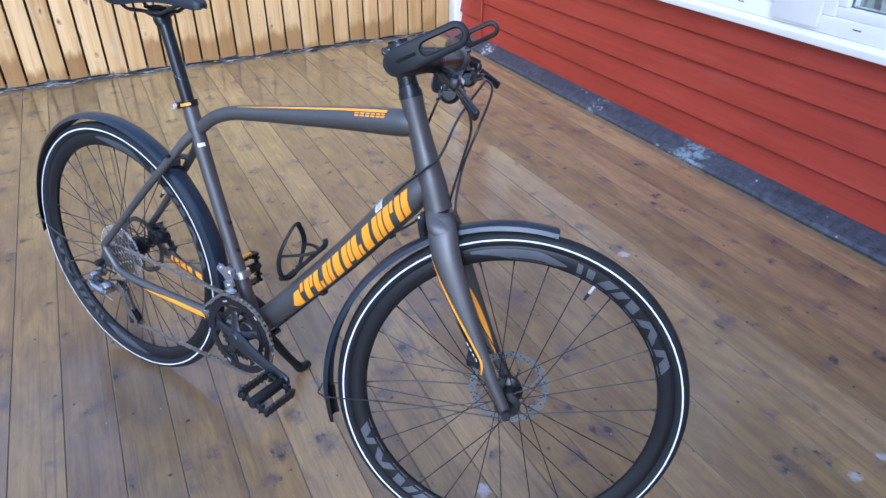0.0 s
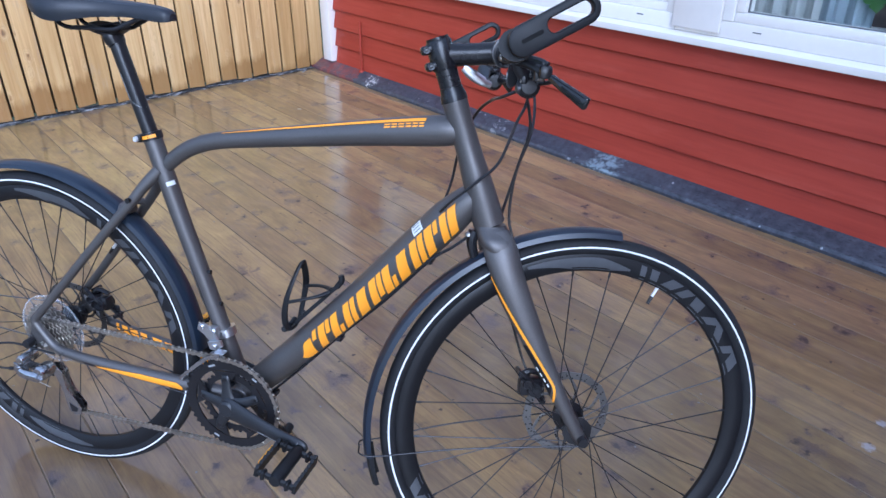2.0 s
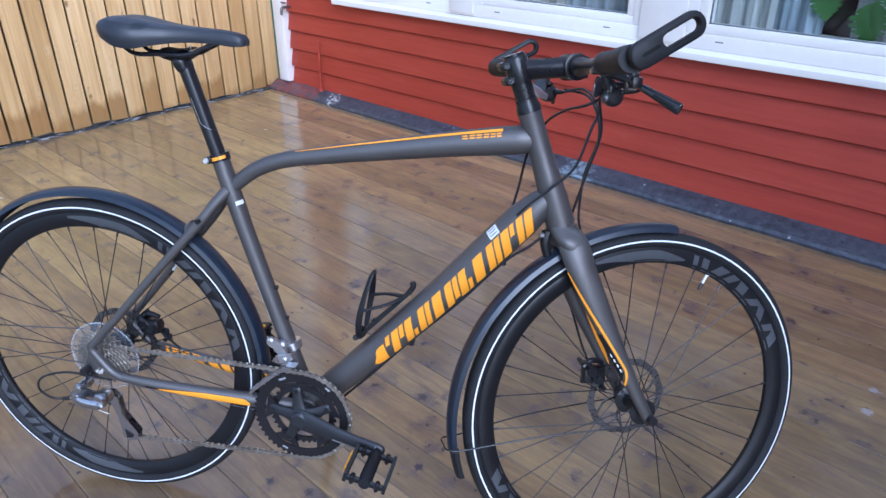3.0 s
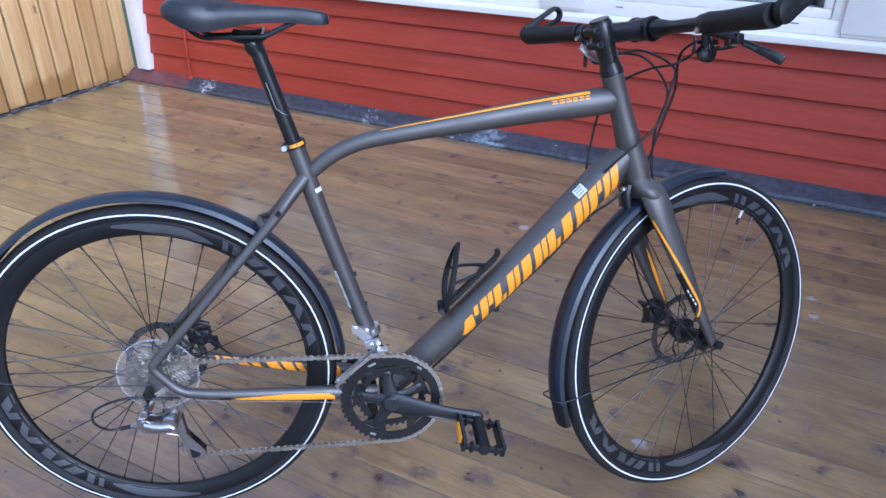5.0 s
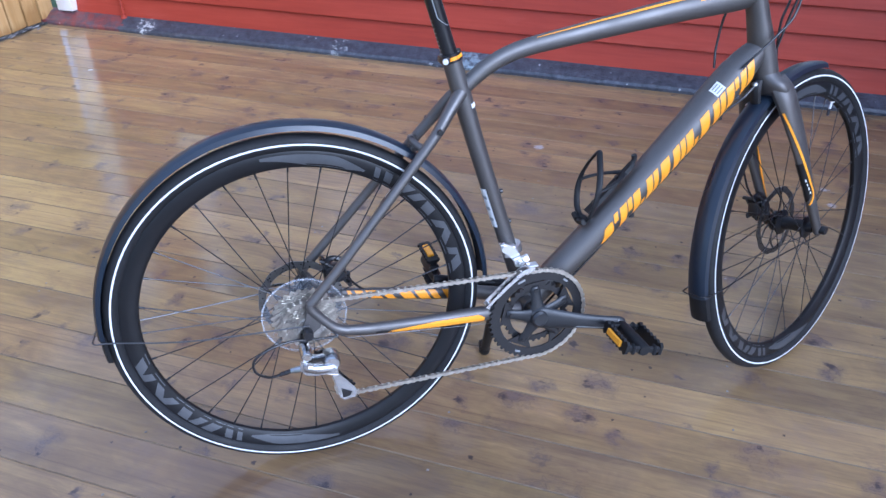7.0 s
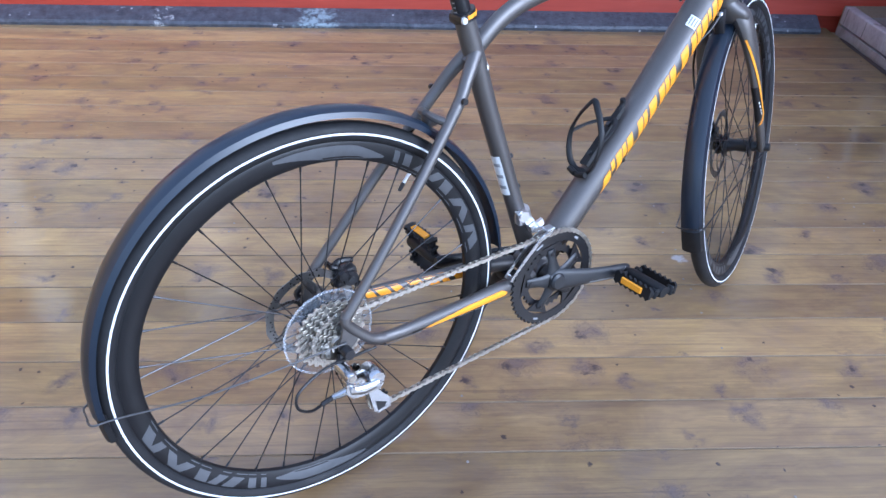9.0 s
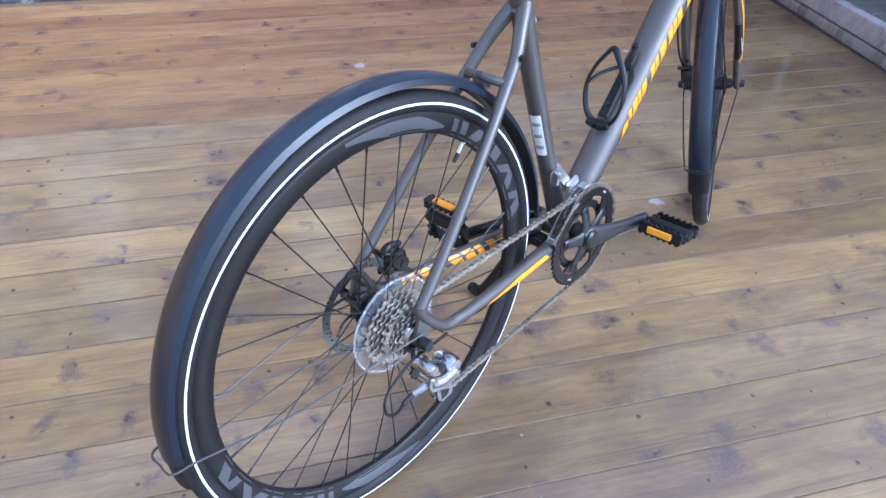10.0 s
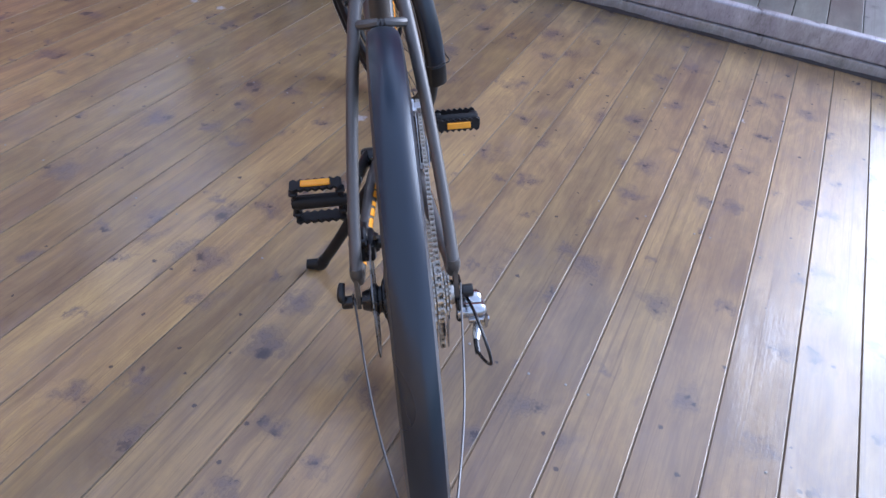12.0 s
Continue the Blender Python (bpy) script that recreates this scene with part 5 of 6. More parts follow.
# ---- fenders ----
def fender(front):
    prof = [(-0.0216, -0.0135), (-0.0186, -0.0055), (-0.0125, -0.0016), (-0.0045, 0.0), (0.0045, 0.0), (0.0125, -0.0016), (0.0186, -0.0055), (0.0216, -0.0135), (0.02, -0.0138), (0.0172, -0.0068), (0.0115, -0.0036), (0.004, -0.0022), (-0.004, -0.0022), (-0.0115, -0.0036), (-0.0172, -0.0068), (-0.02, -0.0138)]
    a0, a1 = (82, 189) if front else (2, 177.5)
    bend = lambda w: float(np.interp(w, (80, 110, 150, 180, 200), (0.357, 0.361, 0.368, 0.372, 0.374)) if front else np.interp(w, (0, 60, 110, 150, 180, 200), (0.362, 0.366, 0.366, 0.358, 0.3535, 0.352)))
    ob = part("front_fender" if front else "rear_fender", mesh_of(arc_sheet(bend, a0, a1, 60, prof), "fender", True, 24), FENDER, bike, "satin black plastic fender")
    ob.matrix_basis = STEER @ Matrix.Translation(HUB_F) if front else Matrix.Translation(HUB_R)
    flap = arc_sheet(lambda w: bend(w) - 0.0026, a1 - 1.5, a1 + (8.5 if front else 7.5), 10, [(y * (1.04 if h > -0.01 else 1.0), h) for y, h in prof])
    part("mud_flap", mesh_of(flap, "mud_flap", True, 30), MATT, ob, "black rubber flap at the fender's lower end")
    # wire stay: from both axle ends back round the fender's lower end
    w = radians(187 if front else 177.5)
    rim_r = 0.3745 if front else 0.3545
    e = Vector((rim_r * math.cos(w), 0, rim_r * math.sin(w)))
    y = 0.062 if front else 0.076
    pts = [(0.004, -y, -0.012 if front else 0.012), (e.x * 0.55, -y * 0.72, e.z * 0.55), (e.x + 0.03, -0.03, e.z), (e.x - 0.003, -0.023, e.z), (e.x - 0.006, 0, e.z), (e.x - 0.003, 0.023, e.z), (e.x + 0.03, 0.03, e.z), (e.x * 0.55, y * 0.72, e.z * 0.55), (0.004, y, -0.012 if front else 0.012)]
    part("wire_stay", tube(pts, 0.0015, 8, 8), SPOKE if front else WIRE, ob)
    if front:
        part("mount_bracket", tube([(-0.196, 0, 0.349, 0.009), (-0.2, 0, 0.33, 0.009), (-0.196, 0, 0.31, 0.008), (-0.19, 0, 0.296, 0.008)], 0.009, 10, 3, flat=1.3), BLACK, ob)
        for p, r in (((0.902, -0.0166, 0.687), 0.0055), ((0.907, 0.0, 0.640), 0.0035), ((0.918, 0.0, 0.649), 0.0035)):
            q = STEER.inverted() @ Vector(p) - HUB_F
            part("mount_bolt", lathe([(0, -0.003), (r, -0.003), (r, 0.002), (r * 0.6, 0.004), (0, 0.004)], 10, "z", q), SILVER, ob)
    return ob


fender(False), fender(True)

# ---- seatpost and saddle ----
POST_TOP = Vector((0.2475, 0, 0.952))
post = bp("seatpost", tube([(0.305, 0, 0.757, 0.0138), tuple(POST_TOP) + (0.0138,)], 0.0138, 20, 1), BLACK, "black aluminium seatpost")
head = bmesh.new()
tube([(0.2495, 0, 0.944, 0.0145), (0.243, 0, 0.957, 0.017), (0.24, 0, 0.963, 0.016)], 0.015, 16, 3, head, flat=1.15)
tube([(0.207, 0, 0.9685, 0.004, 4.2), (0.222, 0, 0.9655, 0.006, 3.2), (0.24, 0, 0.964, 0.0075, 2.6), (0.258, 0, 0.967, 0.006, 3.2), (0.27, 0, 0.973, 0.004, 4.2)], 0.006, 14, 3, head)
tube([(0.214, 0, 0.979, 0.0028, 8.0), (0.238, 0, 0.977, 0.0032, 7.5), (0.262, 0, 0.981, 0.0028, 8.0)], 0.003, 12, 3, head)
bp("seatpost_head", head, BLACK, parent=post)
bp("post_bolt", rod((0.256, 0, 0.958), (0.262, 0, 0.986), 0.0025, 8), CHROME, parent=post)
bp("post_print", ribbon([(0.305, 0, 0.757), (0.2475, 0, 0.952)], 0.0138, 0.4, 0.72, lambda u: -85 + 100 * min(1.0, u / 0.3) ** 0.45, lambda u: -79 + 100 * min(1.0, u / 0.3) ** 0.45, n=24, m=2, lift=0.0006), INK, parent=post)
for k in range(9):
    bp("height_mark", ribbon([(0.305, 0, 0.757), (0.2475, 0, 0.952)], 0.0138, 0.2 + 0.035 * k, 0.209 + 0.035 * k, 64, 84, n=1, m=3), INK, parent=post)
sb = bmesh.new()
rows = []
stations = [(0.108, 0.028, 1.018, 0.014), (0.114, 0.046, 1.026, 0.024), (0.13, 0.06, 1.033, 0.042), (0.155, 0.066, 1.034, 0.056), (0.182, 0.062, 1.03, 0.055), (0.212, 0.05, 1.0245, 0.043), (0.245, 0.036, 1.02, 0.033), (0.28, 0.026, 1.017, 0.028), (0.318, 0.0205, 1.0145, 0.027), (0.345, 0.0185, 1.011, 0.027), (0.362, 0.0155, 1.007, 0.0225), (0.37, 0.009, 1.001, 0.014)]
for q in smooth_points(stations, 3):
    x, hw, top, deep = q
    row = []
    for a, b in ((-0.94, -1.0), (-1.0, -0.72), (-0.985, -0.38), (-0.86, -0.14), (-0.6, -0.02), (-0.3, 0.015), (0.0, -0.03), (0.3, 0.015), (0.6, -0.02), (0.86, -0.14), (0.985, -0.38), (1.0, -0.72), (0.94, -1.0), (0.5, -0.8), (0.0, -0.74), (-0.5, -0.8)):
        row.append(Vector((x, a * hw, top + b * deep * 0.86)))
    rows.append(row)
grid_faces(sb, rows, close_u=True, caps=True)
bmesh.ops.recalc_face_normals(sb, faces=sb.faces)
saddle = bp("saddle", sb, SADDLE, "dark grey padded sports saddle")
for s in (1, -1):
    rail = [(0.142, 0.03 * s, 0.999), (0.15, 0.028 * s, 0.984), (0.17, 0.025 * s, 0.9715), (0.21, 0.022 * s, 0.9715), (0.262, 0.0215 * s, 0.9715), (0.288, 0.017 * s, 0.981), (0.318, 0.011 * s, 0.994)]
    bp("saddle_rail", tube(rail, 0.004, 8, 5), BLACK, parent=saddle)

# ---- headset, stem, bar, grips, levers: steered ----
up = AXIS
low = Vector((0.8645, 0, 0.9))
sb = tube([tuple(low - up * 0.002) + (0.0215,), tuple(low + up * 0.006) + (0.021,), tuple(low + up * 0.013) + (0.0185,), tuple(low + up * 0.02) + (0.0178,)], 0.02, 20, 1)
headset = bp("headset_cover", sb, BLACK, "black headset cover and spacers", True)
bp("spacer", tube([tuple(low + up * 0.0205), tuple(low + up * 0.037)], 0.0172, 20, 1), BLACK, parent=headset)
bp("spacer", tube([tuple(low + up * 0.0375), tuple(low + up * 0.0475)], 0.0175, 20, 1), BLACK, parent=headset)
STEM_C = low + up * 0.069
BAR_C = Vector((0.937, 0, 0.972))
stb = tube([tuple(low + up * 0.048) + (0.0195,), tuple(low + up * 0.052) + (0.0205,), tuple(low + up * 0.088) + (0.0205,), tuple(low + up * 0.092) + (0.0185,)], 0.02, 20, 1)
tube([tuple(STEM_C) + (0.0185,), tuple(STEM_C.lerp(BAR_C, 0.5)) + (0.0168,), tuple(BAR_C - Vector((0.01, 0, 0))) + (0.0175,)], 0.017, 16, 3, stb)
lathe([(0.0, -0.023), (0.0195, -0.023), (0.0205, -0.02), (0.0205, 0.02), (0.0195, 0.023), (0.0, 0.023)], 24, "y", BAR_C, stb)
for y in (-0.0205, 0.0205):
    lathe([(0.0195, -0.0035), (0.0222, -0.003), (0.0222, 0.003), (0.0195, 0.0035)], 24, "y", BAR_C + Vector((0, y, 0)), stb, close=True)
stem = bp("stem", stb, BLACK, "black alloy stem", True)
for dz in (0.057, 0.082):
    ear = box((0.021, 0.031, 0.0135), (0, 0, 0), 0.0048, 3)
    bmesh.ops.transform(ear, matrix=Matrix.Translation(low + up * dz - Vector((0.0185, 0, 0.0062))) @ Matrix.Rotation(radians(-19), 4, "Y"), verts=ear.verts)
    clamp_ear = bp("stem_ear", ear, BLACK, parent=stem)
    bp("stem_bolt", lathe([(0, -0.0135), (0.0026, -0.0135), (0.0028, -0.0172), (0.0052, -0.0175), (0.0052, 0.0175), (0.0028, 0.0172), (0.0026, 0.0135), (0, 0.0135)], 12, "y", low + up * dz - Vector((0.0205, 0, 0.0066))), GREYALLOY, parent=clamp_ear)
for sy in (1, -1):
    for dz in (0.014, -0.014):
        bp("stem_bolt", lathe([(0, 0.012), (0.004, 0.012), (0.004, 0.022), (0, 0.022)], 10, "x", (BAR_C.x, 0.015 * sy, BAR_C.z + dz)), BLACK, parent=stem)
bp("stem_cap", tube([tuple(low + up * 0.092), tuple(low + up * 0.096)], 0.0175, 20, 1), BLACK, parent=stem)


def bar_at(y):
    """Centre of the handlebar at the distance y from its middle."""
    u = max(0.0, abs(y) - 0.06) / 0.245
    return Vector((BAR_C.x - 0.043 * u ** 1.15, y, BAR_C.z + 0.004 * u))


bp("handlebar", tube([(*bar_at(y), 0.0155 if abs(y) < 0.07 else 0.0112) for y in (-0.3, -0.24, -0.17, -0.1, -0.07, -0.04, 0.0, 0.04, 0.07, 0.1, 0.17, 0.24, 0.3)], 0.012, 14, 3), BLACK, "black flat handlebar", True)
for s in (1, -1):
    g = [(*bar_at(y * s), r) for y, r in ((0.168, 0.0165), (0.172, 0.0172), (0.2, 0.0165), (0.235, 0.0172), (0.272, 0.0185), (0.302, 0.0182))]
    grip = bp("grip", tube(g, 0.017, 16, 3, up=(1, 0, 0), flat=1.1), MATT, "black rubber grip", True)
    bp("grip_collar", tube([tuple(bar_at(0.162 * s)), tuple(bar_at(0.168 * s))], 0.0178, 16, 1), BLACK, parent=grip)
    # bar end: a flat racetrack shape, solid round the bar, open towards its tip
    e = bar_at(0.308 * s)
    way, wide = Vector((0.87, -0.06 * s, 0.49)).normalized(), Vector((-0.49, 0, 0.87)).normalized()
    o = e + Vector((0, 0.004 * s, 0)) - way * 0.004
    def racetrack(u0, u1, half, y, n=10):
        """A long oval in the plane of the bar end, at the height y across it."""
        pts = [(u1 - half + half * math.cos(math.pi * (k / n - 0.5)), half * math.sin(math.pi * (k / n - 0.5))) for k in range(n + 1)]
        pts += [(u0 + half - half * math.cos(math.pi * (k / n - 0.5)), -half * math.sin(math.pi * (k / n - 0.5))) for k in range(n + 1)]
        return [o + way * u + wide * v + Vector((0, y * s, 0)) for u, v in pts]

    rows = []
    for grow, shrink, y in ((-0.0028, None, 0.0072), (-0.0006, None, 0.0058), (0.0, None, 0.003), (0.0, None, -0.003), (-0.0006, None, -0.0058), (-0.0028, None, -0.0072),
                            (None, 0.0016, -0.0072), (None, 0.0, -0.005), (None, 0.0, 0.005), (None, 0.0016, 0.0072)):
        rows.append(racetrack(-0.006 - grow, 0.107 + grow, 0.0176 + grow, y) if grow is not None else racetrack(0.042 - shrink, 0.0985 + shrink, 0.0084 + shrink, y))
    eb = bmesh.new()
    grid_faces(eb, rows, close_u=True, close_v=True)
    bmesh.ops.recalc_face_normals(eb, faces=eb.faces)
    end = bp("bar_end", eb, MATT, "black bar end with an open slot", True)
    cut = bmesh.new()
    grid_faces(cut, [racetrack(0.008, 0.036, 0.0023, 0.0066, 4), racetrack(0.008, 0.036, 0.0023, 0.0076, 4)], close_u=True, caps=True)
    bmesh.ops.recalc_face_normals(cut, faces=cut.faces)
    bp("bar_end_slot", cut, SLOT, parent=end)
    # brake lever: a bracket off the clamp, a knuckle and a flat blade
    def at(x, y, z):
        return Vector((x, y * s, z))

    c = bar_at(0.152 * s)
    lb = tube([(*at(0.929, 0.154, 0.962), 0.0085), (*at(0.942, 0.168, 0.957), 0.0075), (*at(0.957, 0.184, 0.949), 0.0085)], 0.008, 10, 4)
    box((0.017, 0.02, 0.017), at(0.9585, 0.1855, 0.9475), 0.004, 2, lb)
    box((0.009, 0.012, 0.024), at(0.95, 0.178, 0.947), 0.003, 2, lb)
    lever = bp("brake_lever", lb, BLACK, "black brake lever with a flat two-finger blade", True)
    foot, tip = at(0.964, 0.193, 0.942), at(1.001, 0.243, 0.911)
    run_way = (tip - foot).normalized()
    flat_way = run_way.cross(Vector((0, 0, 1))).normalized()
    turn = Matrix((run_way, flat_way, run_way.cross(flat_way))).transposed().to_4x4()
    bb = box(((tip - foot).length, 0.0085, 0.0155), (0, 0, 0), 0.0036, 3)
    for q in bb.verts:
        q.co.z *= 0.62 + 0.5 * min(1.0, (q.co.x + 0.034) / 0.03)
    bmesh.ops.transform(bb, matrix=Matrix.Translation((foot + tip) / 2) @ turn, verts=bb.verts)
    blade = bp("lever_blade", bb, LEVERBLACK, parent=lever)
    gb = box((0.038, 0.0096, 0.0062), (0.008, 0, 0.0006), 0.0022, 2)
    bmesh.ops.transform(gb, matrix=Matrix.Translation((foot + tip) / 2) @ turn, verts=gb.verts)
    bp("blade_inlay", gb, MATT, parent=blade)
    bp("lever_pivot", lathe([(0, -0.0125), (0.0042, -0.0125), (0.0042, 0.0125), (0, 0.0125)], 12, "z", at(0.956, 0.183, 0.948)), GREYALLOY, parent=lever)
    bp("reach_screw", rod(at(0.947, 0.176, 0.938), at(0.957, 0.19, 0.9385), 0.0024, 8), CHROME, parent=lever)
    bp("lever_link", tube([(*at(0.936, 0.166, 0.966), 0.004), (*at(0.951, 0.178, 0.962), 0.0042), (*at(0.962, 0.188, 0.957), 0.0036)], 0.004, 8, 3), GREYALLOY, parent=lever)
    # shifter: clamp, bracket, round pod with a thumb paddle and small fittings
    hb = lathe([(0.0115, -0.0075), (0.0148, -0.0075), (0.0156, -0.005), (0.0156, 0.005), (0.0148, 0.0075), (0.0115, 0.0075)], 24, "y", c, close=True)
    box((0.012, 0.0135, 0.012), c + Vector((-0.011, 0, -0.0095)), 0.003, 2, hb)
    tube([(*(c + Vector((0.004, 0, -0.012))), 0.0085, 0.7), (*at(0.934, 0.147, 0.95), 0.0095, 0.7), (*at(0.945, 0.14, 0.938), 0.011, 0.8)], 0.009, 12, 4, hb)
    shifter = bp("shifter", hb, GREYALLOY, "black and grey trigger shifter under the bar", True)
    bp("clamp_bolt", lathe([(0, -0.0165), (0.0022, -0.0165), (0.0022, -0.0155), (0.0042, -0.016), (0.0042, -0.011), (0, -0.011)], 12, "x", c + Vector((-0.003, 0, -0.01))), CHROME, parent=shifter)
    pod = at(0.948, 0.136, 0.928)
    bp("shifter_body", lathe([(0.0, -0.0125), (0.0105, -0.012), (0.0145, -0.0085), (0.0155, -0.002), (0.0155, 0.004), (0.013, 0.0095), (0.008, 0.012), (0.0, 0.0125)], 24, "y", pod), BLACK, parent=shifter)
    bp("shifter_band", lathe([(0.0152, -0.0035), (0.0166, -0.0025), (0.0166, 0.0035), (0.0152, 0.0045)], 24, "y", pod + at(0, 0.003, 0), close=True), GREYALLOY, parent=shifter)
    bp("shifter_cap", lathe([(0.0, -0.0185), (0.0042, -0.018), (0.0072, -0.016), (0.0082, -0.012), (0.0, -0.012)], 20, "x", pod + at(0.0005, 0.003, -0.003)), PODGREY, parent=shifter)
    disc = lathe([(0.0, -0.0022), (0.0115, -0.0016), (0.0132, 0.0), (0.0115, 0.0016), (0.0, 0.0012)], 24, "z")
    for q in disc.verts:
        q.co.y *= 1.25
        q.co.z += 9.0 * q.co.y * q.co.y
    bmesh.ops.transform(disc, matrix=Matrix.Translation(at(0.928, 0.1285, 0.94)) @ Vector((-0.55, -0.8 * s, 0.1)).to_track_quat("Z", "Y").to_matrix().to_4x4(), verts=disc.verts)
    bp("thumb_paddle", disc, PODGREY, parent=shifter)
    for dx, dy, dz, a, b, d in ((0.004, 0.011, 0.016, 0.013, 0.008, 0.009), (-0.008, 0.013, 0.009, 0.008, 0.006, 0.012), (0.013, 0.008, 0.006, 0.009, 0.012, 0.008), (-0.002, -0.01, 0.017, 0.012, 0.009, 0.006)):
        bp("shifter_lug", box((a, b, d), pod + at(dx, dy, dz), 0.002, 2), BLACK, parent=shifter)
    bp("pod_screw", lathe([(0, -0.015), (0.003, -0.015), (0.003, -0.012), (0, -0.012)], 10, "x", pod + at(0.002, 0.011, 0.007)), CHROME, parent=shifter)
    bp("release_trigger", tube([(*(pod + at(0.012, 0.008, 0.004)), 0.004), (*(pod + at(0.021, 0.022, 0.006)), 0.0052), (*(pod + at(0.024, 0.036, 0.008)), 0.004)], 0.005, 10, 4, flat=0.6, up=(0, 0, 1)), BLACK, parent=shifter)
    bp("cable_adjuster", tube([(*(pod + at(0.008, -0.01, 0.002)), 0.0048), (*(pod + at(0.013, -0.026, 0.002)), 0.0046), (*(pod + at(0.015, -0.034, 0.002)), 0.003)], 0.005, 10, 3), BLACK, parent=shifter)
    if s > 0:
        long_blade = tube([(*(pod + at(-0.006, -0.012, -0.008)), 0.005), (*(pod + at(-0.022, -0.014, -0.001)), 0.0085), (*(pod + at(-0.042, -0.015, 0.01)), 0.0095), (*(pod + at(-0.056, -0.014, 0.02)), 0.006)], 0.006, 12, 4, flat=0.3)
        bp("thumb_trigger", long_blade, SILVER, "long silver thumb trigger", parent=shifter)


def steer(p):
    return STEER @ Vector(p)


# cables sag from the bar to the frame and the fork
CABLES = [
    [steer((0.963, 0.10, 0.93)), steer((0.985, 0.05, 0.935)), (0.978, 0.0, 0.907), (0.968, -0.022, 0.876), (0.948, -0.034, 0.817), (0.915, -0.037, 0.782), (0.88, -0.035, 0.75), (0.856, -0.0295, 0.724)],
    [steer((0.963, -0.1, 0.93)), (0.955, -0.06, 0.922), (0.925, -0.01, 0.905), (0.893, 0.032, 0.875), (0.865, 0.05, 0.82), (0.852, 0.05, 0.755), (0.842, 0.034, 0.712)],
    [steer((0.975, 0.12, 0.935)), steer((1.0, 0.06, 0.92)), (0.985, 0.03, 0.86), (0.966, 0.02, 0.79), (0.962, 0.008, 0.72), (0.972, 0.004, 0.68)],
    [(1.005, -0.088, 0.95), (0.99, -0.06, 0.958), (0.978, -0.02, 0.93), (0.986, 0.0, 0.868), (0.972, 0.005, 0.808), (0.957, 0.006, 0.75), (0.945, 0.008, 0.70)],
    [steer((0.962, 0.045, 0.64)), steer((0.972, 0.066, 0.58)), steer((1.0, 0.07, 0.5)), steer((1.02, 0.066, 0.44)), steer((1.035, 0.055, 0.405))],
]
for c in CABLES:
    bp("cable", tube([tuple(p) for p in c], 0.0024, 8, 8), BLACK, "black cable housing")
under = [(0.905, -0.016, 0.686, 0.0026), (0.878, -0.018, 0.662, 0.0026), (0.835, -0.013, 0.627, 0.0026), (0.757, -0.013, 0.5405, 0.0026), (0.661, -0.011, 0.4445, 0.0026), (0.585, -0.012, 0.3645, 0.0026), (0.515, -0.011, 0.294, 0.0026), (0.47, -0.01, 0.246, 0.0026)]
run = bp("cable", tube(under, 0.0026, 8, 5), BLACK, "black cable housing")
for x, z in ((0.835, 0.627), (0.665, 0.444), (0.52, 0.29)):
    bp("cable_guide", box((0.012, 0.02, 0.01), (x, -0.008, z), 0.002, 1), BLACK, parent=run)
bp("cable", tube([(0.052, -0.078, 0.324), (0.02, -0.08, 0.327), (-0.04, -0.09, 0.338), (-0.092, -0.1, 0.325), (-0.1, -0.104, 0.3), (-0.08, -0.1, 0.279), (-0.058, -0.092, 0.2735)], 0.0024, 8, 8), BLACK, "black cable housing")
bp("shift_wire", rod((0.07, -0.072, 0.313), (0.42, -0.035, 0.255), 0.00055, 6), WIRE, "bare steel shift wire")
bp("cable", tube([(0.42, 0.05, 0.262), (0.25, 0.062, 0.285), (0.14, 0.066, 0.318), (0.1, 0.058, 0.356), (0.085, 0.054, 0.375)], 0.0024, 8, 6), BLACK, "black cable housing")

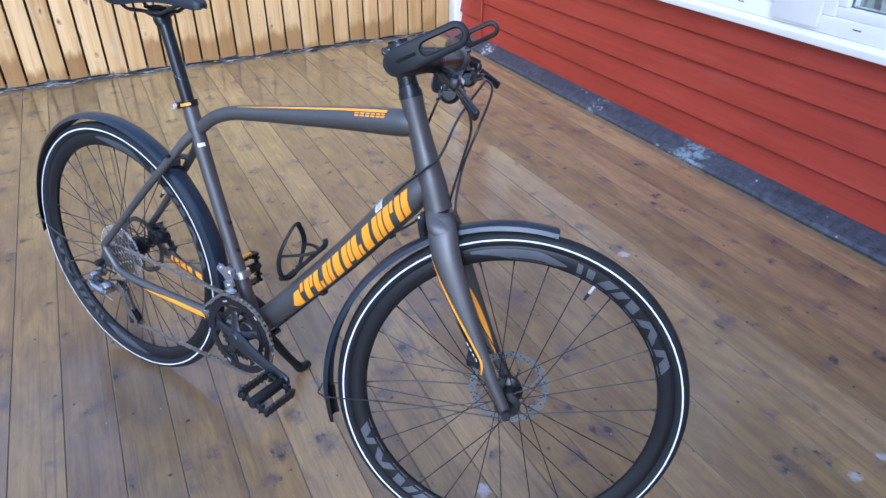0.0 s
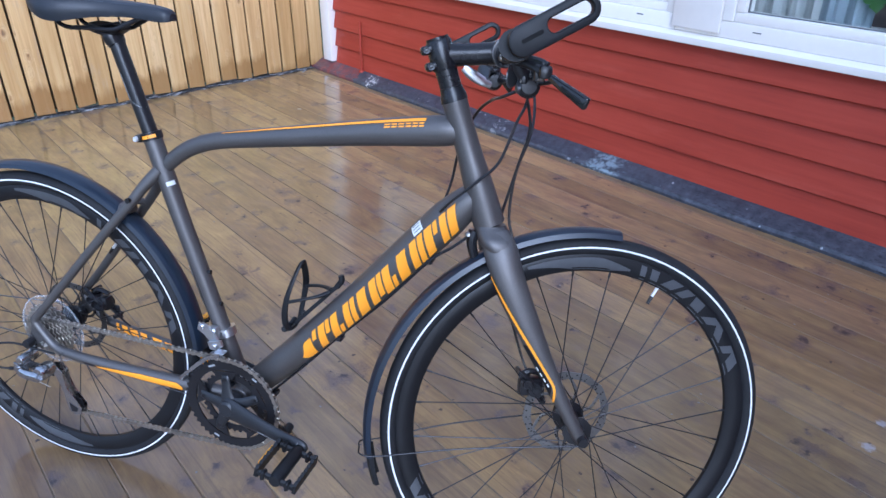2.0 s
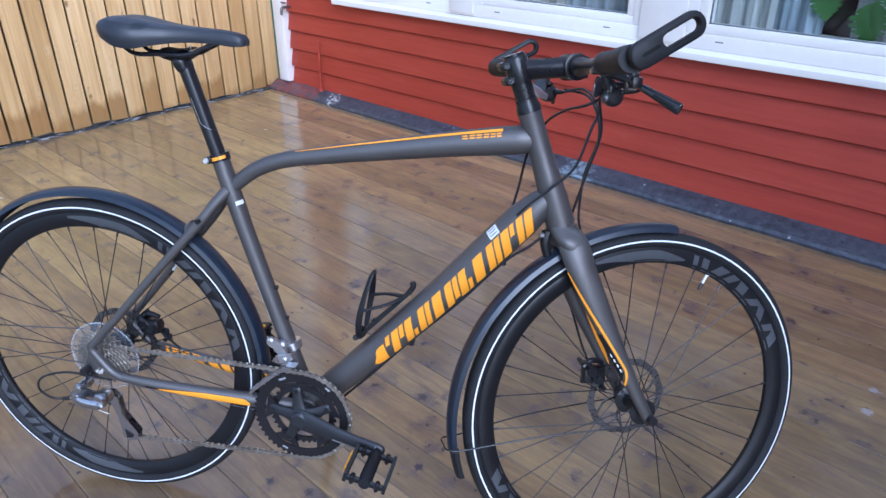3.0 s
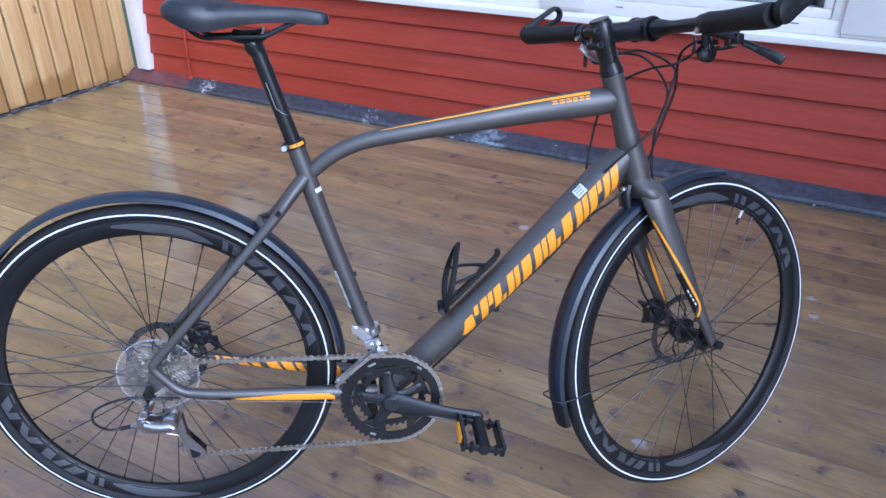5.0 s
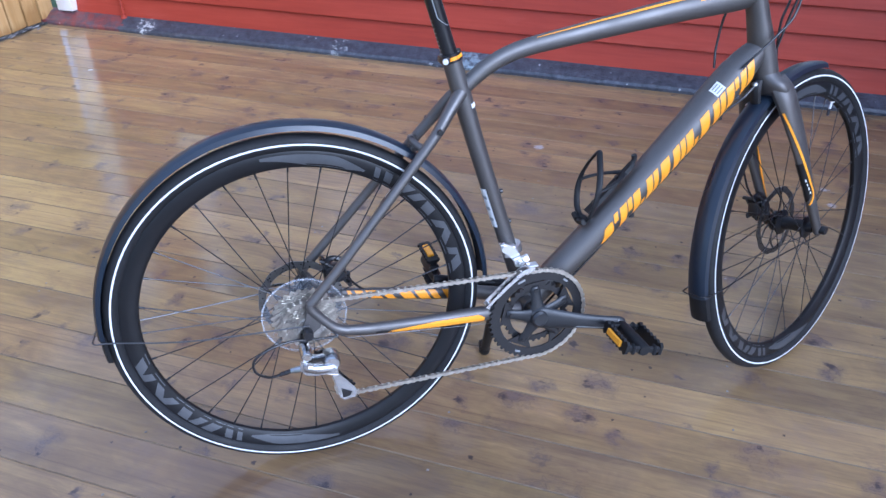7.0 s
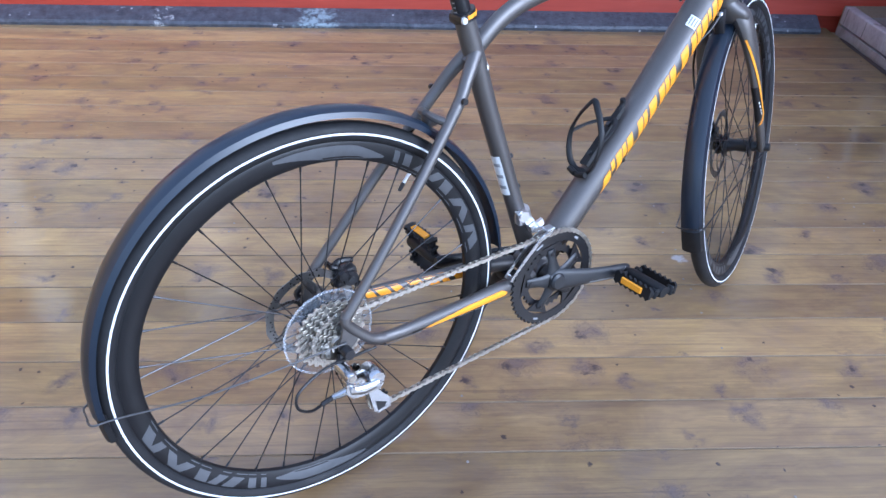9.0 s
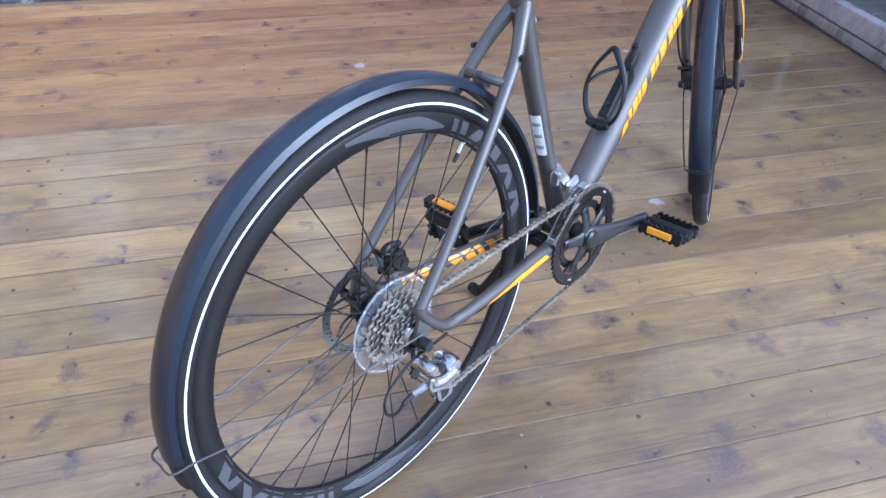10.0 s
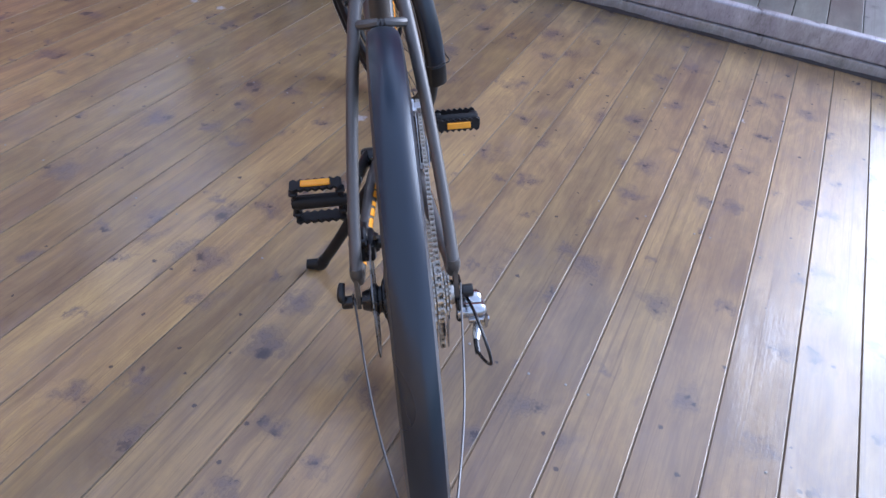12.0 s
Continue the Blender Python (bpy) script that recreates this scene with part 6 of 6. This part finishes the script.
# ---- brakes ----
for front in (True, False):
    cb = bmesh.new()
    o = Vector((1.035, 0.046, 0.392)) if front else Vector((0.07, 0.052, 0.386))
    box((0.044, 0.026, 0.032), o, 0.006, 2, cb)
    lathe([(0, -0.018), (0.013, -0.018), (0.0145, -0.014), (0.0145, 0.016), (0, 0.016)], 18, "y", o + Vector((0.006, 0, -0.002)), cb)
    tube([tuple(o + Vector((-0.02, 0.002, 0.016))) + (0.006,), tuple(o + Vector((-0.004, 0.002, 0.028))) + (0.006,), tuple(o + Vector((0.02, 0.002, 0.022))) + (0.005,)], 0.005, 8, 3, cb)
    box((0.05, 0.008, 0.014), o + Vector((0.006, 0.014, -0.018)), 0.003, 1, cb)
    cal = bp("front_brake_caliper" if front else "rear_brake_caliper", cb, BLACK, "black disc brake caliper", front)
    bp("caliper_knob", lathe([(0, -0.024), (0.008, -0.024), (0.0095, -0.0215), (0.0095, -0.018), (0, -0.018)], 16, "y", o + Vector((-0.01, 0, 0.012))), BLACK, parent=cal)
    bp("mount_bracket", plate([(o.x - 0.026, o.z + 0.022), (o.x - 0.018, o.z + 0.027), (o.x + 0.03, o.z - 0.024), (o.x + 0.036, o.z - 0.04), (o.x + 0.024, o.z - 0.042), (o.x + 0.014, o.z - 0.028)], o.y + 0.012, o.y + 0.017), GREYALLOY, parent=cal)
    for dx, dz in ((-0.02, 0.023), (0.027, -0.034)):
        bp("mount_bolt", lathe([(0, -0.012), (0.0045, -0.012), (0.0045, 0.012), (0, 0.012)], 10, "y", o + Vector((dx, 0.012, dz))), BLACK, parent=cal)
    bp("cable_arm", tube([tuple(o + Vector((0.006, -0.014, 0.006))) + (0.0045,), tuple(o + Vector((-0.014, -0.016, 0.026))) + (0.004,), tuple(o + Vector((-0.026, -0.014, 0.034))) + (0.0032,)], 0.004, 8, 3), BLACK, parent=cal)
    bp("caliper_bolt", lathe([(0, -0.0205), (0.0055, -0.0205), (0.0055, -0.017), (0, -0.017)], 12, "y", o + Vector((0.006, 0, -0.002))), GREYALLOY, parent=cal)

# ---- cranks, chainrings, pedals ----
CRANK = Matrix.Translation(BB) @ Matrix.Rotation(radians(11.5), 4, "Y")
kb = bmesh.new()
arm = [(-0.018, -0.056, 0, 0.014, 0.45), (0.0, -0.058, 0, 0.0235, 0.36), (0.03, -0.063, 0, 0.0215, 0.38), (0.08, -0.071, 0, 0.0172, 0.44), (0.13, -0.077, 0, 0.0153, 0.48), (0.165, -0.08, 0, 0.0155, 0.5), (0.178, -0.081, 0, 0.0122, 0.52), (0.183, -0.081, 0, 0.006, 0.6)]
tube(arm, 0.015, 16, 4, kb)
lathe([(0, -0.069), (0.0135, -0.069), (0.018, -0.065), (0.02, -0.05), (0.02, -0.03), (0, -0.03)], 24, "y", bm=kb)
crank = bp("crankset", kb, GREYALLOY, "dark grey crank with twin black chainrings")
crank.matrix_basis = CRANK @ Matrix.Translation((0, -0.01, 0))
for k in range(5):
    w = radians(72 * k + 36)
    path = [(0.008 * math.cos(w), -0.055, 0.008 * math.sin(w), 0.02, 0.3), (0.03 * math.cos(w), -0.0525, 0.03 * math.sin(w), 0.0125, 0.36), (0.05 * math.cos(w), -0.05, 0.05 * math.sin(w), 0.0102, 0.4), (0.06 * math.cos(w), -0.049, 0.06 * math.sin(w), 0.0098, 0.36), (0.067 * math.cos(w), -0.048, 0.067 * math.sin(w), 0.0075, 0.3)]
    bp("spider_arm", tube(path, 0.01, 12, 4), GREYALLOY, parent=crank)
    bp("chainring_bolt", lathe([(0, -0.0535), (0.0042, -0.0535), (0.005, -0.052), (0.005, -0.045), (0, -0.045)], 10, "y", (0.0585 * math.cos(w), 0, 0.0585 * math.sin(w))), BLACK, parent=crank)
bp("chainring", toothed(0.1015, 50, 0.0048, -0.0478, -0.0442, 0.079), BLACK, parent=crank)
for k in range(5):
    w0 = radians(72 * k + 36)
    bm = plate([(r * math.cos(w0 + a), r * math.sin(w0 + a)) for r, a in ((0.05, -0.14), (0.0565, -0.2), (0.0805, -0.38), (0.0805, 0.38), (0.0565, 0.2), (0.05, 0.14))], -0.0475, -0.0446)
    bp("chainring_web", bm, BLACK, parent=crank)
bp("chainring", toothed(0.0695, 34, 0.0046, -0.0402, -0.0368, 0.0545), BLACK, parent=crank)
for a, l in ((125, 0.016), (62, 0.011), (255, 0.012)):
    w = radians(a)
    c, s = math.cos(w), math.sin(w)
    t = [(0.0895 * c - l * s / 2 * q + d * c, 0.0895 * s + l * c / 2 * q + d * s) for q, d in ((-1, -0.002), (1, -0.002), (1, 0.002), (-1, 0.002))]
    bp("ring_print", plate(t, -0.0484, -0.0477), INK, parent=crank)
bp("crank_print", ribbon(arm, 0.015, 0.42, 0.66, -40, -30, n=8, m=2), INK, parent=crank)
bp("crank_print", ribbon(arm, 0.015, 0.7, 0.706, -35, 45, n=1, m=6, slant=0.02), INK, parent=crank)
lk = tube([(0.0, 0.05, 0, 0.02, 0.5), (-0.03, 0.058, 0, 0.0178, 0.5), (-0.08, 0.068, 0, 0.0145, 0.55), (-0.13, 0.075, 0, 0.0128, 0.6), (-0.165, 0.079, 0, 0.0135, 0.6), (-0.18, 0.08, 0, 0.0105, 0.6)], 0.015, 16, 4)
lathe([(0, 0.036), (0.02, 0.036), (0.02, 0.055), (0.016, 0.062), (0, 0.062)], 24, "y", bm=lk)
left_crank = bp("left_crank_arm", lk, BLACK, "black left crank arm")
left_crank.matrix_basis = CRANK
bp("crank_label", box((0.016, 0.0006, 0.008), (-0.095, 0.0625, 0.0), 0), PAPER, parent=left_crank)


def pedal(centre, s, tilt):
    """A platform pedal: spindle barrel, two toothed side cages, end bars and two amber reflectors."""
    bm = lathe([(0, -0.046), (0.0105, -0.046), (0.013, -0.04), (0.0125, 0.036), (0.009, 0.05), (0.0065, 0.056), (0, 0.056)], 18, "y")
    for e in (0.038, -0.038):
        pts = []
        for k in range(15):
            u = -0.044 + 0.088 * k / 14
            pts.append((u, 0.0145 if k % 2 else 0.0095))
        outline = pts + [(u, -h) for u, h in reversed(pts)]
        plate([(a, b) for a, b in outline], e - 0.003, e + 0.003, bm, "yz")
    for y in (0.04, -0.04):
        box((0.074, 0.008, 0.014), (0, y, 0), 0.003, 1, bm)
        for x in (0.024, -0.024):
            box((0.008, 0.016, 0.02), (x, y, 0), 0.003, 1, bm)
    if s < 0:
        bmesh.ops.transform(bm, matrix=Matrix.Identity(4), verts=bm.verts)
    else:
        bmesh.ops.transform(bm, matrix=Matrix.Diagonal((1, -1, 1, 1)), verts=bm.verts)
        bmesh.ops.reverse_faces(bm, faces=bm.faces)
    ob = bp("pedal", bm, MATT, "black platform pedal with amber reflectors")
    ob.matrix_basis = Matrix.Translation(centre) @ Matrix.Rotation(radians(tilt), 4, "Y")
    for e in (-0.0425,):
        bp("reflector", box((0.006, 0.05, 0.0135), (e, 0, 0), 0.0015, 1), AMBER, "amber reflector", parent=ob)
    return ob


pedal(CRANK @ Vector((0.17, -0.146, 0)), -1, 14)
pedal(CRANK @ Vector((-0.17, 0.137, 0)), 1, 84)

# ---- chain ----
CH_Y0, CH_Y1 = -0.0449, -0.056


def arc(c, r, a0, a1, n, y):
    return [Vector((c[0] + r * math.cos(radians(a0 + (a1 - a0) * k / n)), y, c[1] + r * math.sin(radians(a0 + (a1 - a0) * k / n)))) for k in range(n + 1)]


UPPER, LOWER = (0.016, 0.262), (0.057, 0.186)
loop = arc((0, 0.343), 0.0405, 205, 92, 10, CH_Y0) + arc((BB.x, BB.z), 0.1005, 92, -94, 26, CH_Y1) + arc(LOWER, 0.0175, -92, -215, 6, -0.05) + arc(UPPER, 0.0175, -40, 60, 6, -0.048)
cum = [0.0]
for a, b in zip(loop, loop[1:]):
    cum.append(cum[-1] + (b - a).length)
link, plates = 0.0127, bmesh.new()
for k in range(int(cum[-1] / link)):
    ends = []
    for d in (k * link, (k + 1) * link):
        i = min(len(cum) - 2, max(0, int(np.searchsorted(cum, d)) - 1))
        ends.append(loop[i].lerp(loop[i + 1], (d - cum[i]) / max(1e-9, cum[i + 1] - cum[i])))
    a, b = ends
    way = (b - a).normalized()
    nrm = Vector((-way.z, 0, way.x))
    off = 0.0032 if k % 2 else 0.0021
    for s in (1, -1):
        y = Vector((0, off * s, 0))
        ring = []
        for u, v in ((-0.0035, 0.0), (-0.0015, 0.004), (0.002, 0.0042), (0.0063, 0.0024), (0.0107, 0.0042), (0.0142, 0.004), (0.0162, 0.0), (0.0142, -0.004), (0.0107, -0.0042), (0.0063, -0.0024), (0.002, -0.0042), (-0.0015, -0.004)):
            ring.append(a + way * u + nrm * v + y)
        lo, hi = [plates.verts.new(p - Vector((0, 0.0005, 0))) for p in ring], [plates.verts.new(p + Vector((0, 0.0005, 0))) for p in ring]
        plates.faces.new(lo), plates.faces.new(list(reversed(hi)))
        for i in range(12):
            plates.faces.new((lo[i], hi[i], hi[(i + 1) % 12], lo[(i + 1) % 12]))
    rod(a - Vector((0, 0.0042, 0)), a + Vector((0, 0.0042, 0)), 0.0017, 6, plates)
    rod(a - Vector((0, 0.0015, 0)), a + Vector((0, 0.0015, 0)), 0.0036, 8, plates)
bmesh.ops.recalc_face_normals(plates, faces=plates.faces)
bp("chain", plates, CHROME, "silver steel roller chain")

# ---- derailleurs ----
rb = bmesh.new()
tube([(-0.004, -0.07, 0.335, 0.009, 0.5), (-0.009, -0.071, 0.318, 0.0085, 0.5), (-0.012, -0.072, 0.3, 0.009, 0.6)], 0.009, 12, 3, rb)
mech = bp("rear_derailleur", rb, BLACK, "silver and black rear derailleur")
sb = bmesh.new()
lathe([(0, -0.099), (0.0085, -0.099), (0.0105, -0.095), (0.0115, -0.06), (0, -0.06)], 18, "y", (-0.012, 0, 0.292), sb)
plate([(-0.024, 0.288), (-0.026, 0.27), (-0.018, 0.257), (0.0, 0.252), (0.03, 0.251), (0.04, 0.258), (0.03, 0.266), (0.006, 0.27), (-0.008, 0.28)], -0.103, -0.099, sb)
tube([(-0.018, -0.098, 0.272, 0.008, 0.9), (0.004, -0.1, 0.264, 0.0095, 0.75), (0.03, -0.098, 0.262, 0.0085, 0.9)], 0.009, 14, 4, sb)
plate([(-0.016, 0.286), (-0.018, 0.27), (0.0, 0.262), (0.034, 0.262), (0.044, 0.27), (0.034, 0.28), (0.006, 0.28)], -0.082, -0.077, sb)
for px, pz in ((-0.016, 0.276), (0.03, 0.259)):
    lathe([(0, -0.106), (0.0042, -0.106), (0.005, -0.103), (0.005, -0.076), (0, -0.076)], 12, "y", (px, 0, pz), sb)
lathe([(0, -0.1), (0.013, -0.1), (0.0165, -0.095), (0.0165, -0.07), (0.013, -0.064), (0, -0.064)], 22, "y", (0.03, 0, 0.268), sb)
tube([(-0.008, -0.09, 0.268, 0.006), (-0.026, -0.087, 0.262, 0.0065), (-0.042, -0.083, 0.259, 0.005)], 0.006, 10, 3, sb)
bp("derailleur_body", sb, MECH, parent=mech).location = (0.003, -0.009, 0.019)
bp("pivot_bolt", lathe([(0, -0.1015), (0.006, -0.1015), (0.007, -0.098), (0, -0.097)], 12, "y", (-0.012, 0, 0.292)), CHROME, parent=mech).location = (0.003, -0.009, 0.019)
bp("barrel_adjuster", rod((-0.042, -0.083, 0.2585), (-0.062, -0.083, 0.255), 0.0042, 10), BLACK, parent=mech).location = (0.003, -0.009, 0.019)
bp("inner_wire", tube([(-0.04, -0.084, 0.259), (-0.005, -0.092, 0.25), (0.04, -0.088, 0.232)], 0.0009, 6, 4), CHROME, parent=mech).location = (0.003, -0.006, 0.019)
cage = [(0.01, 0.275), (0.03, 0.277), (0.043, 0.265), (0.047, 0.228), (0.078, 0.184), (0.074, 0.167), (0.052, 0.163), (0.043, 0.172), (0.037, 0.22), (0.026, 0.25)]
bp("outer_cage", plate(cage, -0.0605, -0.0585), MECH, parent=mech)
bp("inner_cage", plate([(a - 0.002, b) for a, b in cage], -0.0425, -0.0405), MECH, parent=mech)
bp("cage_window", plate([(0.048, 0.193), (0.068, 0.181), (0.064, 0.172), (0.05, 0.17)], -0.0611, -0.0604), BLACK, parent=mech)
for c in (UPPER, LOWER):
    bp("pulley_wheel", toothed(0.0205, 11, 0.004, -0.0515, -0.0485, 0.004, at=c), BLACK, parent=mech)
fbm = bmesh.new()
c = Vector((0.409, 0, 0.406))
tube([tuple(c - clamp_way * 0.008), tuple(c + clamp_way * 0.008)], 0.0195, 20, 1, fbm)
box((0.026, 0.018, 0.026), (0.394, -0.024, 0.413), 0.005, 2, fbm)
plate([(0.372, 0.432), (0.38, 0.437), (0.396, 0.428), (0.411, 0.409), (0.416, 0.39), (0.404, 0.384), (0.397, 0.398), (0.386, 0.412), (0.374, 0.42)], -0.038, -0.031, fbm)
plate([(0.396, 0.402), (0.424, 0.41), (0.428, 0.398), (0.412, 0.386), (0.4, 0.388)], -0.046, -0.04, fbm)
lathe([(0, -0.042), (0.0055, -0.042), (0.0055, -0.03), (0, -0.03)], 12, "y", (0.379, 0, 0.428), fbm)
lathe([(0, -0.05), (0.005, -0.05), (0.005, -0.036), (0, -0.036)], 12, "y", (0.409, 0, 0.395), fbm)
fd = bp("front_derailleur", fbm, SILVER, "silver front derailleur on the seat tube")
fd.location.x = 0.006
sweep = [(0.432, 0.393), (0.405, 0.3845), (0.375, 0.3595), (0.345, 0.3315), (0.334, 0.3195), (0.338, 0.3155), (0.350, 0.3275), (0.380, 0.3545), (0.406, 0.3755), (0.432, 0.384)]
bp("cage_plate", plate(sweep, -0.0645, -0.063), MECH, parent=fd)
bp("cage_plate", plate(sweep, -0.0485, -0.047), SILVER, parent=fd)
bp("cage_bridge", box((0.02, 0.017, 0.004), (0.43, -0.0557, 0.392), 0.001, 1), SILVER, parent=fd)
bp("cage_bridge", box((0.004, 0.017, 0.012), (0.341, -0.0557, 0.319), 0.001, 1), SILVER, parent=fd)
bp("limit_screw", rod((0.379, -0.03, 0.424), (0.372, -0.032, 0.436), 0.0025, 8), CHROME, parent=fd)

# ---- bottle cage on the down tube ----
d1, d2 = Vector((0.697, 0, 0.717)), Vector((-0.717, 0, 0.697))


def on_tube(along, out, y):
    return tuple(Vector((BB.x, 0, BB.z)) + d1 * along + d2 * out + Vector((0, y, 0)))


cgb = bmesh.new()
lo = [on_tube(a, 0.034, y) for a, y in ((0.215, 0.011), (0.215, -0.011), (0.345, -0.008), (0.345, 0.008))]
hi = [on_tube(a, 0.041, y) for a, y in ((0.215, 0.009), (0.215, -0.009), (0.345, -0.006), (0.345, 0.006))]
vs = [cgb.verts.new(p) for p in lo + hi]
for f in ((0, 1, 2, 3), (7, 6, 5, 4), (0, 4, 5, 1), (1, 5, 6, 2), (2, 6, 7, 3), (3, 7, 4, 0)):
    cgb.faces.new([vs[i] for i in f])
bmesh.ops.recalc_face_normals(cgb, faces=cgb.faces)
bottle_cage = bp("bottle_cage", cgb, MATT, "black composite bottle cage")
half = [(0.203, 0.036, 0.016), (0.214, 0.047, 0.030), (0.236, 0.064, 0.0385), (0.262, 0.081, 0.0385), (0.286, 0.096, 0.027), (0.304, 0.107, 0.013), (0.314, 0.112, 0.004)]
ring = [(0.200, 0.034, 0.0, 0.0040, 2.6)] + [(*p, 0.0032, 1.9) for p in half] + [(a, b, -y, 0.0032, 1.9) for a, b, y in reversed(half)] + [(0.200, 0.034, 0.0, 0.0040, 2.6)]
bp("cage_hoop", tube([(*on_tube(a, b, y), r, f) for a, b, y, r, f in ring], 0.004, 10, 4, up=(0.69, 0, 0.72)), MATT, parent=bottle_cage)
for s in (1, -1):
    arm = [(*on_tube(0.318, 0.039, 0.005 * s), 0.0042, 1.3), (*on_tube(0.306, 0.046, 0.018 * s), 0.0034, 1.4), (*on_tube(0.285, 0.06, 0.031 * s), 0.003, 1.4), (*on_tube(0.258, 0.0765, 0.0383 * s), 0.0032, 1.4)]
    bp("cage_arm", tube(arm, 0.004, 10, 4), MATT, parent=bottle_cage)
bp("cage_lip", tube([on_tube(0.197, 0.043, -0.022), on_tube(0.192, 0.04, 0.0), on_tube(0.197, 0.043, 0.022)], 0.006, 10, 4), MATT, parent=bottle_cage)
bp("cage_hook", tube([on_tube(0.335, 0.037, 0), on_tube(0.352, 0.04, 0), on_tube(0.358, 0.048, 0)], 0.0055, 10, 3), MATT, parent=bottle_cage)
for a in (0.24, 0.305):
    bp("cage_bolt", rod(on_tube(a, 0.04, 0), on_tube(a, 0.045, 0), 0.0045, 10), BLACK, parent=bottle_cage)

# ---- kickstand ----
kb = tube([(0.408, 0.028, 0.262, 0.014), (0.402, 0.045, 0.248, 0.0135), (0.404, 0.075, 0.2, 0.012), (0.412, 0.13, 0.105, 0.0112), (0.4185, 0.17, 0.044, 0.0112)], 0.009, 12, 4)
box((0.03, 0.05, 0.018), (0.405, 0.018, 0.262), 0.004, 2, kb)
stand = bp("kickstand", kb, MATT, "black kickstand")
bp("kickstand_foot", tube([(0.4175, 0.165, 0.052, 0.0125), (0.42, 0.1755, 0.036, 0.013), (0.423, 0.188, 0.035, 0.0125), (0.425, 0.206, 0.0365, 0.0105)], 0.01, 12, 4), MATT, parent=stand)

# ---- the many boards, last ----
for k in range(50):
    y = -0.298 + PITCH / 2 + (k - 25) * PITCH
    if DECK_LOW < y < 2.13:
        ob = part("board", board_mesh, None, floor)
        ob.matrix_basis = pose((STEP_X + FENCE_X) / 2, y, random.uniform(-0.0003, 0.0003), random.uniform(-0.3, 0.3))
for k in range(50):
    y = -3.16 + k * FPITCH
    if y < 2.2:
        ob = part("fence_board", fence_meshes[k % 5], None, fence)
        ob.location = (FENCE_X, y, random.uniform(0.0, 0.012))
for k in range(43):
    ob = part("grey_board", grey_mesh, None, far_deck)
    ob.location = (STEP_X + 0.056 + 2.3, -3.2 + k * 0.1215, EDGE_Z - 0.004)

# deck screws, two to a board on each joist
verts, faces = [], []
for k in range(50):
    y = -0.298 + PITCH / 2 + (k - 25) * PITCH
    for j in range(-5, 4):
        for s in (-1, 1):
            cx, cy = -0.22 + 0.6 * j + random.uniform(-0.012, 0.012), y + s * 0.041 + random.uniform(-0.006, 0.006)
            if random.random() < 0.45 and DECK_LOW < cy < 2.08 and FENCE_X + 0.03 < cx < STEP_X - 0.03:
                n = len(verts)
                for q in range(8):
                    w = math.pi * q / 4
                    verts.append((cx + 0.003 * math.cos(w), cy + 0.003 * math.sin(w), 0.0004))
                verts.append((cx, cy, 0.0013))
                faces += [(n + q, n + (q + 1) % 8, n + 8) for q in range(8)]
screw_mesh = bpy.data.meshes.new("deck_screws")
screw_mesh.from_pydata(verts, [], faces)
screws = part("deck_screws", screw_mesh, SCREW, floor, "steel screw heads in the deck boards")
screws["kind"] = "stuff"
